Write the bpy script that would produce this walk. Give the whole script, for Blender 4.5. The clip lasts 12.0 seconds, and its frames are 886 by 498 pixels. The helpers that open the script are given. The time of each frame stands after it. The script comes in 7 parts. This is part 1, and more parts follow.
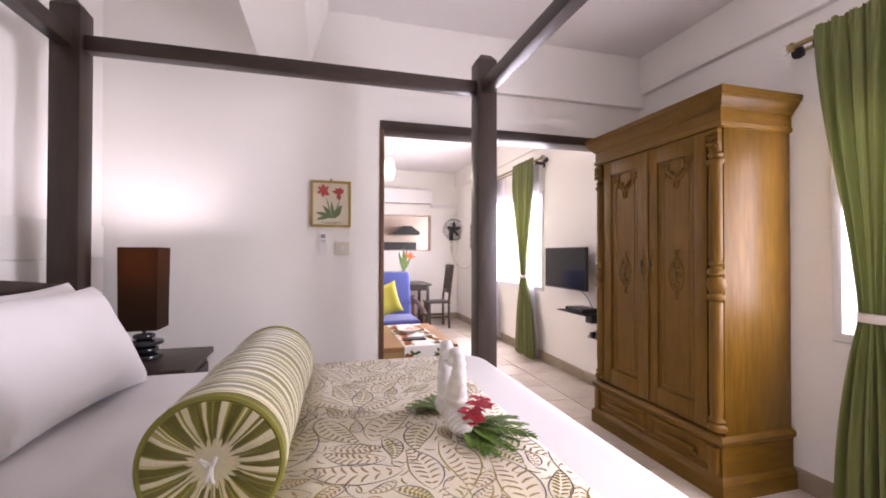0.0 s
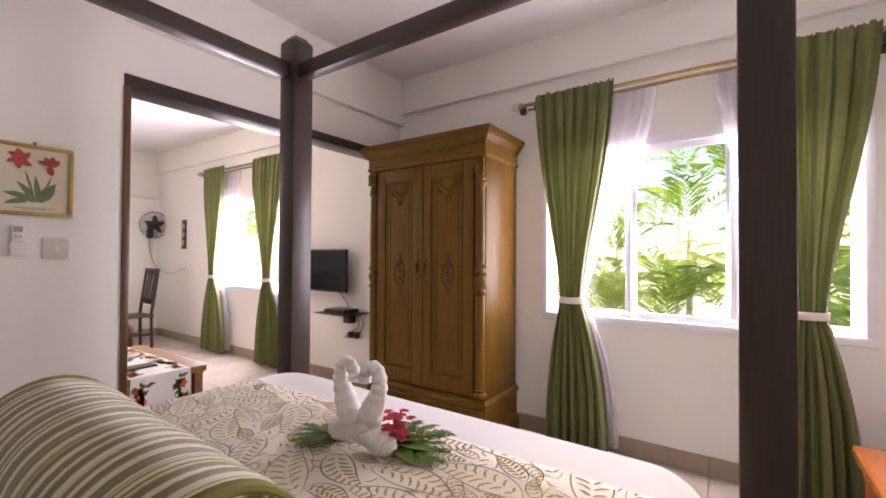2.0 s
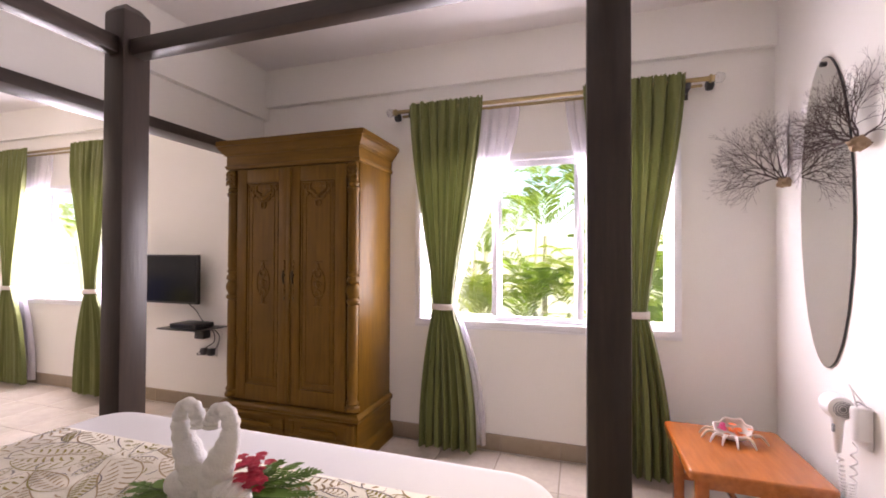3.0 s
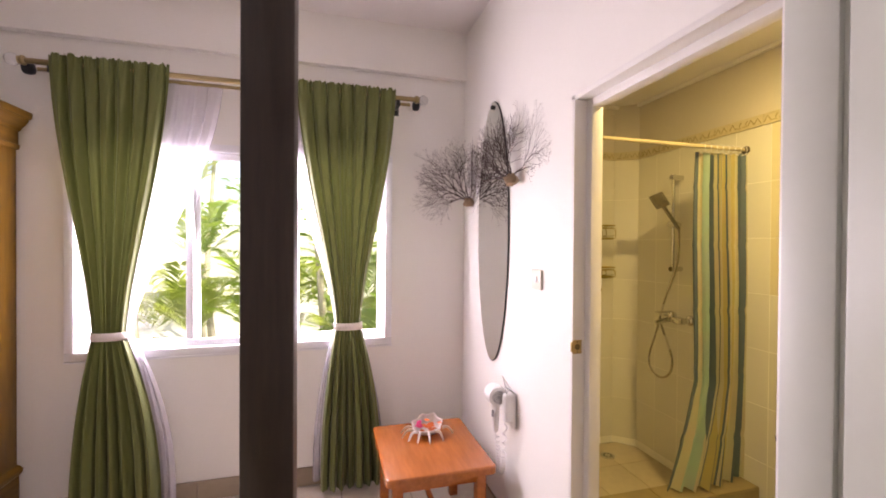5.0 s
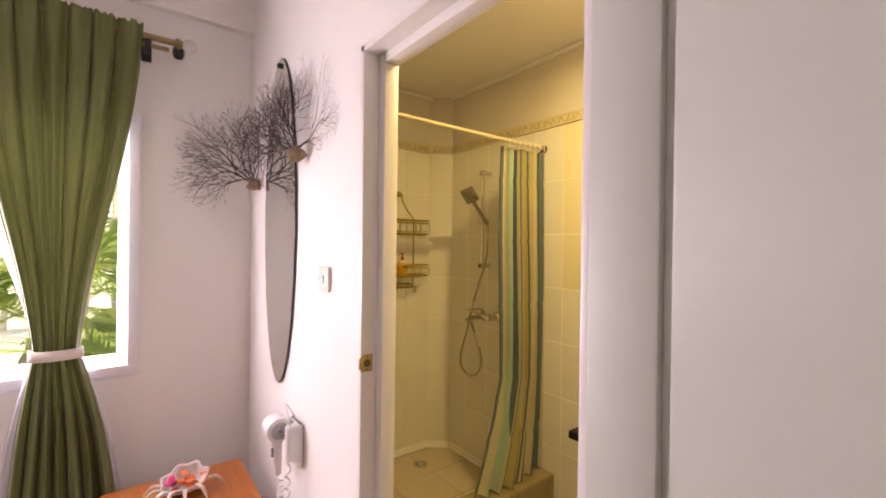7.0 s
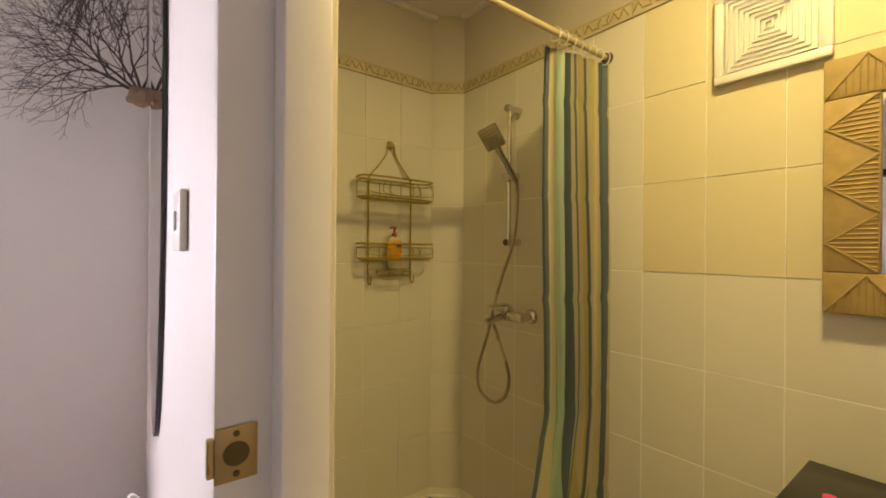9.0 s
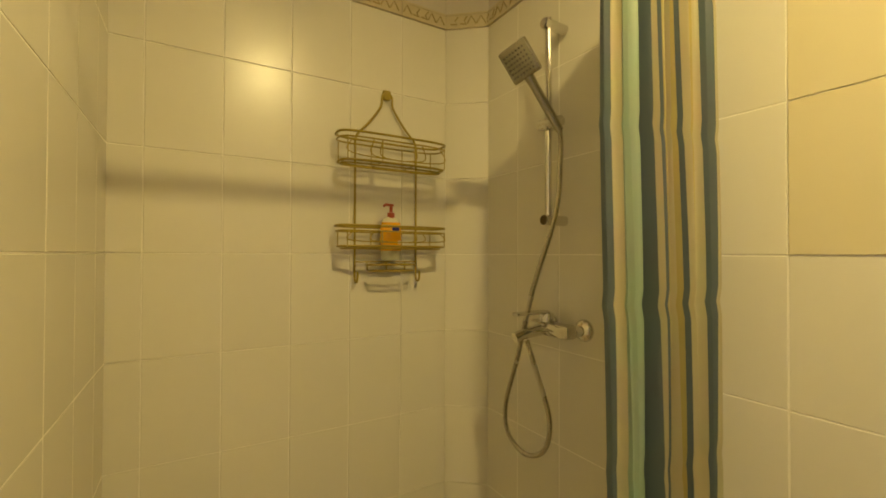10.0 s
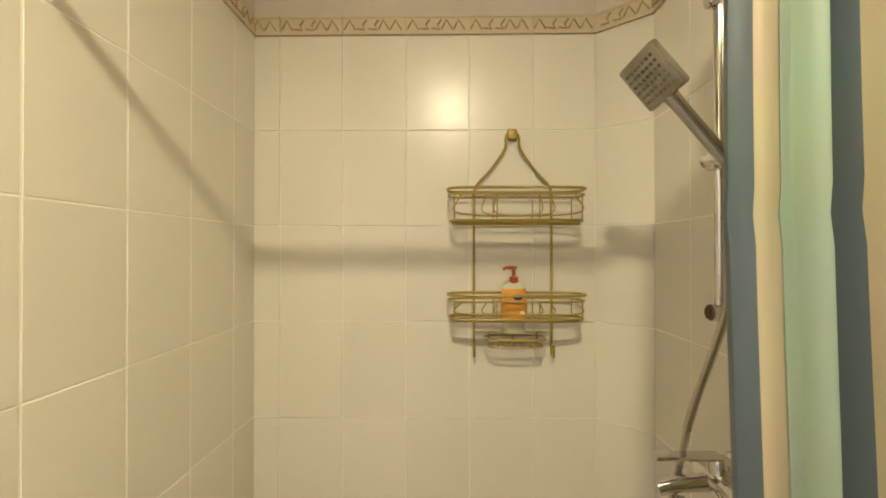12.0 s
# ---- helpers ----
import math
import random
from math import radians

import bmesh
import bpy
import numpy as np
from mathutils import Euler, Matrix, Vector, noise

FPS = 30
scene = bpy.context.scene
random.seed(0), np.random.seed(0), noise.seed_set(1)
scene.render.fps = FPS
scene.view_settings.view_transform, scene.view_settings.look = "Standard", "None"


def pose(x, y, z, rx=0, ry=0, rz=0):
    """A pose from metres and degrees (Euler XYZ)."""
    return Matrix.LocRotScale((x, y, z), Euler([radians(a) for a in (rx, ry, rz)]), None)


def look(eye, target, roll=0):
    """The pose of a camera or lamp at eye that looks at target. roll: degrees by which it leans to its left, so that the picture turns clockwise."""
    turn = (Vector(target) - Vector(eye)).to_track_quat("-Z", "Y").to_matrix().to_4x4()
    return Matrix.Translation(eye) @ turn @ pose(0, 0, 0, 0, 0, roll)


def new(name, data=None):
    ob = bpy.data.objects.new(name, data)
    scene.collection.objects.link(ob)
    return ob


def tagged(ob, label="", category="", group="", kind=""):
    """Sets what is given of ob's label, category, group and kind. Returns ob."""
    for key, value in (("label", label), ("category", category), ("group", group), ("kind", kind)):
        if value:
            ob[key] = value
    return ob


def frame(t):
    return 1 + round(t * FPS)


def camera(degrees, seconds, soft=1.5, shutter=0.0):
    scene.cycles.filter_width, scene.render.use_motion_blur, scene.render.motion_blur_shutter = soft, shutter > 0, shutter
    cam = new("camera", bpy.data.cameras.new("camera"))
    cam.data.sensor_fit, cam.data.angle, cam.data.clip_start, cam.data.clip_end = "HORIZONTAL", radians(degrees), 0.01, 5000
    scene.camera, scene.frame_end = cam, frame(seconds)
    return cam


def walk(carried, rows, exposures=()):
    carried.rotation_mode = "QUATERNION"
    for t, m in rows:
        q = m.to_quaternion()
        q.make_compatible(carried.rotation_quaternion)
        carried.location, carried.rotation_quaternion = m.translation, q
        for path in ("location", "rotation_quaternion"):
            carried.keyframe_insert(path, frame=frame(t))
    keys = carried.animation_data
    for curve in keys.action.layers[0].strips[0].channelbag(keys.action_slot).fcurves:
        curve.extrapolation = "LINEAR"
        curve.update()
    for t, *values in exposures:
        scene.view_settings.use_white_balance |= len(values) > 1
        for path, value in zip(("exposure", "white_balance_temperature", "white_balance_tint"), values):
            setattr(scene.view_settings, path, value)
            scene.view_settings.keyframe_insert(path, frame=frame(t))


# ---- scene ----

# ---- camera and walk ----
cam = camera(93.0, 12.0, soft=1.8)
PATH = [
    (0.0, (0.298, 0.328, 1.288), (0.831, 2.255, 1.308), 0.1),
    (0.5, (0.130, 0.440, 1.287), (1.012, 2.234, 1.316), 0.1),
    (1.0, (-0.013, 0.575, 1.300), (1.153, 2.199, 1.326), 0.2),
    (1.5, (-0.108, 0.661, 1.302), (1.306, 2.076, 1.329), 0.3),
    (2.0, (-0.157, 0.709, 1.298), (1.488, 1.846, 1.327), 0.3),
    (2.5, (-0.144, 0.728, 1.318), (1.658, 1.596, 1.351), 0.3),
    (4.5, (0.055, 0.599, 1.473), (2.043, 0.383, 1.457), 0.2),
    (5.0, (0.101, 0.523, 1.485), (2.028, -0.011, 1.466), 0.4),
    (5.5, (0.154, 0.463, 1.473), (1.986, -0.337, 1.462), 0.5),
    (6.0, (0.223, 0.397, 1.484), (1.931, -0.644, 1.473), 0.7),
    (6.5, (0.291, 0.323, 1.471), (1.901, -0.864, 1.462), 0.8),
    (7.0, (0.358, 0.208, 1.455), (1.936, -1.020, 1.445), 0.7),
    (7.2, (0.384, 0.180, 1.454), (1.960, -1.051, 1.436), 0.7),
    (8.8, (0.982, -0.236, 1.304), (2.556, -1.470, 1.326), 0.6),
    (9.0, (1.048, -0.297, 1.301), (2.636, -1.512, 1.302), 0.5),
    (9.5, (1.250, -0.537, 1.247), (2.911, -1.652, 1.272), 0.3),
    (10.0, (1.434, -0.758, 1.229), (3.157, -1.773, 1.253), 0.2),
    (10.5, (1.533, -0.940, 1.261), (3.363, -1.746, 1.269), 0.3),
    (11.0, (1.603, -1.015, 1.338), (3.500, -1.635, 1.317), 0.0),
    (11.5, (1.617, -1.107, 1.400), (3.594, -1.407, 1.398), 0.0),
    (12.0, (1.563, -1.173, 1.454), (3.563, -1.142, 1.465), 0.0),
]
EXPOSURES = [(0.0, 2.22, 6850, 11), (0.6, 2.2, 6950, 11), (1.4, 1.96, 7150, 12), (2.5, 1.84, 7300, 12), (5.0, 1.74, 7500, 15), (7.0, 1.66, 7700, 19), (9.0, 1.32, 7200, 12), (10.0, 1.58, 7200, 8), (11.0, 2.08, 5500, 14), (12.0, 2.16, 5100, 24)]
walk(cam, [(t, look(e, a, r)) for t, e, a, r in PATH], EXPOSURES)

# ---- world, sun, lamps ----
world = bpy.data.worlds.new("sky")
scene.world = world
world.use_nodes = True
sky = world.node_tree.nodes.new("ShaderNodeTexSky")
sky.sky_type, sky.sun_disc = "NISHITA", False
sky.sun_elevation, sky.sun_rotation = radians(60), radians(235)
world.node_tree.links.new(sky.outputs[0], world.node_tree.nodes["Background"].inputs[0])
world.node_tree.nodes["Background"].inputs[1].default_value = 0.15
sun_data = bpy.data.lights.new("sun", "SUN")
sun_data.energy, sun_data.angle, sun_data.color = 5.0, radians(0.6), (1.0, 0.95, 0.86)
sun = new("sun", sun_data)
sun.matrix_world = look((-14, -10, 30), (4, 2, 0))


def window_light(y0, y1, z0, z1, x, watts, colour):
    """The sky's light in a window's opening, shining into the room."""
    d = bpy.data.lights.new("window_light", "AREA")
    d.shape, d.size, d.size_y, d.energy, d.color = "RECTANGLE", y1 - y0, z1 - z0, watts, colour
    ob = new("window_light", d)
    ob.matrix_world = look((x, (y0 + y1) / 2, (z0 + z1) / 2), (x - 1, (y0 + y1) / 2, (z0 + z1) / 2 - 0.12))
    return ob


def bulb(x, y, z, watts, colour, radius=0.05):
    d = bpy.data.lights.new("bulb", "POINT")
    d.energy, d.color, d.shadow_soft_size = watts, colour, radius
    ob = new("bulb", d)
    ob.location = (x, y, z)
    return ob


DAY = (0.94, 0.88, 1.09)
window_light(0.2, 1.8, 0.92, 1.98, 2.848, 34, DAY)
window_light(4.93, 6.52, 0.92, 1.98, 2.848, 48, DAY)
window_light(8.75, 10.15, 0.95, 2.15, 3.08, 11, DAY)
down = bpy.data.lights.new("ceiling_bulb", "AREA")
down.shape, down.size, down.energy, down.color = "DISK", 0.09, 8.6, (1.0, 0.80, 0.34)
new("ceiling_bulb", down).matrix_world = look((1.2, -1.17, 2.50), (1.2, -1.1701, 0))
bulb(-0.61, 2.84, 1.24, 3.6, (0.93, 0.83, 1.0), 0.05)
bulb(1.04, 5.5, 2.3, 5, (1.0, 0.85, 0.7), 0.05)


# ---- small helpers ----
ORIGIN = {}


def thing(name, at, label="", category="", group="", kind=""):
    """An empty at the base of a thing, which parents its parts."""
    ob = new(name)
    ob.location = at
    ob.empty_display_size = 0.05
    ORIGIN[ob] = Vector(at)
    return tagged(ob, label, category, group, kind)


def part(name, bm, material, parent=None, label="", smooth=True, kind=""):
    """Links a bmesh, made in world metres, as one mesh object under a thing or a part."""
    o = ORIGIN.get(parent, Vector((0, 0, 0)))
    if o.length > 0:
        bmesh.ops.translate(bm, vec=-o, verts=bm.verts)
    me = bpy.data.meshes.new(name)
    bm.to_mesh(me)
    bm.free()
    me.materials.append(material)
    if smooth:
        for p in me.polygons:
            p.use_smooth = True
        me.set_sharp_from_angle(angle=radians(38))
    ob = new(name, me)
    if parent is not None:
        ob.parent = parent
    ORIGIN[ob] = o
    return tagged(ob, label, kind=kind)


def box(bm, x0, y0, z0, x1, y1, z1, bev=0.0, seg=2):
    vs = [bm.verts.new(p) for p in ((x0, y0, z0), (x1, y0, z0), (x1, y1, z0), (x0, y1, z0), (x0, y0, z1), (x1, y0, z1), (x1, y1, z1), (x0, y1, z1))]
    fs = [bm.faces.new([vs[i] for i in q]) for q in ((3, 2, 1, 0), (4, 5, 6, 7), (0, 1, 5, 4), (1, 2, 6, 5), (2, 3, 7, 6), (3, 0, 4, 7))]
    if bev:
        es = {e for f in fs for e in f.edges}
        bmesh.ops.bevel(bm, geom=list(es), offset=bev, segments=seg, affect="EDGES", profile=0.5)
    return vs


def boxes(*rows, bev=0.0):
    bm = bmesh.new()
    for r in rows:
        box(bm, *r, bev=bev)
    return bm


def tube(bm, pts, r, seg=8, closed=False):
    """A round rod along points; r: one radius or one a point."""
    pts = [Vector(p) for p in pts]
    n = len(pts)
    rs = r if isinstance(r, (list, tuple)) else [r] * n
    rings, up = [], Vector((0, 0, 1))
    for i, p in enumerate(pts):
        a = pts[(i - 1) % n] if closed or i > 0 else p
        b = pts[(i + 1) % n] if closed or i < n - 1 else p
        d = (b - a).normalized() if (b - a).length > 1e-9 else Vector((0, 0, 1))
        if abs(d.dot(up)) > 0.98:
            up = Vector((1, 0, 0)) if abs(d.x) < 0.9 else Vector((0, 1, 0))
        s = d.cross(up).normalized()
        up = s.cross(d).normalized()
        rings.append([bm.verts.new(p + (s * math.cos(2 * math.pi * k / seg) + up * math.sin(2 * math.pi * k / seg)) * rs[i]) for k in range(seg)])
    for i in range(n if closed else n - 1):
        a, b = rings[i], rings[(i + 1) % n]
        for k in range(seg):
            bm.faces.new((a[k], a[(k + 1) % seg], b[(k + 1) % seg], b[k]))
    if not closed:
        bm.faces.new(rings[0][::-1])
        bm.faces.new(rings[-1])
    return bm


def lathe(bm, profile, centre, axis="z", seg=20):
    """A turned body: profile of (radius, height) along the axis from centre."""
    c = Vector(centre)
    rings = []
    for r, h in profile:
        ring = []
        for k in range(seg):
            a = 2 * math.pi * k / seg
            u, v = max(r, 0.0003) * math.cos(a), max(r, 0.0003) * math.sin(a)
            p = {"z": (u, v, h), "x": (h, u, v), "y": (v, h, u)}[axis]
            ring.append(bm.verts.new(c + Vector(p)))
        rings.append(ring)
    for a, b in zip(rings, rings[1:]):
        for k in range(seg):
            bm.faces.new((a[k], a[(k + 1) % seg], b[(k + 1) % seg], b[k]))
    bm.faces.new(rings[0][::-1])
    bm.faces.new(rings[-1])
    return bm


def ball(bm, centre, r, squash=(1, 1, 1), seg=12, rings=8):
    m = Matrix.LocRotScale(centre, None, Vector(squash) * r)
    bmesh.ops.create_uvsphere(bm, u_segments=seg, v_segments=rings, radius=1, matrix=m)
    return bm


def curve_pts(ctrl, n=24):
    """A smooth line through control points."""
    c = [Vector(p) for p in ctrl]
    c = [2 * c[0] - c[1]] + c + [2 * c[-1] - c[-2]]
    out = []
    segs = len(c) - 3
    for i in range(segs):
        p0, p1, p2, p3 = c[i:i + 4]
        k = max(2, n // segs)
        for j in range(k):
            t = j / k
            out.append(0.5 * ((2 * p1) + (p2 - p0) * t + (2 * p0 - 5 * p1 + 4 * p2 - p3) * t * t + (3 * p1 - p0 - 3 * p2 + p3) * t ** 3))
    out.append(c[-2])
    return out


def prism(bm, outline, y0, y1, axis="y"):
    """An outline of (a, b) pushed along an axis from y0 to y1."""
    def at(a, b, d):
        return {"y": (a, d, b), "x": (d, a, b), "z": (a, b, d)}[axis]
    lo = [bm.verts.new(at(a, b, y0)) for a, b in outline]
    hi = [bm.verts.new(at(a, b, y1)) for a, b in outline]
    n = len(lo)
    for i in range(n):
        bm.faces.new((lo[i], lo[(i + 1) % n], hi[(i + 1) % n], hi[i]))
    bm.faces.new(lo[::-1])
    bm.faces.new(hi)
    bmesh.ops.recalc_face_normals(bm, faces=bm.faces)
    return bm


# ---- materials ----
def material(name, colour, rough=0.6, metal=0.0, vary=0.06, grain=40.0, bump=0.1, bump_scale=None, stain=0.05, stain_scale=2.5,
             stretch=(1, 1, 1), piece=0.0, coat=0.0, sheen=0.0, second=None):
    """A painted, wooden, stone or cloth surface: colour varied at two scales, with fine relief."""
    m = bpy.data.materials.new(name)
    m.use_nodes = True
    nt = m.node_tree
    N, L = nt.nodes, nt.links
    b = N["Principled BSDF"]
    tc, mp = N.new("ShaderNodeTexCoord"), N.new("ShaderNodeMapping")
    L.new(tc.outputs["Object"], mp.inputs["Vector"])
    mp.inputs["Scale"].default_value = stretch
    fine, big = N.new("ShaderNodeTexNoise"), N.new("ShaderNodeTexNoise")
    for t, s in ((fine, grain), (big, stain_scale)):
        t.inputs["Scale"].default_value, t.inputs["Detail"].default_value = s, 5
        L.new(mp.outputs[0], t.inputs["Vector"])
    dark = [c * (1 - vary) for c in colour] if second is None else second
    lite = [min(1, c * (1 + vary)) for c in colour]
    ramp = N.new("ShaderNodeMix")
    ramp.data_type = "RGBA"
    ramp.inputs["A"].default_value, ramp.inputs["B"].default_value = (*dark, 1), (*lite, 1)
    L.new(fine.outputs["Fac"], ramp.inputs["Factor"])
    hsv = N.new("ShaderNodeHueSaturation")
    L.new(ramp.outputs["Result"], hsv.inputs["Color"])
    mr = N.new("ShaderNodeMapRange")
    mr.inputs["From Min"].default_value, mr.inputs["From Max"].default_value = 0.3, 0.7
    mr.inputs["To Min"].default_value, mr.inputs["To Max"].default_value = 1 - stain, 1 + stain * 0.6
    L.new(big.outputs["Fac"], mr.inputs["Value"])
    value = mr.outputs[0]
    if piece:
        oi, pm, mul = N.new("ShaderNodeObjectInfo"), N.new("ShaderNodeMapRange"), N.new("ShaderNodeMath")
        pm.inputs["To Min"].default_value, pm.inputs["To Max"].default_value = 1 - piece, 1 + piece
        L.new(oi.outputs["Random"], pm.inputs["Value"])
        mul.operation = "MULTIPLY"
        L.new(pm.outputs[0], mul.inputs[0])
        L.new(value, mul.inputs[1])
        value = mul.outputs[0]
    L.new(value, hsv.inputs["Value"])
    L.new(hsv.outputs[0], b.inputs["Base Color"])
    rr = N.new("ShaderNodeMapRange")
    rr.inputs["To Min"].default_value, rr.inputs["To Max"].default_value = max(0.02, rough - 0.08), min(1, rough + 0.08)
    L.new(big.outputs["Fac"], rr.inputs["Value"])
    L.new(rr.outputs[0], b.inputs["Roughness"])
    b.inputs["Metallic"].default_value = metal
    b.inputs["Coat Weight"].default_value = coat
    b.inputs["Sheen Weight"].default_value = sheen
    if bump:
        bp = N.new("ShaderNodeBump")
        bp.inputs["Strength"].default_value, bp.inputs["Distance"].default_value = bump, 0.004
        if bump_scale:
            bt = N.new("ShaderNodeTexNoise")
            bt.inputs["Scale"].default_value, bt.inputs["Detail"].default_value = bump_scale, 4
            L.new(mp.outputs[0], bt.inputs["Vector"])
            L.new(bt.outputs["Fac"], bp.inputs["Height"])
        else:
            L.new(fine.outputs["Fac"], bp.inputs["Height"])
        L.new(bp.outputs[0], b.inputs["Normal"])
    return m


def glow(name, colour, strength):
    m = bpy.data.materials.new(name)
    m.use_nodes = True
    b = m.node_tree.nodes["Principled BSDF"]
    b.inputs["Base Color"].default_value = (*colour, 1)
    b.inputs["Emission Color"].default_value, b.inputs["Emission Strength"].default_value = (*colour, 1), strength
    return m


def thin_cloth(name, colour, through_light, see=0.0):
    """Cloth that lets light through; see: how much of what lies behind shows."""
    m = bpy.data.materials.new(name)
    m.use_nodes = True
    nt = m.node_tree
    N, L = nt.nodes, nt.links
    b, out = N["Principled BSDF"], N["Material Output"]
    b.inputs["Roughness"].default_value = 0.85
    tc, nz, mx = N.new("ShaderNodeTexCoord"), N.new("ShaderNodeTexNoise"), N.new("ShaderNodeMix")
    nz.inputs["Scale"].default_value, nz.inputs["Detail"].default_value = 9, 6
    L.new(tc.outputs["Object"], nz.inputs["Vector"])
    mx.data_type = "RGBA"
    mx.inputs["A"].default_value, mx.inputs["B"].default_value = (*[c * 0.86 for c in colour], 1), (*[min(1, c * 1.12) for c in colour], 1)
    L.new(nz.outputs["Fac"], mx.inputs["Factor"])
    L.new(mx.outputs["Result"], b.inputs["Base Color"])
    tr, add = N.new("ShaderNodeBsdfTranslucent"), N.new("ShaderNodeMixShader")
    L.new(mx.outputs["Result"], tr.inputs["Color"])
    add.inputs["Fac"].default_value = through_light
    L.new(b.outputs[0], add.inputs[1])
    L.new(tr.outputs[0], add.inputs[2])
    last = add.outputs[0]
    if see:
        tp, mix = N.new("ShaderNodeBsdfTransparent"), N.new("ShaderNodeMixShader")
        mix.inputs["Fac"].default_value = see
        L.new(last, mix.inputs[1])
        L.new(tp.outputs[0], mix.inputs[2])
        last = mix.outputs[0]
    wv, bp = N.new("ShaderNodeTexNoise"), N.new("ShaderNodeBump")
    wv.inputs["Scale"].default_value = 350
    bp.inputs["Strength"].default_value, bp.inputs["Distance"].default_value = 0.15, 0.002
    L.new(tc.outputs["Object"], wv.inputs["Vector"])
    L.new(wv.outputs["Fac"], bp.inputs["Height"])
    L.new(bp.outputs[0], b.inputs["Normal"])
    L.new(last, out.inputs["Surface"])
    return m


def glass(name, tint=(1, 1, 1)):
    m = bpy.data.materials.new(name)
    m.use_nodes = True
    N, L = m.node_tree.nodes, m.node_tree.links
    gl, tp, mix = N.new("ShaderNodeBsdfGlossy"), N.new("ShaderNodeBsdfTransparent"), N.new("ShaderNodeMixShader")
    gl.inputs["Roughness"].default_value = 0.02
    tp.inputs["Color"].default_value = (*tint, 1)
    mix.inputs["Fac"].default_value = 0.05
    L.new(tp.outputs[0], mix.inputs[1])
    L.new(gl.outputs[0], mix.inputs[2])
    L.new(mix.outputs[0], N["Material Output"].inputs["Surface"])
    return m


M_WALL = material("wall_paint", (0.83, 0.81, 0.765), 0.7, vary=0.015, grain=60, bump=0.12, bump_scale=28, stain=0.03, stain_scale=1.2)
M_CEIL = material("ceiling_paint", (0.78, 0.75, 0.74), 0.8, vary=0.01, grain=50, bump=0.06, bump_scale=18, stain=0.03)
M_BATHWALL = material("bath_paint", (0.62, 0.57, 0.50), 0.7, vary=0.02, bump=0.1, bump_scale=30)
M_DARK = material("dark_stained_wood", (0.030, 0.018, 0.012), 0.42, vary=0.5, grain=14, stretch=(8, 8, 0.7), bump=0.15, stain=0.25)
M_DARKX = material("dark_stained_wood_long", (0.030, 0.018, 0.012), 0.42, vary=0.5, grain=14, stretch=(1.2, 1.2, 8), bump=0.15, stain=0.25)
M_WHITEPAINT = material("white_gloss_paint", (0.78, 0.76, 0.73), 0.35, vary=0.02, bump=0.05, bump_scale=12, stain=0.03)
M_DOOR = material("door_paint", (0.54, 0.56, 0.50), 0.45, vary=0.02, bump=0.08, bump_scale=14, stain=0.04)
M_FRAME = material("white_window_frame", (0.80, 0.80, 0.82), 0.35, vary=0.01, bump=0.02, stain=0.02)
M_GLASS = glass("window_glass")
M_FLOOR = material("floor_tile", (0.60, 0.53, 0.45), 0.22, vary=0.12, grain=22, bump=0.05, stain=0.12, stain_scale=3, piece=0.06)
M_GROUT = material("grout", (0.32, 0.27, 0.22), 0.9, vary=0.1)
M_SKIRT = material("skirting_tile", (0.36, 0.29, 0.21), 0.35, vary=0.12, grain=22, bump=0.05, stain=0.12, piece=0.07)
M_TILE = material("cream_wall_tile", (0.72, 0.69, 0.60), 0.28, vary=0.012, grain=30, bump=0, stain=0.0, piece=0.025)
M_TGROUT = material("cream_grout", (0.86, 0.83, 0.75), 0.85, vary=0.05)
M_WOOD = material("teak", (0.165, 0.083, 0.009), 0.42, vary=0.3, grain=9, stretch=(5, 5, 0.55), bump=0.08, stain=0.18, stain_scale=1.6, second=(0.075, 0.035, 0.002))
M_WOODX = material("teak_long", (0.165, 0.083, 0.009), 0.42, vary=0.3, grain=9, stretch=(1, 0.55, 5), bump=0.08, stain=0.18, stain_scale=1.6, second=(0.075, 0.035, 0.002))
M_SHEET = material("white_sheet", (0.72, 0.70, 0.695), 0.85, vary=0.015, grain=200, bump=0.25, bump_scale=5, stain=0.02, sheen=0.2)
M_CHROME = material("chrome", (0.72, 0.70, 0.66), 0.12, metal=1.0, vary=0.03, bump=0)
M_BRASS = material("aged_brass", (0.13, 0.10, 0.055), 0.30, metal=1.0, vary=0.12, bump=0.05)
M_BLACK = material("black_plastic", (0.018, 0.018, 0.020), 0.35, vary=0.1, bump=0.03)
M_WPLASTIC = material("white_plastic", (0.76, 0.74, 0.72), 0.35, vary=0.01, bump=0.01, stain=0.02)
M_SWITCH = material("cream_plastic", (0.66, 0.61, 0.50), 0.4, vary=0.02, bump=0.01, stain=0.03)
M_TILE2 = material("yellow_cream_wall_tile", (0.68, 0.61, 0.42), 0.27, vary=0.012, grain=30, bump=0, stain=0.0, piece=0.025)
M_MIRROR = material("mirror_silver", (0.86, 0.88, 0.87), 0.02, metal=1.0, vary=0.0, bump=0, stain=0.0)

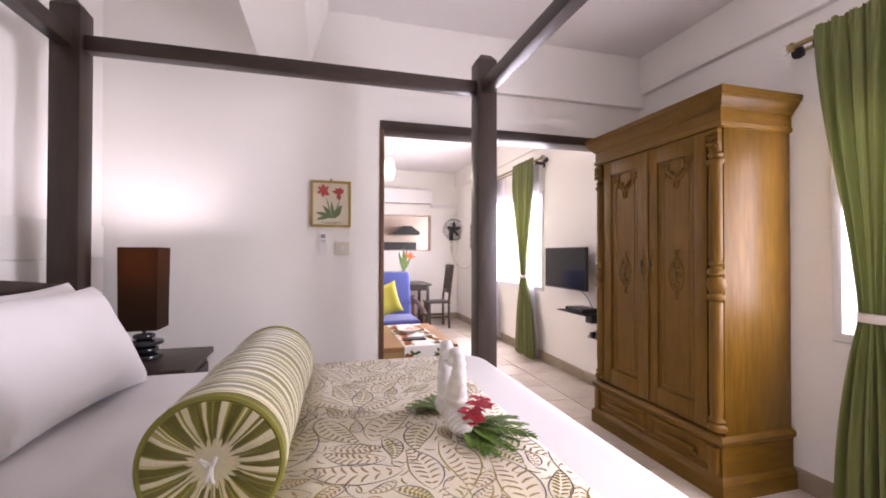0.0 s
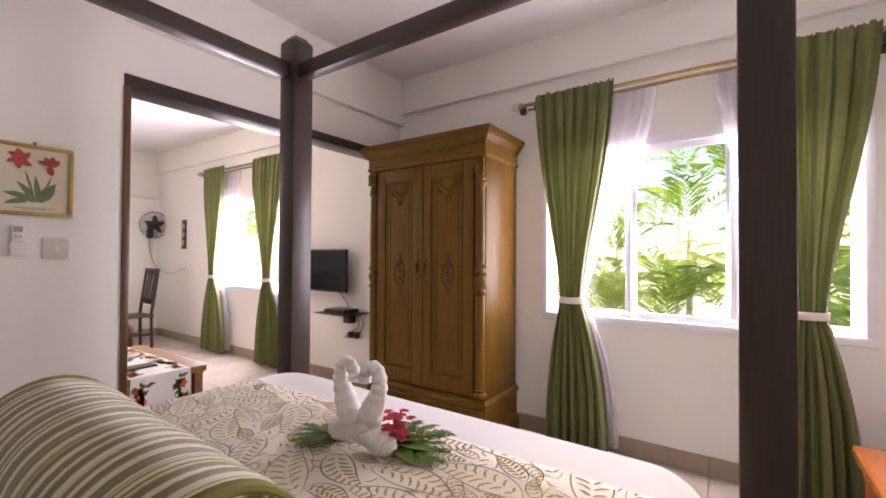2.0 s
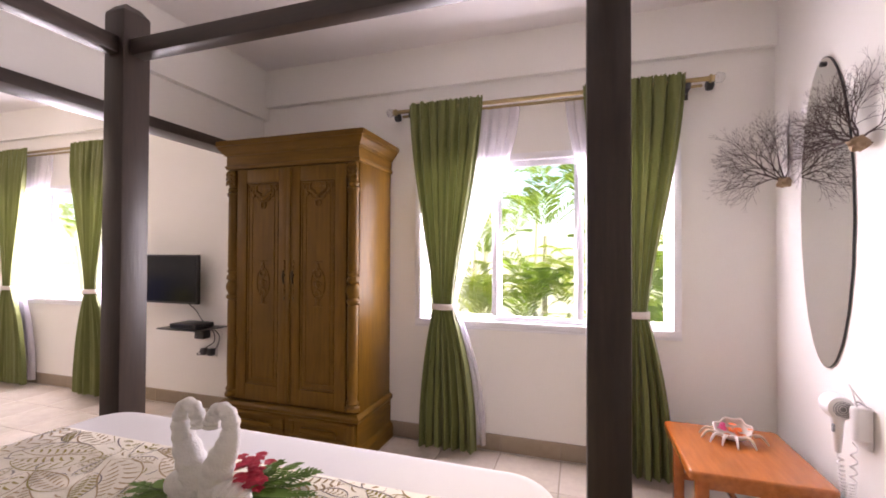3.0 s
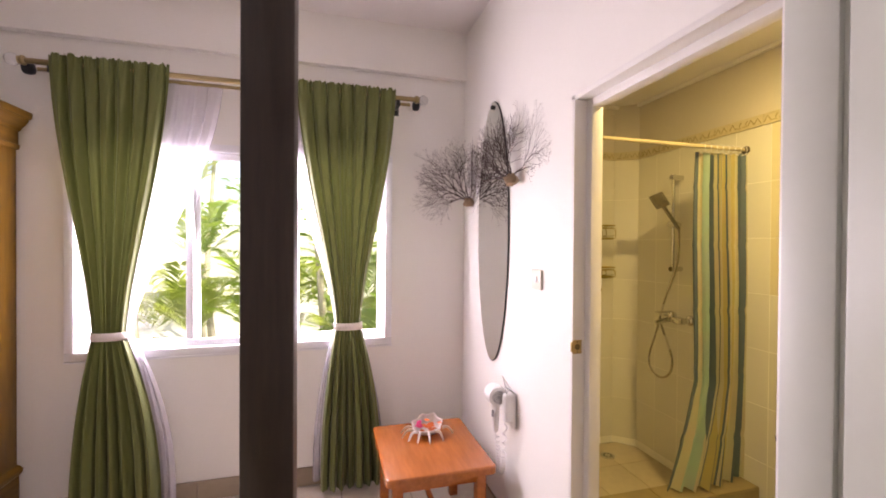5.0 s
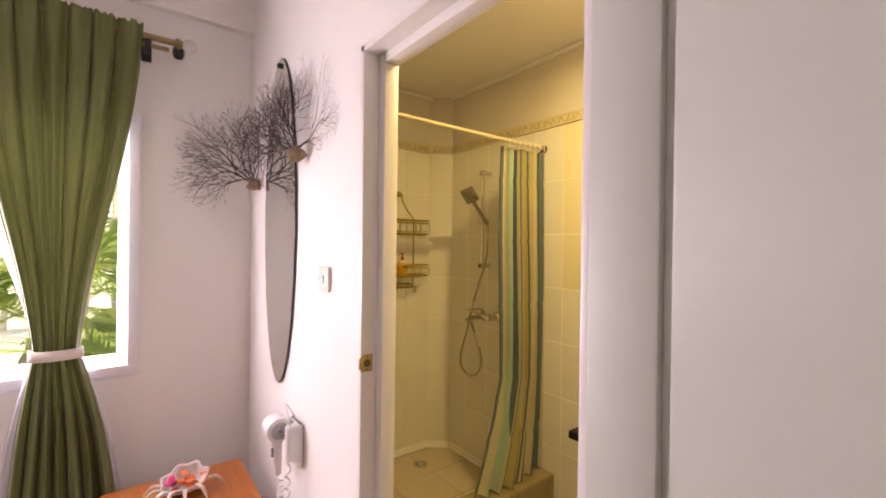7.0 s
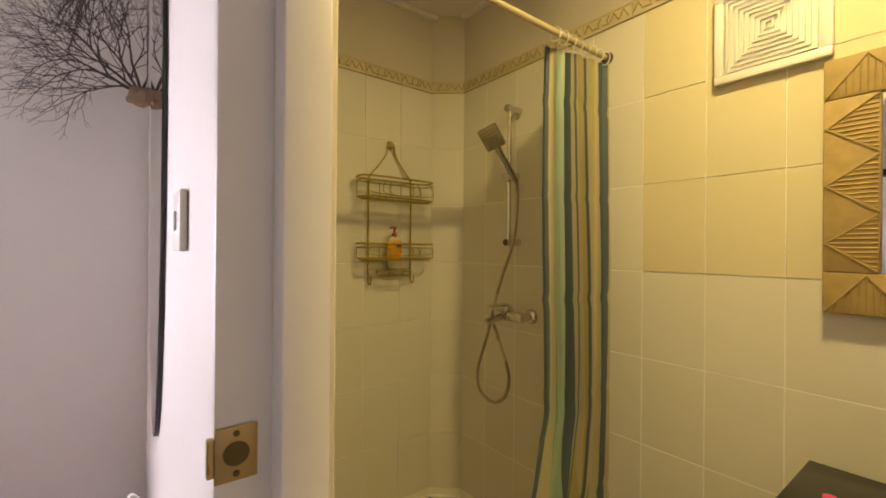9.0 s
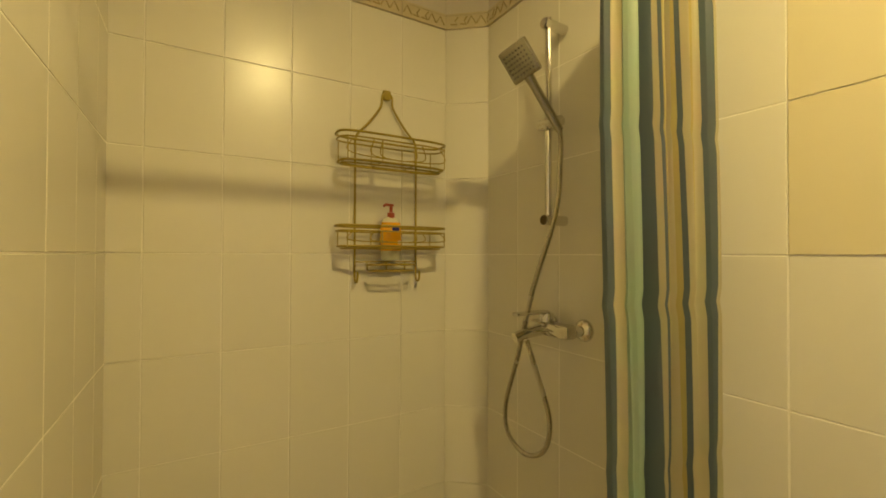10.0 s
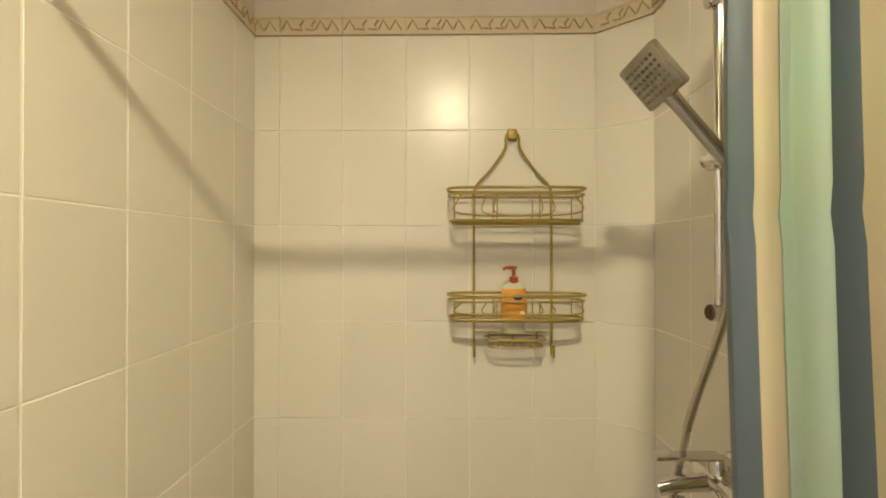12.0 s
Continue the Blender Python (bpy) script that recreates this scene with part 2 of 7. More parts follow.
for m_ in (M_WOOD, M_WOODX):
    m_.node_tree.nodes["Principled BSDF"].inputs["Specular IOR Level"].default_value = 0.25
for m_ in (M_TILE, M_TILE2):
    rough_in = m_.node_tree.nodes["Principled BSDF"].inputs["Roughness"]
    m_.node_tree.links.remove(rough_in.links[0])
    rough_in.default_value = 0.27
for lk in list(M_MIRROR.node_tree.nodes["Principled BSDF"].inputs["Roughness"].links):
    M_MIRROR.node_tree.links.remove(lk)
M_MIRROR.node_tree.nodes["Principled BSDF"].inputs["Roughness"].default_value = 0.005
M_BRASS2 = material("worn_brass", (0.45, 0.33, 0.15), 0.35, metal=1.0, vary=0.12, bump=0.05)

# ---- the rooms ----
EX, PY, SY, WX, NY, CZ = 2.80, 3.174, -0.37, -0.95, 8.32, 2.88
BX, BY, BN, BZ = 2.915, -1.775, -0.54, 2.57


def setting(name, bm, material, label="", category="", smooth=False):
    ob = part(name, bm, material, None, label, smooth=smooth)
    return tagged(ob, label, category, kind="structure")


WIN = [(0.119, 1.867), (4.85, 6.60)]
WZ0, WZ1 = 0.847, 2.055
rows, y = [], SY - 0.15
for a, b_ in WIN:
    rows += [(EX, y, -0.1, EX + 0.2, a, CZ + 0.1), (EX, a, -0.1, EX + 0.2, b_, WZ0), (EX, a, WZ1, EX + 0.2, b_, CZ + 0.1)]
    y = b_
rows.append((EX, y, -0.1, EX + 0.2, NY + 0.2, CZ + 0.1))
wall_east = setting("wall_east", boxes(*rows), M_WALL, "white painted plaster wall with two windows", "wall")
DX0 = 0.67
wall_partition = setting("wall_partition", boxes((WX, PY, -0.1, DX0 - 0.03, PY + 0.16, CZ), (DX0 - 0.03, PY + 0.07, 2.19, EX, PY + 0.16, 2.48)), M_WALL,
                         "white painted wall between bedroom and living room", "wall")
setting("beam_partition", boxes((WX, PY + 0.02, 2.475, EX - 0.002, PY + 0.30, CZ)), M_WALL, "white painted ceiling beam over the doorway", "beam")
bm = prism(bmesh.new(), [(-0.12, 2.52), (0.19, 2.52), (0.30, CZ), (-0.20, CZ)], SY, PY + 0.02)
setting("beam_ceiling", bm, M_WALL, "white painted ceiling beam across the bedroom", "beam")
setting("ledge_bedroom", boxes((EX - 0.045, SY, 2.575, EX, PY + 0.02, CZ)), M_WALL, "white painted ring beam above the window", "beam")
setting("ledge_living", boxes((EX - 0.045, PY + 0.30, 2.575, EX, NY, CZ)), M_WALL, "white painted ring beam above the living room window", "beam")
DW, DE, DH = 0.745, 1.485, 2.03
wall_south = setting("wall_south", boxes((WX, SY - 0.095, -0.1, DW - 0.02, SY, CZ), (DW - 0.02, SY - 0.095, DH + 0.02, DE + 0.02, SY, CZ), (DE + 0.02, SY - 0.095, -0.1, EX, SY, CZ)), M_WALL,
                     "white painted wall with the bathroom doorway", "wall")
wall_west = setting("wall_west", boxes((WX - 0.2, SY - 0.15, -0.1, WX, NY, CZ)), M_WALL, "white painted wall behind the bed", "wall")
PX0, PX1, PZ0, PZ1 = 0.9, 2.26, 1.33, 2.03
wall_north = setting("wall_north", boxes((WX, NY, -0.1, PX0, NY + 0.15, CZ), (PX0, NY, -0.1, PX1, NY + 0.15, PZ0), (PX0, NY, PZ1, PX1, NY + 0.15, CZ), (PX1, NY, -0.1, EX, NY + 0.15, CZ)), M_WALL,
                     "white painted living room wall with a kitchen hatch", "wall")
setting("ceiling", boxes((WX - 0.2, SY - 0.16, CZ, EX + 0.2, NY + 0.2, CZ + 0.12)), M_CEIL, "white painted ceiling", "ceiling")
for k in range(3):
    z = 0.883 + 0.187 * k
    setting("dado_panel_%d" % (k + 1), boxes((WX, SY, z, WX + 0.012, PY, z + 0.182), bev=0.003), M_WALL, "white painted horizontal wall board behind the bed", "wall board")
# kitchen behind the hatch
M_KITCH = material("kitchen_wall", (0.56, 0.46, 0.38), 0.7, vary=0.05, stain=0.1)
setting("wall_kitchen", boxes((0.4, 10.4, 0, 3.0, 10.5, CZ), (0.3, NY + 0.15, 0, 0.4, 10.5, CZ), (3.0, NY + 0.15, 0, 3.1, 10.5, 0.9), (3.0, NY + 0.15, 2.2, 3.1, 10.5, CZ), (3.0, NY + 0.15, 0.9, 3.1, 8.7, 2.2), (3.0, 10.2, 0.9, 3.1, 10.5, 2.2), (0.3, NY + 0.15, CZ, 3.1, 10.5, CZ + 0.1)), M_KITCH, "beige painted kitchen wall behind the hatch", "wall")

# floor with its tiles
floor = setting("floor", boxes((WX - 0.2, SY, -0.1, EX + 0.2, NY + 2.2, -0.006)), M_GROUT, "beige ceramic tiled floor with dark joints", "floor")
T = 0.40


def shared_tile(name, w, d, h, bev, mat_):
    """One mesh for many alike tiles, lying flat, its corner at the origin."""
    bm = bmesh.new()
    box(bm, 0, 0, -h, w, d, 0)
    top = [e for e in bm.edges if all(v.co.z > -1e-6 for v in e.verts)]
    bmesh.ops.bevel(bm, geom=top, offset=bev, segments=1, affect="EDGES")
    me = bpy.data.meshes.new(name)
    bm.to_mesh(me)
    bm.free()
    me.materials.append(mat_)
    return me


def lay(name, me, m, parent):
    ob = new(name, me)
    ob.matrix_basis = m
    ob.parent = parent
    return ob


# skirting tiles, let into plaster along the walls
skirting_1 = setting("baseboard_east", boxes((EX - 0.006, SY, 0, EX, NY, 0.115)), M_GROUT, "beige ceramic skirting tiles along the window wall", "baseboard")
skirting_2 = setting("baseboard_north", boxes((WX, NY - 0.006, 0, EX - 0.006, NY, 0.115)), M_GROUT, "beige ceramic skirting tiles on the living room wall", "baseboard")
skirting_3 = setting("baseboard_south", boxes((DE + 0.09, SY, 0, EX - 0.006, SY + 0.006, 0.115)), M_GROUT, "beige ceramic skirting tiles beside the bathroom door", "baseboard")

# dark door lining of the wide opening
M_LINING = material("door_lining_wood", (0.10, 0.045, 0.016), 0.4, vary=0.4, grain=12, stretch=(8, 8, 0.8), bump=0.12, stain=0.25)
lining = thing("doorway_lining", (DX0, PY, 0), "dark wooden lining round the wide doorway", "door frame", kind="structure")
part("jamb", boxes((DX0 - 0.03, PY - 0.012, 0, DX0, PY + 0.17, 2.125), bev=0.003), M_LINING, lining)
part("lintel", boxes((DX0 - 0.03, PY + 0.0, 2.125, EX - 0.002, PY + 0.17, 2.19), bev=0.003), M_DARKX, lining)


# windows
def window(y0, y1, name):
    w = thing(name, (EX, (y0 + y1) / 2, WZ0), "white aluminium sliding window with three clear panes", "window", kind="structure")
    z0, z1, xf, xb = WZ0, WZ1, EX - 0.018, EX + 0.10
    f = 0.045
    part("window_frame", boxes((xf, y0, z0, xb, y1, z0 + f), (xf, y0, z1 - f, xb, y1, z1), (xf, y0, z0 + f, xb, y0 + f, z1 - f), (xf, y1 - f, z0 + f, xb, y1, z1 - f), bev=0.004), M_FRAME, w)
    part("window_sill", boxes((xf + 0.004, y0 - 0.004, z0 - 0.012, EX - 0.001, y1 + 0.004, z0 - 0.002), bev=0.003), M_FRAME, w)
    a0, a1 = y0 + f, y1 - f
    third = (a1 - a0) / 3
    for i in range(3):
        s0, s1 = a0 + third * i - (0.03 if i else 0), a0 + third * (i + 1) + (0.03 if i < 2 else 0)
        x0 = EX + (0.02 if i == 1 else 0.055)
        g = 0.038
        s = part("sash", boxes((x0, s0, z0 + f, x0 + 0.03, s1, z0 + f + g), (x0, s0, z1 - f - g, x0 + 0.03, s1, z1 - f), (x0, s0, z0 + f + g, x0 + 0.03, s0 + g, z1 - f - g), (x0, s1 - g, z0 + f + g, x0 + 0.03, s1, z1 - f - g), bev=0.003), M_FRAME, w)
        p = part("pane", boxes((x0 + 0.013, s0 + g, z0 + f + g, x0 + 0.017, s1 - g, z1 - f - g)), M_GLASS, s, "clear glass pane")
        p.visible_shadow = False
        if i != 1:
            yy = s1 - g / 2 if i == 0 else s0 + g / 2
            part("latch", boxes((x0 - 0.02, yy - 0.011, 1.36, x0, yy + 0.011, 1.50), bev=0.005), M_FRAME, s)
    return w


window(*WIN[0], "window_1")
window(*WIN[1], "window_2")

# bathroom shell
setting("wall_shower", boxes((BX, BY - 0.15, -0.1, BX + 0.15, SY - 0.09, BZ + 0.1)), M_BATHWALL, "painted and tiled shower wall", "wall")
wall_shower = bpy.data.objects["wall_shower"]
wall_bath = setting("wall_bath", boxes((0.0, BY - 0.15, -0.1, BX, BY, BZ + 0.1)), M_BATHWALL, "painted and tiled bathroom wall", "wall")
wall_bath_n = setting("wall_shower_side", boxes((1.62, BN, -0.1, BX, SY - 0.095, BZ + 0.1)), M_BATHWALL, "painted and tiled shower side wall", "wall")
setting("wall_bath_west", boxes((-0.1, BY, -0.1, 0.0, SY - 0.095, BZ + 0.1)), M_BATHWALL, "cream painted bathroom end wall", "wall")
setting("wall_bath_inside", boxes((0.0, SY - 0.115, -0.1, DW - 0.13, SY - 0.095, BZ + 0.1), (DW - 0.13, SY - 0.115, DH + 0.12, 1.62, SY - 0.095, BZ + 0.1)), M_BATHWALL, "cream painted wall inside the bathroom door", "wall")
setting("wall_corner", prism(bmesh.new(), [(BX + 0.001, -1.64), (BX + 0.001, BY - 0.001), (2.80, BY - 0.001)], -0.1, BZ + 0.1, "z"), M_BATHWALL, "painted boxed-in shower corner", "wall")
setting("ceiling_bath", boxes((-0.1, BY - 0.15, BZ, BX + 0.15, SY - 0.095, BZ + 0.1)), M_CEIL, "cream bathroom ceiling", "ceiling")
bath_floor = setting("floor_bath", boxes((-0.1, BY - 0.15, -0.2, BX + 0.1, SY, -0.05)), M_GROUT, "beige tiled bathroom floor", "floor")

# ---- bedroom: the bed ----
PX_F, PX_H, PY_N, PY_F = 1.122, -0.755, 0.645, 2.473
bed = thing("four_poster_bed", (0.17, 1.56, 0), "dark-stained wooden four-poster bed with canopy rails", "bed")


def post(x, y, parent, w=0.055):
    bm = bmesh.new()
    box(bm, x - w, y - w, 0, x + w, y + w, 2.325, bev=0.006)
    top = [bm.verts.new((x + a * w * 0.96, y + b * w * 0.96, 2.325)) for a, b in ((-1, -1), (1, -1), (1, 1), (-1, 1))]
    up = [bm.verts.new((x + a * w * 0.55, y + b * w * 0.55, 2.357)) for a, b in ((-1, -1), (1, -1), (1, 1), (-1, 1))]
    for k in range(4):
        bm.faces.new((top[k], top[(k + 1) % 4], up[(k + 1) % 4], up[k]))
    bm.faces.new(up)
    return part("post", bm, M_DARK, parent)


for x in (PX_H, PX_F):
    for y in (PY_N, PY_F):
        p = post(x, y, bed)
        part("bolt", lathe(bmesh.new(), [(0.012, 0), (0.012, 0.006), (0.006, 0.009)], (x, y + (0.055 if y < 1 else -0.064), 2.18), "y", 10), M_BRASS, p, "small brass bolt head")
RZ0, RZ1 = 2.147, 2.214
for y in (PY_N, PY_F):
    part("canopy_rail", boxes((PX_H + 0.055, y - 0.03, RZ0, PX_F - 0.055, y + 0.03, RZ1), bev=0.004), M_DARKX, bed)
    part("side_rail", boxes((PX_H + 0.055, y - 0.02, 0.26, PX_F - 0.055, y + 0.02, 0.43), bev=0.004), M_DARKX, bed)
for x in (PX_H, PX_F):
    part("canopy_rail", boxes((x - 0.03, PY_N + 0.055, RZ0, x + 0.03, PY_F - 0.055, RZ1), bev=0.004), M_DARKX, bed)
part("foot_rail", boxes((PX_F - 0.02, PY_N + 0.055, 0.26, PX_F + 0.02, PY_F - 0.055, 0.43), bev=0.004), M_DARKX, bed)
n = 24
arch = [(PY_N + 0.055 + (PY_F - PY_N - 0.11) * i / n, 1.155 + 0.065 * math.sin(math.pi * i / n)) for i in range(n + 1)]
hb = prism(bmesh.new(), [(arch[0][0], 0.3)] + arch + [(arch[-1][0], 0.3)], PX_H - 0.025, PX_H + 0.025, "x")
headboard = part("headboard", hb, M_DARKX, bed, "dark wooden arched headboard")
part("slat_base", boxes((PX_H + 0.03, PY_N + 0.02, 0.38, PX_F - 0.02, PY_F - 0.02, 0.43)), M_DARKX, bed)

# mattress with a smooth white sheet
MX0, MX1, MY0, MY1, MZ = -0.72, 1.09, 0.752, 2.43, 0.77


def slab(x0, y0, z0, x1, y1, z1, rc, re, bulge=0.0):
    """A soft block with round corners and edges."""
    bm = bmesh.new()
    nc, ne = 8, 6
    outline = []
    for cx, cy, a0 in ((x1 - rc, y1 - rc, 0), (x0 + rc, y1 - rc, 90), (x0 + rc, y0 + rc, 180), (x1 - rc, y0 + rc, 270)):
        for k in range(nc + 1):
            a = radians(a0 + 90 * k / nc)
            outline.append((cx, cy, math.cos(a), math.sin(a)))
    def ring(inset, z):
        return [bm.verts.new((cx + c * (rc - inset), cy + s * (rc - inset), z)) for cx, cy, c, s in outline]
    rings = [ring(0.0, z0), ring(0.0 - bulge, (z0 + z1 - re) / 2)]
    for k in range(ne + 1):
        a = math.pi / 2 * k / ne
        rings.append(ring(re * (1 - math.cos(a)), z1 - re + re * math.sin(a)))
    m = len(outline)
    for a, b in zip(rings, rings[1:]):
        for k in range(m):
            bm.faces.new((a[k], a[(k + 1) % m], b[(k + 1) % m], b[k]))
    bm.faces.new(rings[0][::-1])
    bm.faces.new(rings[-1])
    return bm


mattress = thing("mattress", (0.17, 1.56, 0.43), "thick mattress under a smooth white sheet", "mattress")
part("base", slab(MX0 + 0.004, MY0 + 0.004, 0.432, MX1 - 0.004, MY1 - 0.004, 0.60, 0.15, 0.02, 0.0), M_SHEET, mattress)
part("sheet", slab(MX0, MY0, 0.445, MX1, MY1, MZ, 0.15, 0.07, 0.0), M_SHEET, mattress)
hem = [(cx + 0.15 * math.cos(radians(a0 + 10 * k)), cy + 0.15 * math.sin(radians(a0 + 10 * k)), 0.452) for cx, cy, a0 in ((MX1 - 0.15, MY1 - 0.15, 0), (MX0 + 0.15, MY1 - 0.15, 90), (MX0 + 0.15, MY0 + 0.15, 180), (MX1 - 0.15, MY0 + 0.15, 270)) for k in range(10)]
part("hem", tube(bmesh.new(), hem, 0.005, 6, True), M_SHEET, mattress)

# patterned bed runner
M_RUNNER = material("runner_cloth", (0.70, 0.64, 0.52), 0.85, vary=0.06, grain=160, bump=0.2, stain=0.05, sheen=0.2)
M_PR1 = material("print_olive", (0.30, 0.245, 0.06), 0.85, vary=0.15, bump=0)
M_PR2 = material("print_tan", (0.37, 0.27, 0.14), 0.85, vary=0.15, bump=0)
M_PR3 = material("print_slate", (0.19, 0.17, 0.165), 0.85, vary=0.15, bump=0)
RX0, RX1 = 0.19, 0.86
runner = thing("bed_runner", (0.52, 1.56, MZ), "cream bed runner printed with scrolling leaves", "bed runner")


def over_bed(x, v):
    """A place on the runner: v runs across the bed and down over both sides."""
    y0, y1, e, r = MY0 - 0.002, MY1 + 0.002, 0.004, 0.07
    L = y1 - y0 - 2 * r
    arc = math.pi / 2 * (r + e)
    if v < 0:
        s = -v
        if s < arc:
            a = s / (r + e)
            return Vector((x, y0 + r - (r + e) * math.sin(a), MZ - r + (r + e) * math.cos(a)))
        return Vector((x, y0 - e - 0.012, MZ - r - (s - arc)))
    if v > L:
        s = v - L
        if s < arc:
            a = s / (r + e)
            return Vector((x, y1 - r + (r + e) * math.sin(a), MZ - r + (r + e) * math.cos(a)))
        return Vector((x, y1 + e + 0.012, MZ - r - (s - arc)))
    return Vector((x, y0 + r + v, MZ + e))


RL = MY1 - MY0 + 0.004 - 0.14
bm = bmesh.new()
nu, nv = 6, 90
grid = [[bm.verts.new(over_bed(RX0 + (RX1 - RX0) * i / nu, -0.30 + (RL + 0.60) * j / nv)) for i in range(nu + 1)] for j in range(nv + 1)]
for j in range(nv):
    for i in range(nu):
        bm.faces.new((grid[j][i], grid[j][i + 1], grid[j + 1][i + 1], grid[j + 1][i]))
cloth = part("cloth", bm, M_RUNNER, runner)
sol = cloth.modifiers.new("thickness", "SOLIDIFY")
sol.thickness, sol.offset = 0.003, -1

rnd = random.Random(4)
prints = [bmesh.new(), bmesh.new(), bmesh.new()]


def stroke(bm, pts, w):
    """A tapering printed line along points (x, v) of the runner, cut at its hems."""
    n = len(pts)
    prev = None
    for i, (x, v) in enumerate(pts):
        if x < RX0 + 0.003 or x > RX1 - 0.003 or v < -0.28 or v > RL + 0.28:
            prev = None
            continue
        a, b = pts[max(0, i - 1)], pts[min(n - 1, i + 1)]
        dx, dv = b[0] - a[0], b[1] - a[1]
        l = math.hypot(dx, dv) or 1
        ww = w * (0.25 + 0.75 * math.sin(math.pi * min(1, (i + 0.6) / n)))
        pair = []
        for s in (-1, 1):
            p = over_bed(x - dv / l * ww * s, v + dx / l * ww * s)
            p.z += 0.0012 if 0 <= v <= RL else 0.0
            p.y += 0 if 0 <= v <= RL else (0.0012 if v > 0 else -0.0012)
            pair.append(bm.verts.new(p))
        if prev:
            bm.faces.new((prev[0], pair[0], pair[1], prev[1]))
        prev = pair


taken = {}


def free(circles):
    for x, v, r in circles:
        cx, cv = int(x // 0.06), int(v // 0.06)
        for a in (-1, 0, 1):
            for b in (-1, 0, 1):
                for px, pv, pr in taken.get((cx + a, cv + b), ()):
                    if (px - x) ** 2 + (pv - v) ** 2 < (pr + r) ** 2:
                        return False
    for x, v, r in circles:
        taken.setdefault((int(x // 0.06), int(v // 0.06)), []).append((x, v, r))
    return True


def printed_leaf(cx, cv, ang, ln):
    """A curled leaf between its neighbours: outline and comma-shaped veins on each side."""
    bend = rnd.uniform(0.3, 1.2) * rnd.choice((-1, 1))
    spine = []
    a, x, v = ang, cx, cv
    m = 20
    for i in range(m + 1):
        spine.append((x, v, a))
        a += bend / m
        x += math.cos(a) * ln / m
        v += math.sin(a) * ln / m
    half = [ln * 0.185 * math.sin(math.pi * (i / m) ** 0.8) for i in range(m + 1)]
    if not free([(x, v, max(0.003, h * 0.86)) for (x, v, a), h in list(zip(spine, half))[1::2]]):
        return
    k = rnd.choice((0, 0, 1, 1))
    for side in (-1, 1):
        edge = [(x - math.sin(a) * h * side, v + math.cos(a) * h * side) for (x, v, a), h in zip(spine, half)]
        stroke(prints[rnd.choice((0, 1, 2, 2))], edge[:-1] if side > 0 else edge, 0.0021)
        step = 2 if ln > 0.1 else 3
        for i in range(2, m - 1, step):
            x, v, a = spine[i]
            w = half[i] * 1.15
            b = a + side * 0.75
            vein = [(x + math.cos(b + side * 0.6 * (t - 0.5)) * w * t, v + math.sin(b + side * 0.6 * (t - 0.5)) * w * t) for t in (0.16, 0.34, 0.52, 0.7, 0.86)]
            stroke(prints[k], vein, 0.0034 if ln > 0.1 else 0.002)
    x, v, a = spine[-1]
    turn = rnd.choice((-1, 1)) * rnd.uniform(2.0, 3.4)
    curl = [(x, v)]
    for i in range(12):
        a += turn / 12 * (0.4 + 1.2 * i / 12)
        x += math.cos(a) * ln * 0.035
        v += math.sin(a) * ln * 0.035
        curl.append((x, v))
    stroke(prints[rnd.choice((0, 2))], curl, 0.0017)


for sizes, tries in (((0.21, 0.28), 1500), ((0.14, 0.20), 2500), ((0.08, 0.12), 4000)):
    for _ in range(tries):
        x, v = rnd.uniform(RX0 - 0.05, RX1), rnd.uniform(-0.30, RL + 0.25)
        flow = 5.2 * noise.noise(Vector((x * 2.2, v * 2.2, 3.1))) + rnd.uniform(-0.7, 0.7) + (math.pi if rnd.random() < 0.4 else 0)
        printed_leaf(x, v, flow, rnd.uniform(*sizes))
for _ in range(9000):
    x, v, a = rnd.uniform(RX0, RX1), rnd.uniform(-0.28, RL + 0.25), rnd.uniform(0, 6.28)
    comma = [(x + 0.006 * i * math.cos(a + 0.12 * i), v + 0.006 * i * math.sin(a + 0.12 * i)) for i in range(6)]
    if free([(p, q, 0.006) for p, q in comma]):
        stroke(prints[rnd.choice((0, 1, 1, 2))], comma, 0.0024)
for bm, mt, nm in zip(prints, (M_PR1, M_PR2, M_PR3), ("olive", "tan", "slate")):
    part("leaf_print", bm, mt, runner, nm + " printed leaf lines", smooth=False, kind="stuff")


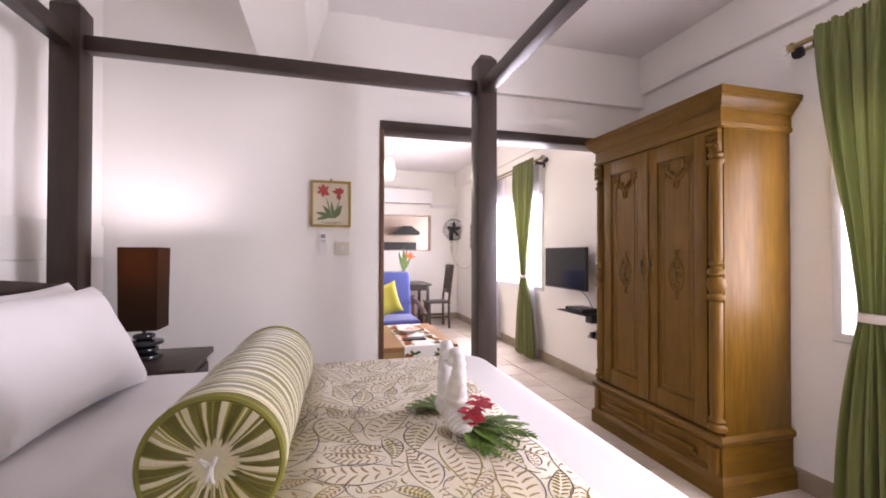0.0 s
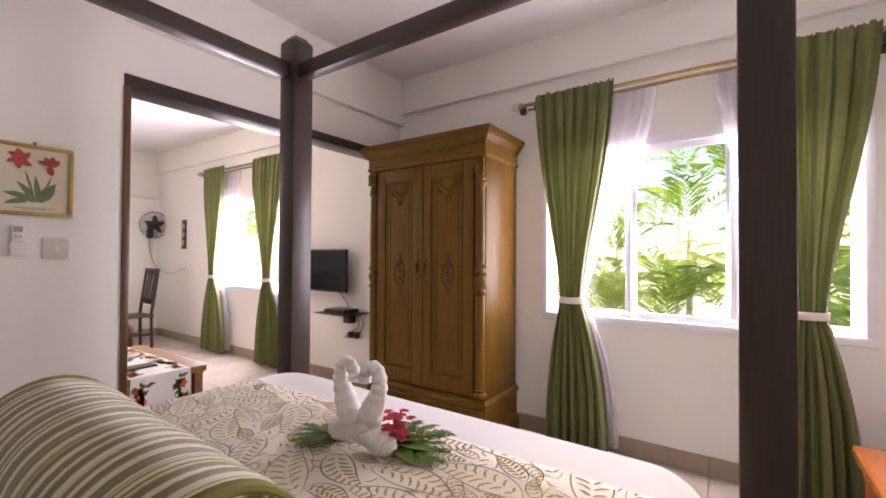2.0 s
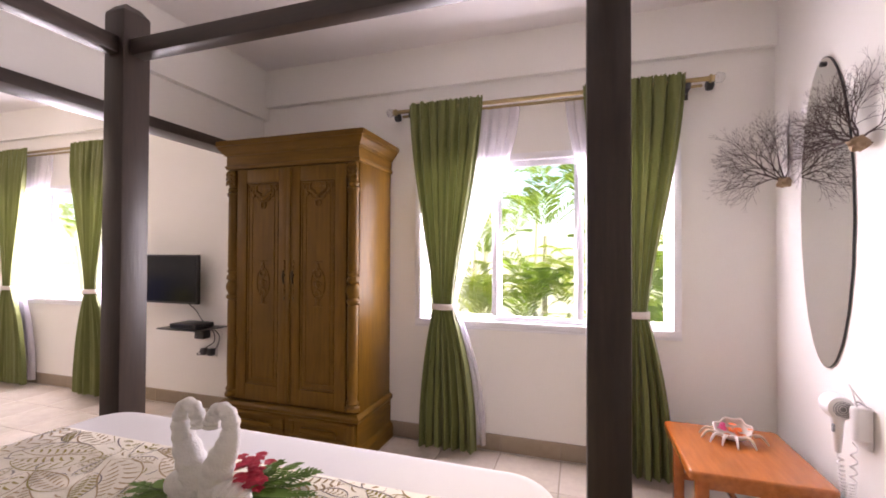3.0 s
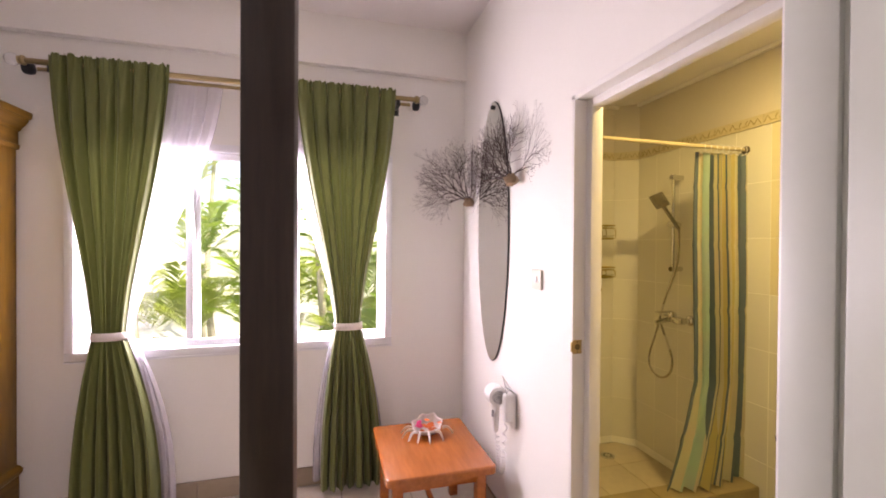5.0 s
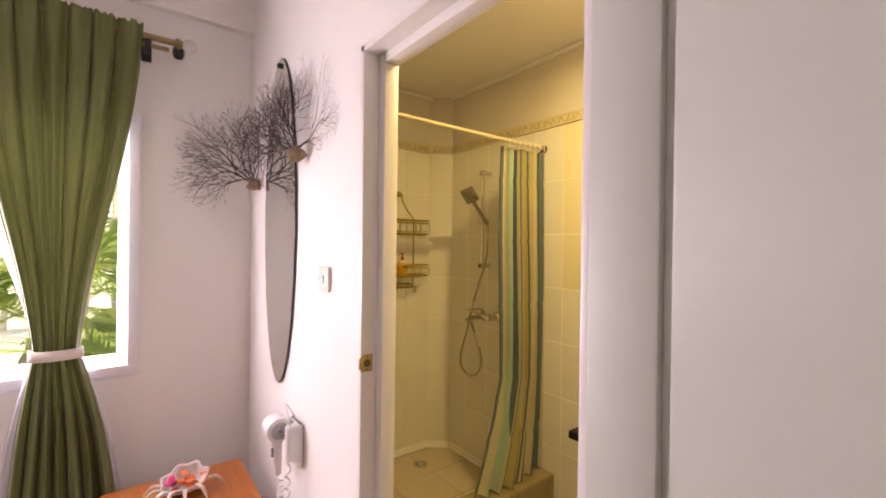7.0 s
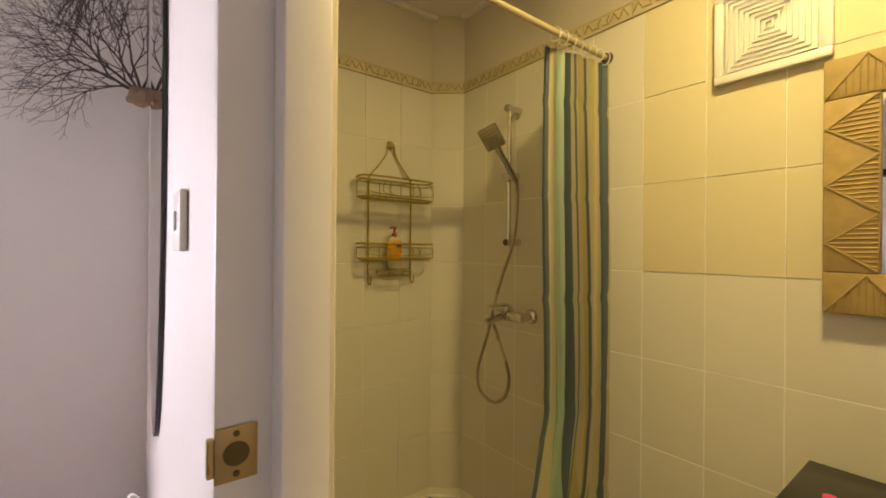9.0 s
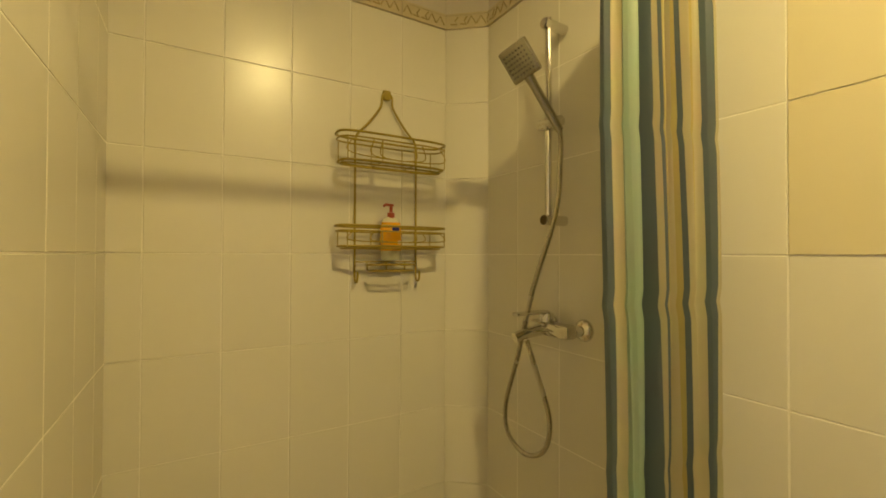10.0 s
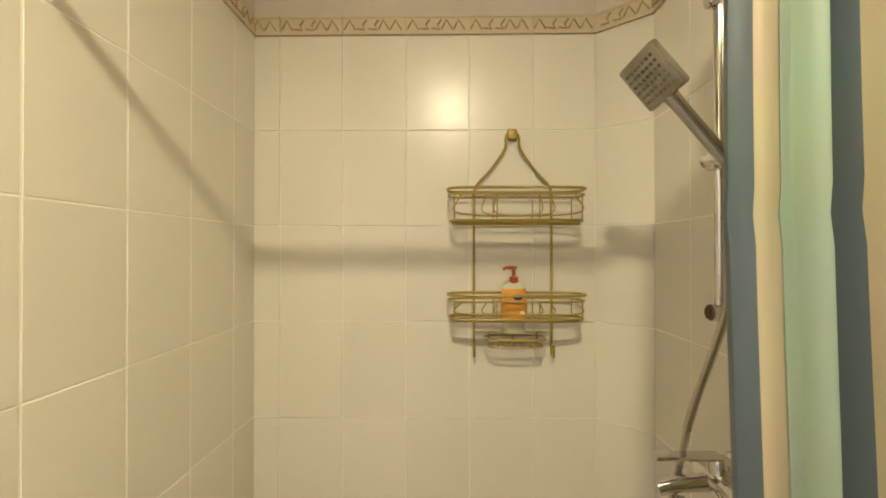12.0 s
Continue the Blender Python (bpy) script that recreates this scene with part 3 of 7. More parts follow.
# striped bolster
def striped(name, angle):
    """Green and cream stripes of uneven width, across the length or round the middle."""
    m = bpy.data.materials.new(name)
    m.use_nodes = True
    N, L = m.node_tree.nodes, m.node_tree.links
    b = N["Principled BSDF"]
    tc, sp = N.new("ShaderNodeTexCoord"), N.new("ShaderNodeSeparateXYZ")
    L.new(tc.outputs["Object"], sp.inputs[0])
    run, waves, slow, quick = (None, 15.0, 0.9, 9.0) if angle else (sp.outputs["Y"], 190.0, 14.0, 70.0)
    if angle:
        at = N.new("ShaderNodeMath")
        at.operation = "ARCTAN2"
        L.new(sp.outputs["X"], at.inputs[0])
        L.new(sp.outputs["Z"], at.inputs[1])
        run = at.outputs[0]
    drift, nz, phase, wave, total = N.new("ShaderNodeTexNoise"), N.new("ShaderNodeTexNoise"), N.new("ShaderNodeMath"), N.new("ShaderNodeMath"), N.new("ShaderNodeMath")
    for t, k, d in ((drift, slow, 0.0), (nz, quick, 1.0)):
        t.noise_dimensions = "1D"
        t.inputs["Scale"].default_value, t.inputs["Detail"].default_value = k, d
        L.new(run, t.inputs["W"])
    base, sway = N.new("ShaderNodeMath"), N.new("ShaderNodeMath")
    base.operation, sway.operation, phase.operation, wave.operation, total.operation = "MULTIPLY", "MULTIPLY", "ADD", "SINE", "MULTIPLY_ADD"
    L.new(run, base.inputs[0])
    base.inputs[1].default_value = waves
    L.new(drift.outputs["Fac"], sway.inputs[0])
    sway.inputs[1].default_value = 7.0
    L.new(base.outputs[0], phase.inputs[0])
    L.new(sway.outputs[0], phase.inputs[1])
    L.new(phase.outputs[0], wave.inputs[0])
    L.new(wave.outputs[0], total.inputs[0])
    total.inputs[1].default_value = 0.17
    L.new(nz.outputs["Fac"], total.inputs[2])
    cr = N.new("ShaderNodeValToRGB")
    e = cr.color_ramp.elements
    e[0].position, e[0].color = 0.46, (0.13, 0.115, 0.004, 1)
    e[1].position, e[1].color = 0.60, (0.70, 0.64, 0.44, 1)
    mid = e.new(0.545)
    mid.color = (0.30, 0.27, 0.03, 1)
    L.new(total.outputs[0], cr.inputs[0])
    f = N.new("ShaderNodeTexNoise")
    f.inputs["Scale"].default_value, f.inputs["Detail"].default_value = 180, 3
    L.new(tc.outputs["Object"], f.inputs["Vector"])
    mul = N.new("ShaderNodeMix")
    mul.data_type, mul.blend_type = "RGBA", "MULTIPLY"
    mul.inputs["Factor"].default_value = 0.35
    L.new(cr.outputs[0], mul.inputs["A"])
    L.new(f.outputs["Color"], mul.inputs["B"])
    L.new(mul.outputs["Result"], b.inputs["Base Color"])
    b.inputs["Roughness"].default_value, b.inputs["Sheen Weight"].default_value = 0.8, 0.4
    bp = N.new("ShaderNodeBump")
    bp.inputs["Strength"].default_value, bp.inputs["Distance"].default_value = 0.4, 0.003
    L.new(nz.outputs["Fac"], bp.inputs["Height"])
    L.new(bp.outputs[0], b.inputs["Normal"])
    return m


BR = 0.129
bol_c = Vector((0.108, 1.575, MZ + BR - 0.004))
bolster = thing("bolster", bol_c, "round green and cream striped bolster with gathered ends", "bolster")
bolster.rotation_euler = (0, 0, radians(-2))
bm = bmesh.new()
hl = 0.375
lathe(bm, [(BR * 0.93, -hl), (BR * 0.985, -hl + 0.012)] + [(BR * (1 + 0.012 * math.sin(i * 1.9)), -hl + 0.03 + (2 * hl - 0.06) * i / 30) for i in range(31)] + [(BR * 0.985, hl - 0.012), (BR * 0.93, hl)], bol_c, "y", 40)
for v in bm.verts:
    d = noise.noise(v.co * 6) * 0.006
    o = Vector((v.co.x - bol_c.x, 0, v.co.z - bol_c.z))
    v.co += o.normalized() * d if o.length > 1e-6 else Vector()
part("cover", bm, striped("bolster_stripes", False), bolster)
M_BEND = striped("bolster_end_stripes", True)
for s in (-1, 1):
    bm = bmesh.new()
    rings = []
    seg = 96
    for r, h in ((1.0, 0.0), (0.97, 0.008), (0.75, 0.012), (0.5, 0.007), (0.25, -0.004), (0.13, -0.014), (0.06, -0.03)):
        rings.append([bm.verts.new(bol_c + Vector((BR * 0.94 * r * math.cos(2 * math.pi * k / seg), s * (hl + h + 0.004 * math.sin(k * 2 * math.pi * 24 / seg) * (1.1 - r)), BR * 0.94 * r * math.sin(2 * math.pi * k / seg)))) for k in range(seg)])
    for a, b in zip(rings, rings[1:]):
        for k in range(seg):
            bm.faces.new((a[k], a[(k + 1) % seg], b[(k + 1) % seg], b[k]))
    bm.faces.new(rings[-1])
    part("gathered_end", bm, M_BEND, bolster, "pleated round end panel")
    bm = bmesh.new()
    tube(bm, [bol_c + Vector((BR * 0.95 * math.cos(a), s * hl, BR * 0.95 * math.sin(a))) for a in [2 * math.pi * k / 40 for k in range(40)]], 0.008, 8, True)
    part("piping", bm, material("green_piping", (0.20, 0.19, 0.03), 0.8, bump=0.2), bolster)
    bm = bmesh.new()
    for dx, dz, q in ((-0.014, 0.016, 1), (0.009, 0.018, 1), (0.006, -0.028, 0), (-0.005, -0.024, 0)):
        c = bol_c + Vector((0, s * (hl + 0.004), 0))
        tube(bm, curve_pts([c, c + Vector((dx * 0.6, s * 0.012, dz * 0.7)), c + Vector((dx * 1.2, s * 0.012, dz))] + ([c + Vector((dx * 0.5, s * 0.01, 0.002))] if q else []), 12), 0.003, 6)
    part("tie_string", bm, M_SHEET, bolster, "white knotted string")


# pillows
def pillow(cx, cy, cz, w, h, t, lean, yaw, label):
    ob = thing("pillow", (cx, cy, cz), label, "pillow", "pillows on the bed")
    bm = bmesh.new()
    n = 26
    fr, bk = [], []
    for side, store in ((1, fr), (-1, bk)):
        for j in range(n + 1):
            row = []
            for i in range(n + 1):
                u, v = 2 * i / n - 1, 2 * j / n - 1
                pin = 1 - 0.10 * (1 - abs(v) ** 2) * abs(u) ** 3
                pin2 = 1 - 0.10 * (1 - abs(u) ** 2) * abs(v) ** 3
                f = max(0.0, (1 - u ** 4) * (1 - v ** 4)) ** 0.5
                d = t * f * side + noise.noise(Vector((u * 1.7, v * 1.7, side * 3 + cy))) * 0.016 * f
                row.append(bm.verts.new((d, u * w / 2 * pin, (v + 1) * h / 2 * pin2 + (1 - pin2) * h / 2)))
            store.append(row)
    for store, flip in ((fr, False), (bk, True)):
        for j in range(n):
            for i in range(n):
                q = (store[j][i], store[j][i + 1], store[j + 1][i + 1], store[j + 1][i])
                bm.faces.new(q[::-1] if flip else q)
    bmesh.ops.remove_doubles(bm, verts=bm.verts, dist=0.0008)
    bmesh.ops.recalc_face_normals(bm, faces=bm.faces)
    me_ob = part("pillowcase", bm, M_SHEET, None)
    me_ob.parent = ob
    ob.rotation_euler = (0, radians(lean), radians(yaw))
    return ob


pillow(-0.43, 1.93, 0.775, 0.70, 0.43, 0.085, -28, -6, "plump white cotton pillow leaning on another pillow")
pillow(-0.56, 1.98, 0.775, 0.68, 0.42, 0.075, -20, -3, "white cotton pillow leaning on the headboard")

# towel swans
M_TOWEL = material("white_towel", (0.80, 0.78, 0.76), 0.95, vary=0.04, grain=300, bump=0.8, bump_scale=220, stain=0.03, sheen=0.4)


def swan(cx, cy, f, label):
    """A rolled towel bent into a swan: f is the side to which its chest points."""
    ob = thing("towel_swan", (cx, cy, MZ + 0.005), label, "towel swan", "pair of towel swans")
    bm = bmesh.new()
    neck = curve_pts([(0.004, 0.022 * f, 0.02), (0.002, 0.020 * f, 0.06), (0, 0.036 * f, 0.11), (0, 0.060 * f, 0.165), (0, 0.069 * f, 0.21), (0, 0.054 * f, 0.246), (0, 0.028 * f, 0.244), (0, 0.013 * f, 0.214), (0, 0.010 * f, 0.192)], 64)
    m = len(neck) - 1
    rs = []
    for i in range(m + 1):
        q = i / m
        rs.append(0.0175 + 0.016 * math.exp(-((q - 0.18) / 0.22) ** 2) + 0.0016 * math.sin(i * 1.35))
    rs[0], rs[-1], rs[-2] = 0.02, 0.006, 0.013
    tube(bm, neck, rs, 18)
    for v in bm.verts:
        v.co += Vector((noise.noise(v.co * 30), noise.noise(v.co * 30 + Vector((9, 0, 0))), 0)) * 0.002
        v.co.z = max(v.co.z, 0.0)
    o = part("neck", bm, M_TOWEL, None)
    o.parent = ob
    bm = bmesh.new()
    back = curve_pts([(-0.01, 0.0, 0.034), (0.0, 0.04 * f, 0.042), (0.004, 0.065 * f, 0.036), (0.008, 0.088 * f, 0.024), (0.010, 0.105 * f, 0.014)], 24)
    tube(bm, back, [0.008 + 0.029 * math.sin(math.pi * (0.12 + 0.8 * i / (len(back) - 1))) + 0.002 * math.sin(2.1 * i) for i in range(len(back))], 16)
    for v in bm.verts:
        v.co.z = max(v.co.z, 0.0)
    o = part("folded_body", bm, M_TOWEL, None)
    o.parent = ob
    ob.rotation_euler = (0, 0, radians(-5))
    ob.scale = (1, 1.08, 0.9)
    return ob


swan(0.66, 1.555, 1, "white towel folded into a swan on the bed")
swan(0.668, 1.548, -1, "white towel folded into a swan with curved neck")

# greenery and red flowers beside the swans
M_LEAF = material("green_leaf", (0.09, 0.17, 0.022), 0.45, vary=0.3, grain=30, bump=0.1)
M_RED = material("red_petal", (0.50, 0.03, 0.06), 0.6, vary=0.25, grain=40, bump=0.1)


def leaf_blade(bm, base, direction, ln, w, droop=0.3, up=Vector((0, 0, 1))):
    d = Vector(direction).normalized()
    s = d.cross(up).normalized()
    n = 6
    prev = None
    for i in range(n + 1):
        q = i / n
        c = Vector(base) + d * ln * q - up * droop * ln * q * q
        ww = w * math.sin(math.pi * (0.08 + 0.92 * q)) * 0.5 + 0.0004
        row = [bm.verts.new(c - s * ww), bm.verts.new(c - up * ww * 0.25), bm.verts.new(c + s * ww)]
        if prev:
            bm.faces.new((prev[0], row[0], row[1], prev[1]))
            bm.faces.new((prev[1], row[1], row[2], prev[2]))
        prev = row


def sprig(cx, cy, yaw, broad, fronds, ln, label):
    """Broad leaves laid over feathery fronds, all fanned out from one stalk."""
    ob = thing("leaf_sprig", (cx, cy, MZ + 0.006), label, "leaves", "leaf sprigs on the bed")
    r = random.Random(int(cx * 1000) + fronds)
    for i in range(fronds):
        a = radians(yaw) + (i / max(1, fronds - 1) - 0.5) * 1.9 + r.uniform(-0.12, 0.12)
        d = Vector((math.cos(a), math.sin(a), 0))
        L = ln * r.uniform(0.8, 1.1)
        rise = r.uniform(0.1, 0.4)
        bm = bmesh.new()
        spine = [Vector((cx, cy, MZ + 0.009 + 0.002 * i)) + d * L * q + Vector((0, 0, L * rise * q * (1.15 - q))) for q in [k / 14 for k in range(15)]]
        tube(bm, spine, 0.0009, 4)
        for k in range(2, 15):
            q = k / 14
            for s in (-1, 1):
                b = a + s * (1.0 - 0.45 * q)
                leaf_blade(bm, spine[k], (math.cos(b), math.sin(b), r.uniform(-0.1, 0.25)), L * 0.30 * (1.08 - 0.7 * q), 0.0085, 0.15)
        for v in bm.verts:
            v.co.z = max(v.co.z, MZ + 0.007)
        part("frond", bm, M_LEAF, ob)
    for i in range(broad):
        a = radians(yaw) + (i / max(1, broad - 1) - 0.5) * 2.0 - 0.2
        bm = bmesh.new()
        leaf_blade(bm, (cx, cy, MZ + 0.024 + 0.004 * i), (math.cos(a), math.sin(a), 0.12), ln * r.uniform(0.62, 0.78), 0.045, 0.22)
        for v in bm.verts:
            v.co.z = max(v.co.z, MZ + 0.008)
        part("leaf", bm, M_LEAF, ob)
    return ob


def flower_head(cx, cy, cz, r0, n, material_, parent, seed):
    r = random.Random(seed)
    for _ in range(n):
        bm = bmesh.new()
        c = Vector((cx + r.gauss(0, r0), cy + r.gauss(0, r0), cz + abs(r.gauss(0, r0 * 0.8))))
        for k in range(5):
            a = 2 * math.pi * k / 5 + r.random()
            leaf_blade(bm, c, (math.cos(a), math.sin(a), 0.6), 0.019, 0.015, 0.5)
        part("blossom", bm, material_, parent)


sprig(0.70, 1.465, -42, 4, 9, 0.155, "fan of fresh green leaves lying on the runner")
sprig(0.655, 1.65, 135, 1, 6, 0.12, "small green leaves tucked behind the towel swans")
fl = thing("flower_sprig", (0.715, 1.475, MZ + 0.006), "red blossoms laid beside the towel swans", "flowers")
flower_head(0.70, 1.45, MZ + 0.05, 0.014, 26, M_RED, fl, 3)
flower_head(0.73, 1.48, MZ + 0.075, 0.013, 20, M_RED, fl, 5)
fl2 = thing("flower_sprig", (0.66, 1.63, MZ + 0.006), "red blossom behind the towel swans", "flowers")
flower_head(0.66, 1.64, MZ + 0.03, 0.008, 4, M_RED, fl2, 8)

# ---- bedroom: wardrobe ----
ward = thing("wardrobe", (2.54, 2.6, 0), "tall carved teak wardrobe with two panelled doors", "wardrobe")
FX, WB, WY0, WY1 = 2.30, 2.79, 2.07, 3.125
part("carcass", boxes((FX + 0.02, WY0, 0.30, WB, WY1, 1.99), bev=0.004), M_WOOD, ward)


def moulding(z_profile, y0, y1, xf, xb, name):
    """A cornice or plinth: (overhang, z) steps round front and both sides."""
    bm = bmesh.new()
    rings = [[bm.verts.new(p) for p in ((xb, y0 - o, z), (xf - o, y0 - o, z), (xf - o, y1 + o, z), (xb, y1 + o, z))] for o, z in z_profile]
    for a, b in zip(rings, rings[1:]):
        for k in range(4):
            bm.faces.new((a[k], a[(k + 1) % 4], b[(k + 1) % 4], b[k]))
    bm.faces.new(rings[0][::-1])
    bm.faces.new(rings[-1])
    bmesh.ops.recalc_face_normals(bm, faces=bm.faces)
    return part(name, bm, M_WOODX, ward, smooth=False)


moulding([(0.0, 1.96), (0.012, 1.965), (0.016, 1.985), (0.008, 1.99), (0.008, 2.055), (0.018, 2.06), (0.022, 2.072), (0.035, 2.085), (0.05, 2.105), (0.054, 2.118), (0.066, 2.122), (0.07, 2.145), (0.068, 2.154)], WY0, WY1, FX, WB, "cornice")
moulding([(0.03, 0.0), (0.03, 0.085), (0.022, 0.10), (0.008, 0.115), (0.008, 0.27), (0.022, 0.285), (0.026, 0.305), (0.014, 0.318), (0.0, 0.325)], WY0, WY1, FX, WB, "plinth")


def relief(bm, y, z, ln, ang, curl, r, x):
    """A carved scroll: a tapering line that curls up, half sunk in the wood."""
    pts, a, py, pz = [], ang, y, z
    n = 16
    for i in range(n + 1):
        pts.append((x, py, pz))
        a += curl / n * (0.4 + 1.3 * i / n)
        py += math.cos(a) * ln / n
        pz += math.sin(a) * ln / n
    tube(bm, pts, [1.35 * r * (1 - 0.6 * i / n) for i in range(n + 1)], 6)


def door(y0, y1, hinge):
    z0, z1 = 0.34, 1.955
    st = 0.085
    frame_ = part("door", boxes((FX - 0.004, y0, z0, FX + 0.02, y0 + st, z1), (FX - 0.004, y1 - st, z0, FX + 0.02, y1, z1), (FX - 0.004, y0 + st, z0, FX + 0.02, y1 - st, z0 + 0.11), (FX - 0.004, y0 + st, z1 - 0.10, FX + 0.02, y1 - st, z1), bev=0.004), M_WOOD, ward)
    part("panel", boxes((FX + 0.008, y0 + st - 0.004, z0 + 0.106, FX + 0.018, y1 - st + 0.004, z1 - 0.096)), M_WOOD, frame_)
    bm = bmesh.new()
    a, b, c, d = y0 + st, y1 - st, z0 + 0.11, z1 - 0.10
    for k in range(2):
        o = 0.012 + 0.03 * k
        tube(bm, [(FX + 0.008, a + o, c + o), (FX + 0.008, b - o, c + o), (FX + 0.008, b - o, d - o), (FX + 0.008, a + o, d - o)], 0.006 - 0.002 * k, 6, True)
    part("panel_bead", bm, M_WOODX, frame_)
    m = (a + b) / 2
    for s in (-1, 1):
        t = 0 if s > 0 else math.pi
        for dy, z, ln, ang, curl, r in ((0.0, 1.755, 0.15, 0.2, 2.6, 0.011), (0.02, 1.77, 0.11, 0.9, -3.0, 0.010), (0.07, 1.765, 0.09, 0.5, 3.6, 0.009),
                                        (0.0, 1.74, 0.10, -0.5, 3.2, 0.009), (0.012, 1.72, 0.07, -1.0, -3.0, 0.008), (0.105, 1.80, 0.06, 1.0, 3.5, 0.008)):
            bm = bmesh.new()
            relief(bm, m + s * dy, z, ln, t + s * ang, s * curl, r, FX + 0.009)
            part("carved_scroll", bm, M_WOODX, frame_)
    part("carved_boss", ball(bmesh.new(), (FX + 0.008, m, 1.745), 0.017, (0.7, 1, 1.3)), M_WOODX, frame_)
    bm = bmesh.new()
    tube(bm, [(FX + 0.009, m + 0.052 * math.cos(q), 1.16 + 0.10 * math.sin(q)) for q in [2 * math.pi * k / 28 for k in range(28)]], 0.008, 6, True)
    part("medallion", bm, M_WOODX, frame_, "carved oval medallion rim")
    for s in (-1, 1):
        t = 0 if s > 0 else math.pi
        for zz, sg in ((1.25, 1), (1.07, -1)):
            for dz, ln, ang, curl, r in ((0.0, 0.085, 1.1, 2.4, 0.009), (0.05, 0.07, 0.3, 3.4, 0.009), (0.09, 0.05, 0.8, -3.2, 0.008)):
                bm = bmesh.new()
                relief(bm, m, zz - sg * dz, ln, t + s * sg * ang, s * sg * curl, r, FX + 0.009)
                part("carved_scroll", bm, M_WOODX, frame_)
    for zz, rr in ((1.16, 0.022), (1.30, 0.012), (1.02, 0.012), (1.205, 0.013), (1.115, 0.013)):
        part("carved_boss", ball(bmesh.new(), (FX + 0.009, m, zz), rr, (0.6, 0.9, 1.2), 10, 6), M_WOODX, frame_)
    yk = y1 - 0.035 if hinge == "low" else y0 + 0.035
    bm = bmesh.new()
    lathe(bm, [(0.011, 0.0), (0.012, 0.01), (0.008, 0.014)], (FX - 0.018, yk, 1.215), "x", 10)
    tube(bm, curve_pts([(FX - 0.010, yk, 1.245), (FX - 0.022, yk, 1.22), (FX - 0.010, yk, 1.16)], 10), 0.006, 8)
    part("handle", bm, M_BRASS, frame_, "small dark brass drop handle")
    for zz in (1.30, 1.26, 1.14, 1.10):
        part("handle_carving", ball(bmesh.new(), (FX - 0.004, yk, zz), 0.014, (0.35, 0.8, 1.3), 8, 6), M_WOODX, frame_)
    part("keyhole", boxes((FX - 0.006, yk - 0.006, 1.045, FX - 0.003, yk + 0.006, 1.065), bev=0.001), M_BRASS, frame_, "small brass keyhole plate")


yc = (WY0 + WY1) / 2
door(WY0 + 0.085, yc - 0.002, "low")
door(yc + 0.002, WY1 - 0.085, "high")
part("centre_strip", boxes((FX - 0.012, yc - 0.016, 0.345, FX - 0.004, yc + 0.016, 1.95), bev=0.004), M_WOOD, ward)
for y in (WY0 + 0.04, WY1 - 0.04):
    bm = bmesh.new()
    r = 0.036
    prof = [(r, 0.34), (r + 0.012, 0.35), (r + 0.012, 0.37), (r, 0.385), (r + 0.008, 0.40), (r - 0.004, 0.42), (r, 0.5), (r, 1.02), (r - 0.006, 1.03), (r + 0.008, 1.045), (r + 0.008, 1.06), (r - 0.004, 1.075), (r + 0.006, 1.10), (r + 0.012, 1.125), (r + 0.006, 1.15), (r - 0.006, 1.165), (r + 0.008, 1.18), (r + 0.006, 1.20), (r - 0.006, 1.215), (r + 0.004, 1.235), (r - 0.004, 1.25), (r, 1.27), (r - 0.002, 1.76), (r + 0.008, 1.775), (r + 0.008, 1.79), (r - 0.004, 1.80), (r + 0.004, 1.82), (r - 0.006, 1.83), (r - 0.002, 1.86)]
    lathe(bm, prof, (FX + 0.012, y, 0), "z", 20)
    col = part("column", bm, M_WOOD, ward, "turned half column")
    bm = bmesh.new()
    box(bm, FX - 0.016, y - 0.032, 1.85, FX + 0.02, y + 0.032, 1.955, bev=0.006)
    for s in (-1, 1):
        t = 0 if s > 0 else math.pi
        for zz in (1.86, 1.895, 1.925):
            relief(bm, y, zz, 0.06, t + s * 0.9, s * -3.2, 0.009, FX - 0.018)
    ball(bm, (FX - 0.018, y, 1.90), 0.014, (0.7, 0.9, 1.6), 8, 6)
    part("capital", bm, M_WOODX, col, "carved leaf capital")
for y0, y1 in ((WY0 + 0.05, yc - 0.02), (yc + 0.02, WY1 - 0.05)):
    dr = part("drawer", boxes((FX - 0.016, y0, 0.124, FX + 0.03, y1, 0.150), (FX - 0.016, y0, 0.238, FX + 0.03, y1, 0.262), (FX - 0.016, y0, 0.150, FX + 0.03, y0 + 0.035, 0.238), (FX - 0.016, y1 - 0.035, 0.150, FX + 0.03, y1, 0.238), bev=0.005), M_WOODX, ward)
    part("drawer_panel", boxes((FX - 0.010, y0 + 0.035, 0.150, FX + 0.02, y1 - 0.035, 0.238)), M_WOODX, dr)
    bm = bmesh.new()
    m = (y0 + y1) / 2
    box(bm, FX - 0.036, m - 0.13, 0.178, FX - 0.012, m + 0.13, 0.210, bev=0.010)
    for s in (-1, 1):
        t = 0 if s > 0 else math.pi
        relief(bm, m + s * 0.10, 0.193, 0.06, t + s * 0.5, s * -3.0, 0.008, FX - 0.022)
    part("drawer_pull", bm, M_WOODX, dr, "carved wooden drawer pull")
for y in (WY0 + 0.005, WY1 - 0.06):
    part("corner_block", boxes((FX - 0.03, y, 0.12, FX + 0.01, y + 0.055, 0.265), bev=0.004), M_WOOD, ward)


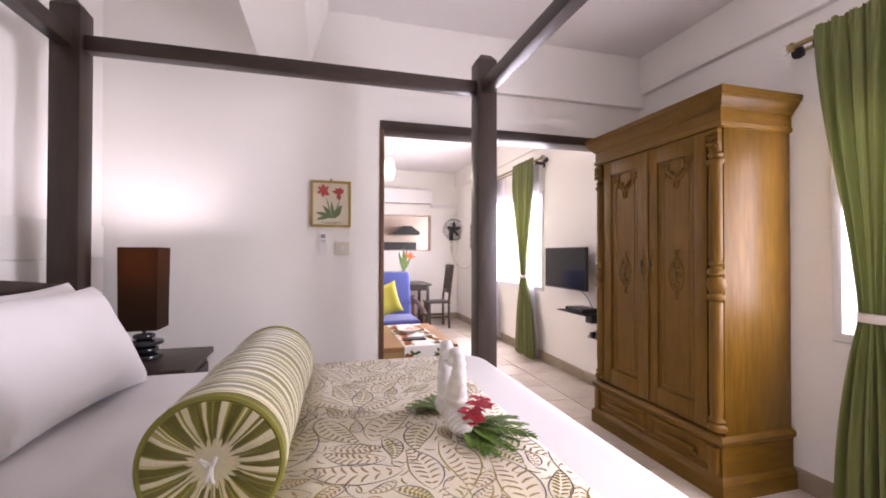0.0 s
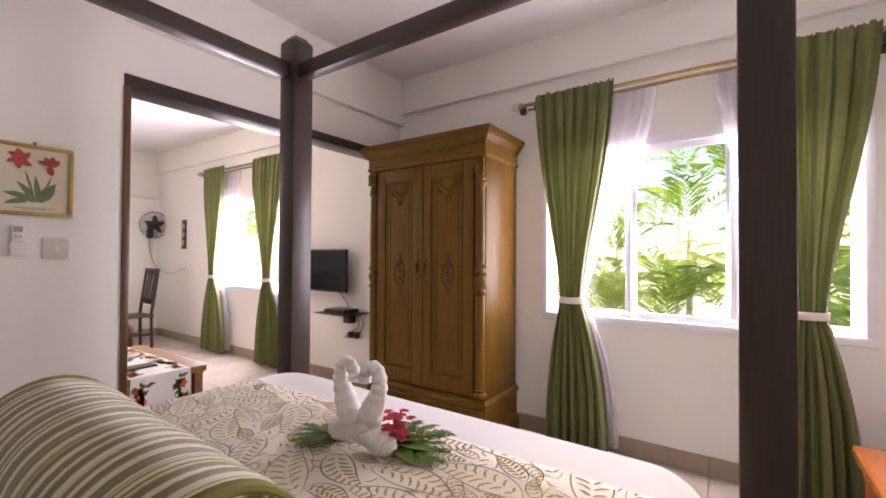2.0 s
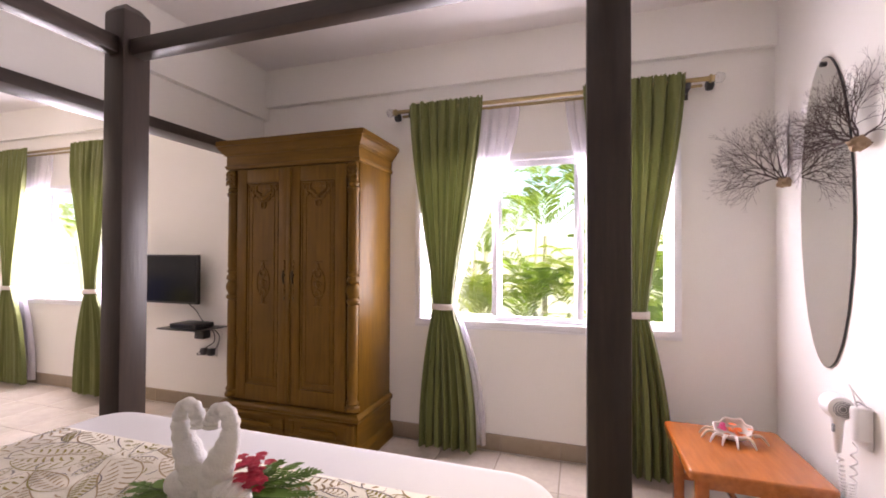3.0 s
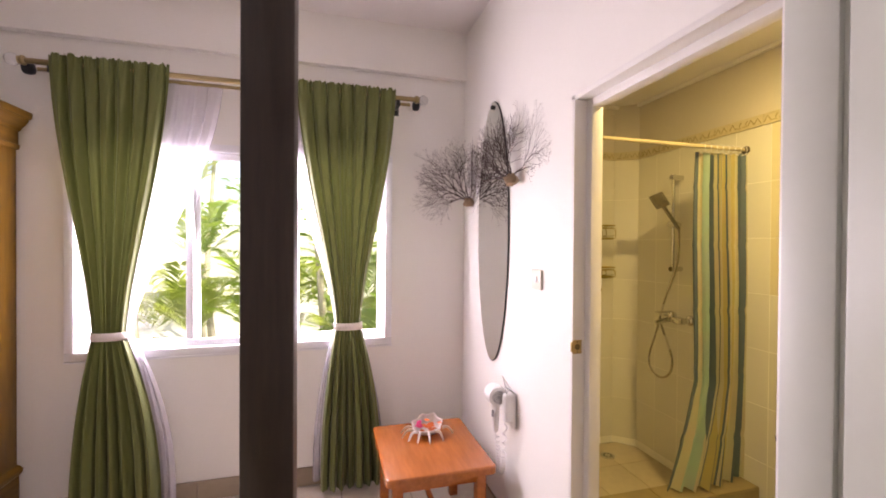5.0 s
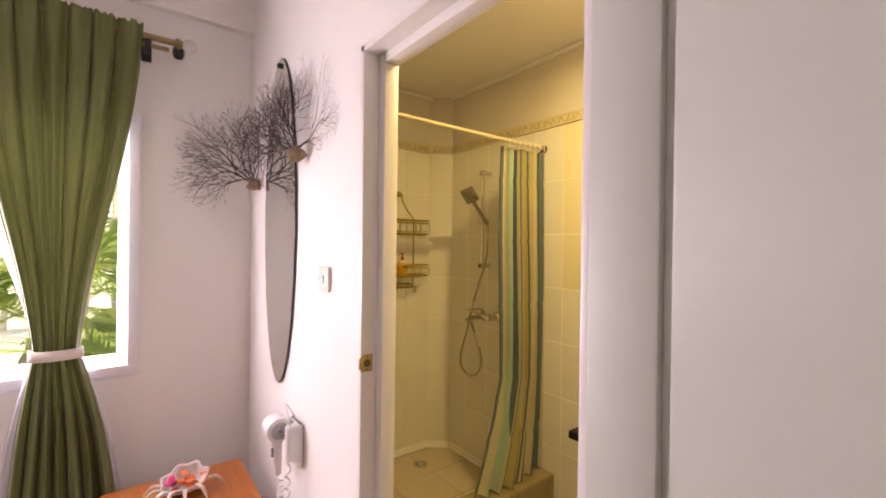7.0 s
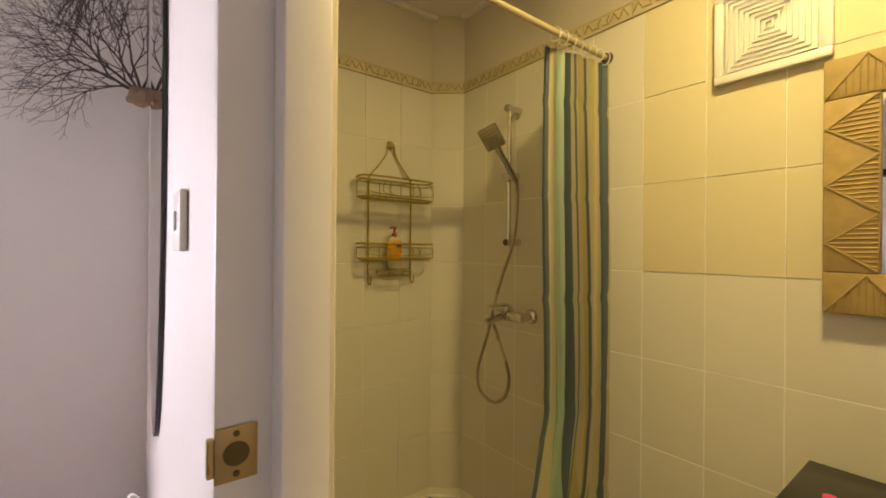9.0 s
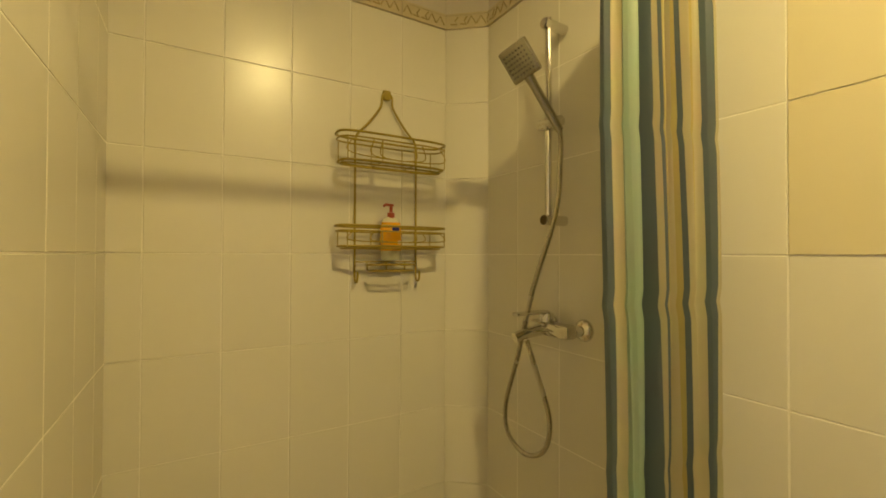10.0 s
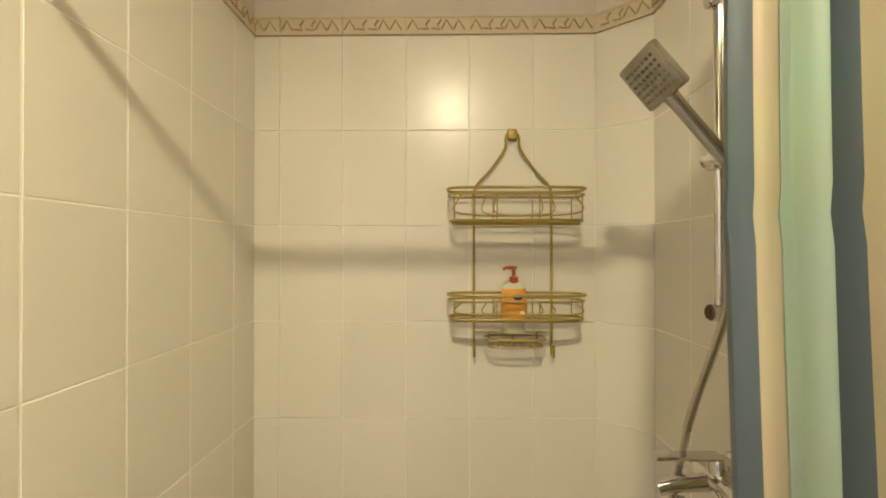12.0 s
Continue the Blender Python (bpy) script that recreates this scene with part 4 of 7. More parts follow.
# ---- curtains ----
M_CURTAIN = thin_cloth("green_curtain", (0.135, 0.155, 0.04), 0.07)
M_CURTAIN.node_tree.nodes["Principled BSDF"].inputs["Sheen Weight"].default_value = 0.15
M_CURTAIN.node_tree.nodes["Principled BSDF"].inputs["Roughness"].default_value = 0.6
M_SHEER = thin_cloth("white_sheer", (0.80, 0.77, 0.86), 0.36, 0.45)
M_TIE = material("cream_tieback", (0.72, 0.66, 0.60), 0.8, bump=0.2)


def drape(bm, y0, y1, ztop, zbot, tie, tie_z, half, b0, b1, x, folds, depth, seed, nu=150, nv=70, ruffle=True):
    """Hanging pleated cloth, gathered at a tie-back."""
    r = random.Random(seed)
    ph = [r.uniform(0, 6.28) for _ in range(4)]
    grid = []
    for j in range(nv + 1):
        z = ztop + (zbot - ztop) * j / nv
        if z > tie_z:
            q = max(0.0, min(1.0, (ztop - z) / (ztop - tie_z)))
            k = q ** 1.15
            k = k * k * (3 - 2 * k) * 0.55 + k * 0.45
            lo, hi = y0 + (tie - half - y0) * k, y1 + (tie + half - y1) * k
            amp = depth * (1 - 0.25 * k) * min(1.0, 0.30 + 2.2 * (ztop - z))
        else:
            q = max(0.0, min(1.0, (tie_z - z) / (tie_z - zbot)))
            k = 1 - (1 - q) ** 2.2
            lo, hi = tie - half + (b0 - tie + half) * k, tie + half + (b1 - tie - half) * k
            amp = depth * (0.75 + 0.45 * k)
        row = []
        for i in range(nu + 1):
            u = i / nu
            w = u + 0.012 * math.sin(5 * u + ph[3] + z)
            a = 2 * math.pi * folds * w + ph[0]
            d = math.sin(a) + 0.35 * math.sin(2.3 * a + ph[1] + 0.8 * z) + 0.4 * math.sin(0.37 * a + ph[2])
            yy = lo + (hi - lo) * u + 0.25 * (hi - lo) / folds * math.cos(a) * 0.35
            zz = z
            if ruffle and j < 2:
                zz += 0.005 * math.sin(a * 2.1) + (0.012 * r.random() if j == 0 else 0)
            gather = 0.006 * math.sin(a * 3.3 + ph[1]) * max(0.0, 1 - (ztop - z) / 0.25) if ruffle else 0.0
            front = -0.024 if ruffle else 0.0
            row.append(bm.verts.new((x + front + amp * d * 0.6 + gather, yy, zz)))
        grid.append(row)
    for j in range(nv):
        for i in range(nu):
            bm.faces.new((grid[j][i], grid[j][i + 1], grid[j + 1][i + 1], grid[j + 1][i]))
    return bm


def tie_band(bm, x, y, z, half, dx, h):
    pts = [(x + dx * math.cos(a), y + (half + 0.012) * math.sin(a)) for a in [2 * math.pi * k / 28 for k in range(28)]]
    lo = [bm.verts.new((a, b, z - h)) for a, b in pts]
    hi = [bm.verts.new((a, b, z + h)) for a, b in pts]
    for k in range(28):
        bm.faces.new((lo[k], lo[(k + 1) % 28], hi[(k + 1) % 28], hi[k]))


CLEAR = material("crystal", (0.95, 0.95, 0.95), 0.03, vary=0.0, bump=0, stain=0.0)
CLEAR.node_tree.nodes["Principled BSDF"].inputs["Transmission Weight"].default_value = 0.85
M_ROD = material("brushed_brass_rod", (0.36, 0.28, 0.14), 0.3, metal=1.0, vary=0.1, bump=0.03)


def window_dressing(dy, room):
    xr, zr = 2.69, 2.392
    for (y0, y1, tie, b0, b1, sd) in ((0.11, 0.69, 0.396, 0.19, 0.55, 1), (1.33, 1.863, 1.609, 1.37, 1.78, 2)):
        if dy:
            b0, b1 = b0 - 0.07, b1 + 0.07
        c = thing("curtain", (xr, tie + dy, 0.02), "olive green curtain gathered by a cream tie-back", "curtain", "green curtains")
        cl = part("drape", drape(bmesh.new(), y0 + dy, y1 + dy, zr + 0.036, 0.03, tie + dy, 1.0, 0.072, b0 + dy, b1 + dy, xr, 7, 0.036, sd + int(dy)), M_CURTAIN, c)
        bm = bmesh.new()
        tie_band(bm, xr - 0.024, tie + dy, 1.0, 0.072, 0.045, 0.021)
        tb = part("tie_back", bm, M_TIE, c, "cream cloth tie-back")
        s = tb.modifiers.new("thickness", "SOLIDIFY")
        s.thickness = 0.004
    for (y0, y1, tie, b0, b1, sd) in ((0.14, 0.80, 0.41, 0.17, 0.60, 3), (1.09, 1.84, 1.60, 1.33, 1.80, 4)):
        c = thing("sheer_curtain", (xr + 0.05, tie + dy, 0.02), "thin white sheer curtain behind the green curtain", "sheer curtain", "sheer curtains")
        part("sheer", drape(bmesh.new(), y0 + dy, y1 + dy, zr - 0.005, 0.05, tie + dy, 1.0, 0.06, b0 + dy, b1 + dy, xr + 0.055, 11, 0.018, sd + int(dy), 110, 50, False), M_SHEER, c)
    rod = thing("curtain_rod", (xr, 0.99 + dy, zr), "double brass curtain rod with crystal finials", "curtain rod", "curtain rods")
    ya, yb = -0.005 + dy, 1.975 + dy
    part("front_rod", tube(bmesh.new(), [(xr, ya, zr), (xr, yb, zr)], 0.014, 14), M_ROD, rod)
    part("back_rod", tube(bmesh.new(), [(xr + 0.055, ya + 0.02, zr - 0.018), (xr + 0.055, yb - 0.02, zr - 0.018)], 0.010, 12), M_ROD, rod)
    for ye, s in ((ya, -1), (yb, 1)):
        part("collar", lathe(bmesh.new(), [(0.018, 0), (0.024, 0.006 * s), (0.024, 0.016 * s), (0.017, 0.022 * s), (0.02, 0.028 * s)], (xr, ye, zr), "y", 16), M_ROD, rod)
        f = part("finial", ball(bmesh.new(), (xr, ye + 0.055 * s, zr), 0.031, (1, 1, 1), 10, 6), CLEAR, rod, "faceted crystal ball")
        part("back_finial", lathe(bmesh.new(), [(0.012, 0), (0.03, 0.006 * s), (0.034, 0.022 * s), (0.03, 0.04 * s), (0.012, 0.048 * s)], (xr + 0.055, ye - 0.005 * s, zr - 0.018), "y", 16), M_BLACK, rod, "black ribbed end cap")
        yk = ye - 0.105 * s
        part("bracket", boxes((xr - 0.012, yk - 0.012, zr - 0.05, EX - 0.001, yk + 0.012, zr - 0.014), (EX - 0.012, yk - 0.02, zr - 0.08, EX - 0.001, yk + 0.02, zr + 0.03), bev=0.003), M_BLACK, rod, "black metal bracket")


window_dressing(0.0, "bedroom")
window_dressing(4.73, "living room")

# ---- bedroom: smaller things ----
ns = thing("nightstand", (-0.62, 2.83, 0), "black-brown wooden nightstand beside the bed", "nightstand")
part("top", boxes((-0.92, 2.58, 0.70, -0.345, 3.10, 0.735), bev=0.006), M_DARKX, ns)
part("body", boxes((-0.90, 2.62, 0.10, -0.375, 3.08, 0.70), bev=0.004), M_DARK, ns)
part("drawer", boxes((-0.376, 2.65, 0.45, -0.36, 3.05, 0.66), bev=0.004), M_DARKX, ns)
for x in (-0.88, -0.42):
    for y in (2.64, 3.03):
        part("leg", boxes((x, y, 0, x + 0.04, y + 0.04, 0.10)), M_DARK, ns)

lamp = thing("table_lamp", (-0.61, 2.84, 0.735), "table lamp with a tall black square shade, lit", "table lamp")
bm = bmesh.new()
for r, z, h in ((0.085, 0.736, 0.035), (0.065, 0.774, 0.03), (0.088, 0.808, 0.032), (0.05, 0.842, 0.03)):
    lathe(bm, [(r * 0.7, z), (r * 0.97, z + h * 0.25), (r, z + h * 0.5), (r * 0.95, z + h * 0.8), (r * 0.6, z + h)], (-0.61, 2.84, 0), "z", 24)
part("base", bm, material("polished_black_stone", (0.02, 0.02, 0.022), 0.12, vary=0.2, bump=0.02), lamp, "stacked polished black pebbles")
M_SHADE = thin_cloth("dark_shade", (0.060, 0.028, 0.011), 0.62)
bm = bmesh.new()
zs = (0.895, 1.315)
ring = []
for z, h in ((zs[0], 0.084), (zs[1], 0.088)):
    ring.append([bm.verts.new((-0.61 + a * h, 2.84 + b * h, z)) for a, b in ((-1, -1), (1, -1), (1, 1), (-1, 1))])
for k in range(4):
    bm.faces.new((ring[0][k], ring[0][(k + 1) % 4], ring[1][(k + 1) % 4], ring[1][k]))
sh = part("shade", bm, M_SHADE, lamp, "black fabric shade glowing faintly brown", smooth=False)
sl = sh.modifiers.new("thickness", "SOLIDIFY")
sl.thickness = 0.003
part("stem", tube(bmesh.new(), [(-0.61, 2.84, 0.86), (-0.61, 2.84, 1.10)], 0.009, 10), M_BLACK, lamp)
part("lamp_bulb", ball(bmesh.new(), (-0.61, 2.84, 1.15), 0.028, (1, 1, 1.3)), glow("warm_bulb", (1.0, 0.8, 0.55), 3), lamp, "lit bulb")

# framed flower print
pic = thing("framed_picture", (0.324, PY - 0.01, 1.457), "gold framed botanical print of red lilies", "picture")
X0, X1, Z0, Z1 = 0.198, 0.45, 1.457, 1.758
M_GOLD = material("gold_frame", (0.42, 0.30, 0.09), 0.35, metal=0.7, vary=0.15, bump=0.1)
f = 0.016
part("frame", boxes((X0, PY - 0.022, Z0, X1, PY - 0.001, Z0 + f), (X0, PY - 0.022, Z1 - f, X1, PY - 0.001, Z1), (X0, PY - 0.022, Z0 + f, X0 + f, PY - 0.001, Z1 - f), (X1 - f, PY - 0.022, Z0 + f, X1, PY - 0.001, Z1 - f), bev=0.003), M_GOLD, pic)
part("print_sheet", boxes((X0 + f, PY - 0.012, Z0 + f, X1 - f, PY - 0.002, Z1 - f)), material("cream_paper", (0.68, 0.62, 0.48), 0.6, vary=0.02, bump=0), pic)
M_PG = material("print_green", (0.16, 0.22, 0.11), 0.7, bump=0)
M_PR = material("print_red", (0.42, 0.07, 0.055), 0.7, vary=0.2, bump=0)


def flat_leaf(x, z, ang, ln, w, bend, mt, nm, y):
    bm = bmesh.new()
    prev = None
    a = ang
    px, pz = x, z
    for i in range(9):
        q = i / 8
        ww = w * math.sin(math.pi * (0.1 + 0.88 * q)) / 2
        row = [bm.verts.new((px - math.sin(a) * ww, y, pz + math.cos(a) * ww)), bm.verts.new((px + math.sin(a) * ww, y, pz - math.cos(a) * ww))]
        if prev:
            bm.faces.new((prev[0], row[0], row[1], prev[1]))
        prev = row
        a += bend / 8
        px += math.cos(a) * ln / 8
        pz += math.sin(a) * ln / 8
    part(nm, bm, mt, pic, smooth=False)


ys = PY - 0.0128
for i, (x, ang, ln, w, bd) in enumerate(((0.325, 1.9, 0.10, 0.024, 0.5), (0.32, 2.4, 0.10, 0.026, 0.7), (0.33, 1.2, 0.11, 0.024, -0.5), (0.34, 0.7, 0.09, 0.026, 0.5), (0.335, 1.6, 0.11, 0.02, 0.1), (0.30, 2.9, 0.07, 0.022, 0.8), (0.325, 1.75, 0.14, 0.008, 0.1), (0.345, 1.35, 0.13, 0.008, -0.1))):
    flat_leaf(x, 1.515, ang, ln, w, bd, M_PG, "printed_leaf", ys - 0.0003 * i)
for cx, cz, turns in ((0.277, 1.692, (0.5, 1.5, 2.3, 3.3, 4.4, 5.4)), (0.372, 1.675, (0.5, 1.1, 1.8, 2.5, 4.6))):
    for k, a in enumerate(turns):
        flat_leaf(cx, cz, a, 0.044 + 0.009 * math.sin(3.1 * k), 0.024 + 0.004 * math.sin(1.7 * k), 0.5, M_PR, "printed_petal", ys - 0.003 - 0.0004 * k)
part("caption", boxes((0.26, PY - 0.0128, 1.487, 0.39, PY - 0.0122, 1.490), (0.285, PY - 0.0128, 1.480, 0.365, PY - 0.0122, 1.4825)), material("ink", (0.25, 0.22, 0.18), 0.8, bump=0), pic, "unreadable caption lines")
part("hook", boxes((0.318, PY - 0.006, 1.758, 0.33, PY - 0.001, 1.772), bev=0.002), M_BRASS, pic)


def wall_switch(name, x, z, face, nrm, w, h, label, cat):
    """A plate with a rocker on a wall that faces +y (nrm 1) or -y."""
    s = thing(name, (x, face, z), label, cat)
    a, b = sorted((face + nrm * 0.001, face + nrm * 0.011))
    part("plate", boxes((x - w / 2, a, z - h / 2, x + w / 2, b, z + h / 2), bev=0.003), M_SWITCH, s)
    a, b = sorted((face + nrm * 0.011, face + nrm * 0.015))
    part("rocker", boxes((x - 0.009, a, z - 0.014, x + 0.009, b, z + 0.014), bev=0.002), M_WPLASTIC, s)
    for q in (-1, 1):
        part("screw", lathe(bmesh.new(), [(0.003, 0), (0.003, 0.002)], (x + q * w * 0.36, face + nrm * 0.010, z), "y", 8), M_CHROME, s)
    return s


wall_switch("light_switch", 0.396, 1.318, PY, -1, 0.088, 0.086, "white plastic light switch below the picture", "light switch")
rc = thing("remote_control", (0.275, PY, 1.30), "white air conditioner remote in a wall holder", "remote control")
part("holder", boxes((0.252, PY - 0.024, 1.285, 0.298, PY - 0.001, 1.345), bev=0.004), M_WPLASTIC, rc)
part("body", boxes((0.256, PY - 0.02, 1.346, 0.294, PY - 0.004, 1.415), bev=0.005), M_WPLASTIC, rc)
part("screen", boxes((0.261, PY - 0.0215, 1.385, 0.289, PY - 0.0195, 1.408)), material("grey_display", (0.30, 0.33, 0.30), 0.3, bump=0), rc, "small grey display")
part("button", boxes((0.263, PY - 0.0225, 1.362, 0.273, PY - 0.0195, 1.370), (0.277, PY - 0.0225, 1.362, 0.287, PY - 0.0195, 1.370), bev=0.001), material("button_grey", (0.4, 0.4, 0.4), 0.5, bump=0), rc)

# stool by the window
M_ORANGE = material("varnished_orange_wood", (0.46, 0.145, 0.030), 0.22, vary=0.25, grain=7, stretch=(1, 6, 6), bump=0.05, stain=0.15, coat=0.4, second=(0.30, 0.075, 0.012))
stool = thing("side_table", (2.26, 0.0, 0), "low varnished orange-brown wooden side table", "side table")
part("top", slab(1.965, -0.275, 0.388, 2.565, 0.262, 0.425, 0.03, 0.012), M_ORANGE, stool)
part("apron", boxes((2.02, -0.225, 0.33, 2.51, -0.205, 0.388), (2.02, 0.19, 0.33, 2.51, 0.21, 0.388), (2.02, -0.205, 0.33, 2.04, 0.19, 0.388), (2.49, -0.205, 0.33, 2.51, 0.19, 0.388), bev=0.002), M_ORANGE, stool)
for x in (2.01, 2.47):
    for y in (-0.235, 0.175):
        part("leg", boxes((x, y, 0, x + 0.05, y + 0.05, 0.388), bev=0.005), M_ORANGE, stool)
for x in (2.022, 2.482):
    part("stretcher", boxes((x, -0.185, 0.14, x + 0.025, 0.175, 0.175), bev=0.003), M_ORANGE, stool)
part("stretcher", boxes((2.06, -0.022, 0.145, 2.47, 0.003, 0.17), bev=0.003), M_ORANGE, stool)

M_SHELL = material("white_shell", (0.78, 0.70, 0.64), 0.4, vary=0.1, grain=18, bump=0.3, stain=0.15)
shell = thing("seashell", (2.37, -0.02, 0.425), "white shell with long fingers holding orange and pink blossoms", "seashell")
bm = bmesh.new()
n, m = 48, 10
rows_ = []
SCX, SCY, SCZ = 2.385, -0.025, 0.425
for j in range(m + 1):
    q = j / m
    row = []
    for i in range(n):
        a = 2 * math.pi * i / n
        back = 0.5 + 0.5 * math.cos(a + 0.35)
        lip = 0.034 + 0.052 * back ** 1.5 + 0.004 * math.sin(7 * a) * q
        r = 0.022 + (0.062 + 0.006 * math.sin(7 * a) * q) * q ** 0.55 - 0.018 * back * q ** 3
        row.append(bm.verts.new((SCX + r * 0.9 * math.cos(a), SCY + r * 1.15 * math.sin(a), SCZ + 0.008 + lip * q ** 1.3)))
    rows_.append(row)
for a, b in zip(rows_, rows_[1:]):
    for i in range(n):
        bm.faces.new((a[i], a[(i + 1) % n], b[(i + 1) % n], b[i]))
bm.faces.new(rows_[0][::-1])
bs = part("body", bm, M_SHELL, shell)
bs.modifiers.new("thickness", "SOLIDIFY").thickness = 0.006
M_SPINE = material("shell_spine", (0.62, 0.47, 0.33), 0.4, vary=0.2, grain=25, bump=0.2)
for a in (1.25, 1.75, 2.2, 2.6, 3.05, 3.6, 4.45):
    c = Vector((SCX + 0.066 * math.cos(a), SCY + 0.086 * math.sin(a), SCZ + 0.036))
    o = Vector((math.cos(a), 1.1 * math.sin(a), 0))
    line = curve_pts([c, c + o * 0.026 + Vector((0, 0, 0.004)), c + o * 0.046 + Vector((0, 0, -0.016)), c + o * 0.056 + Vector((0, 0, -0.0335))], 12)
    part("spine", tube(bmesh.new(), line, [0.0095 - 0.0065 * k / (len(line) - 1) for k in range(len(line))], 8), M_SPINE if a > 3.3 or a < 2.0 else M_SHELL, shell, "long curved finger of the shell")
M_OR = material("orange_petal", (0.75, 0.16, 0.03), 0.6, vary=0.2, bump=0.1)
M_PK = material("pink_petal", (0.70, 0.06, 0.22), 0.6, vary=0.2, bump=0.1)
bq = thing("blossoms", (2.37, -0.02, 0.45), "orange and pink blossoms lying in the shell", "flowers")
flower_head(2.362, -0.038, 0.462, 0.020, 20, M_OR, bq, 21)
flower_head(2.372, 0.022, 0.474, 0.010, 8, M_PK, bq, 22)

# oval mirror
mirror = thing("oval_mirror", (2.274, SY, 0.85), "tall oval wall mirror with a thin dark wavy edge", "mirror")
mc, ma, mb = Vector((2.274, SY + 0.022, 1.562)), 0.215, 0.715
pts = [(mc.x + ma * math.cos(a) * (1 + 0.006 * math.sin(22 * a)), mc.z + mb * math.sin(a)) for a in [2 * math.pi * k / 120 for k in range(120)]]
bm = bmesh.new()
prism(bm, pts, SY + 0.002, SY + 0.009)
part("backing", bm, M_BLACK, mirror, "thin black edge", smooth=False)
bm = bmesh.new()
vs = [bm.verts.new((mc.x + (a - mc.x) * 0.99, SY + 0.0105, mc.z + (b - mc.z) * 0.995)) for a, b in pts]
bm.faces.new(vs)
part("mirror_glass", bm, M_MIRROR, mirror, "silvered glass", smooth=False)
part("clip", lathe(bmesh.new(), [(0.012, 0), (0.012, 0.012), (0.006, 0.015)], (2.272, SY + 0.009, 2.245), "y", 12), M_BLACK, mirror)
wall_switch("light_switch", 1.762, 1.338, SY, 1, 0.086, 0.086, "white plastic light switch beside the bathroom door", "light switch")

# dried sea fans on the wall
M_CORAL = material("dried_sea_fan", (0.085, 0.060, 0.055), 0.85, vary=0.3, bump=0.2)
M_ROOT = material("sea_fan_root", (0.30, 0.21, 0.13), 0.9, vary=0.3, grain=60, bump=0.6)


def sea_fan(base, u, lean, seed, size, label):
    ob = thing("sea_fan", base, label, "dried coral", "dried sea fans on the wall")
    r = random.Random(seed)
    base, u = Vector(base), Vector(u).normalized()
    nrm = u.cross(Vector((0, 0, 1)))
    bm = None

    def grow(p, a, ln, rad, depth):
        q, ang = p.copy(), a
        pts = [q.copy()]
        for _ in range(4):
            ang += r.uniform(-0.20, 0.20)
            q = q + (u * math.cos(ang) + Vector((0, 0, 1)) * math.sin(ang) + nrm * r.uniform(-0.16, 0.16)) * ln / 4
            pts.append(q.copy())
        tube(bm, pts, [rad, rad * 0.92, rad * 0.85, rad * 0.78, rad * 0.7], 4 if depth > 2 else 6)
        if depth < 8:
            for s in (-1, 1):
                if depth < 1 or r.random() < 0.93:
                    grow(pts[-1], ang + s * r.uniform(0.16, 0.46), ln * r.uniform(0.70, 0.92), rad * 0.7, depth + 1)
            if depth < 5:
                grow(pts[2], ang + r.choice((-1, 1)) * r.uniform(0.4, 0.8), ln * 0.75, rad * 0.55, depth + 2)

    for k, a in enumerate(lean):
        bm = bmesh.new()
        grow(base + Vector((0, 0, 0.01)), a, size * r.uniform(0.8, 1.05), 0.0046, 1)
        for v in bm.verts:
            v.co.y = max(v.co.y, SY + 0.014 + 0.004 * noise.noise(v.co * 25))
            v.co.x = min(v.co.x, EX - 0.012)
        part("branch", bm, M_CORAL, ob)
    bm = bmesh.new()
    ball(bm, base, 0.032, (1, 1, 0.9), 14, 10)
    for v in bm.verts:
        v.co += (v.co - base).normalized() * noise.noise(v.co * 60) * 0.02
    part("root", bm, M_ROOT, ob, "crusty tan root")
    return ob


sea_fan((2.62, -0.342, 1.755), (0.1, 1, 0), (0.15, 0.4, 0.65, 0.95, 1.3, 1.75, 2.3), 5, 0.094, "dried brown sea fan mounted in the wall corner")
sea_fan((1.955, -0.325, 1.80), (0.85, 0.42, 0), (0.05, 0.3, 0.55, 0.8, 1.1, 1.5, 2.4), 9, 0.084, "dried brown sea fan mounted over the oval mirror")
part("nail", tube(bmesh.new(), [(1.955, SY, 1.80), (1.955, -0.33, 1.80)], 0.004, 6), M_BRASS, bpy.data.objects["sea_fan.001"])
part("nail", tube(bmesh.new(), [(2.62, SY, 1.755), (2.62, -0.342, 1.755)], 0.004, 6), M_BRASS, bpy.data.objects["sea_fan"])

# wall hair dryer
hd = thing("hair_dryer", (2.03, SY, 0.585), "white wall-mounted hair dryer with a coiled cord", "hair dryer")
part("holder", slab(1.955, SY + 0.001, 0.635, 2.0, SY + 0.065, 0.765, 0.016, 0.014), M_WPLASTIC, hd)
part("back_plate", slab(1.955, SY + 0.001, 0.600, 2.075, SY + 0.022, 0.765, 0.015, 0.008), M_WPLASTIC, hd)
bm = bmesh.new()
lathe(bm, [(0.034, -0.004), (0.046, 0.002), (0.050, 0.02), (0.050, 0.05), (0.045, 0.08), (0.034, 0.098), (0.016, 0.108)], (2.016, SY + 0.075, 0.738), "x", 26)
body = part("barrel", bm, M_WPLASTIC, hd)
M_GRILLE = material("grey_grille", (0.25, 0.25, 0.26), 0.5, bump=0.3)
part("grille", lathe(bmesh.new(), [(0.032, -0.0045), (0.032, -0.007)], (2.016, SY + 0.075, 0.738), "x", 22), M_GRILLE, body, "round grey air inlet")
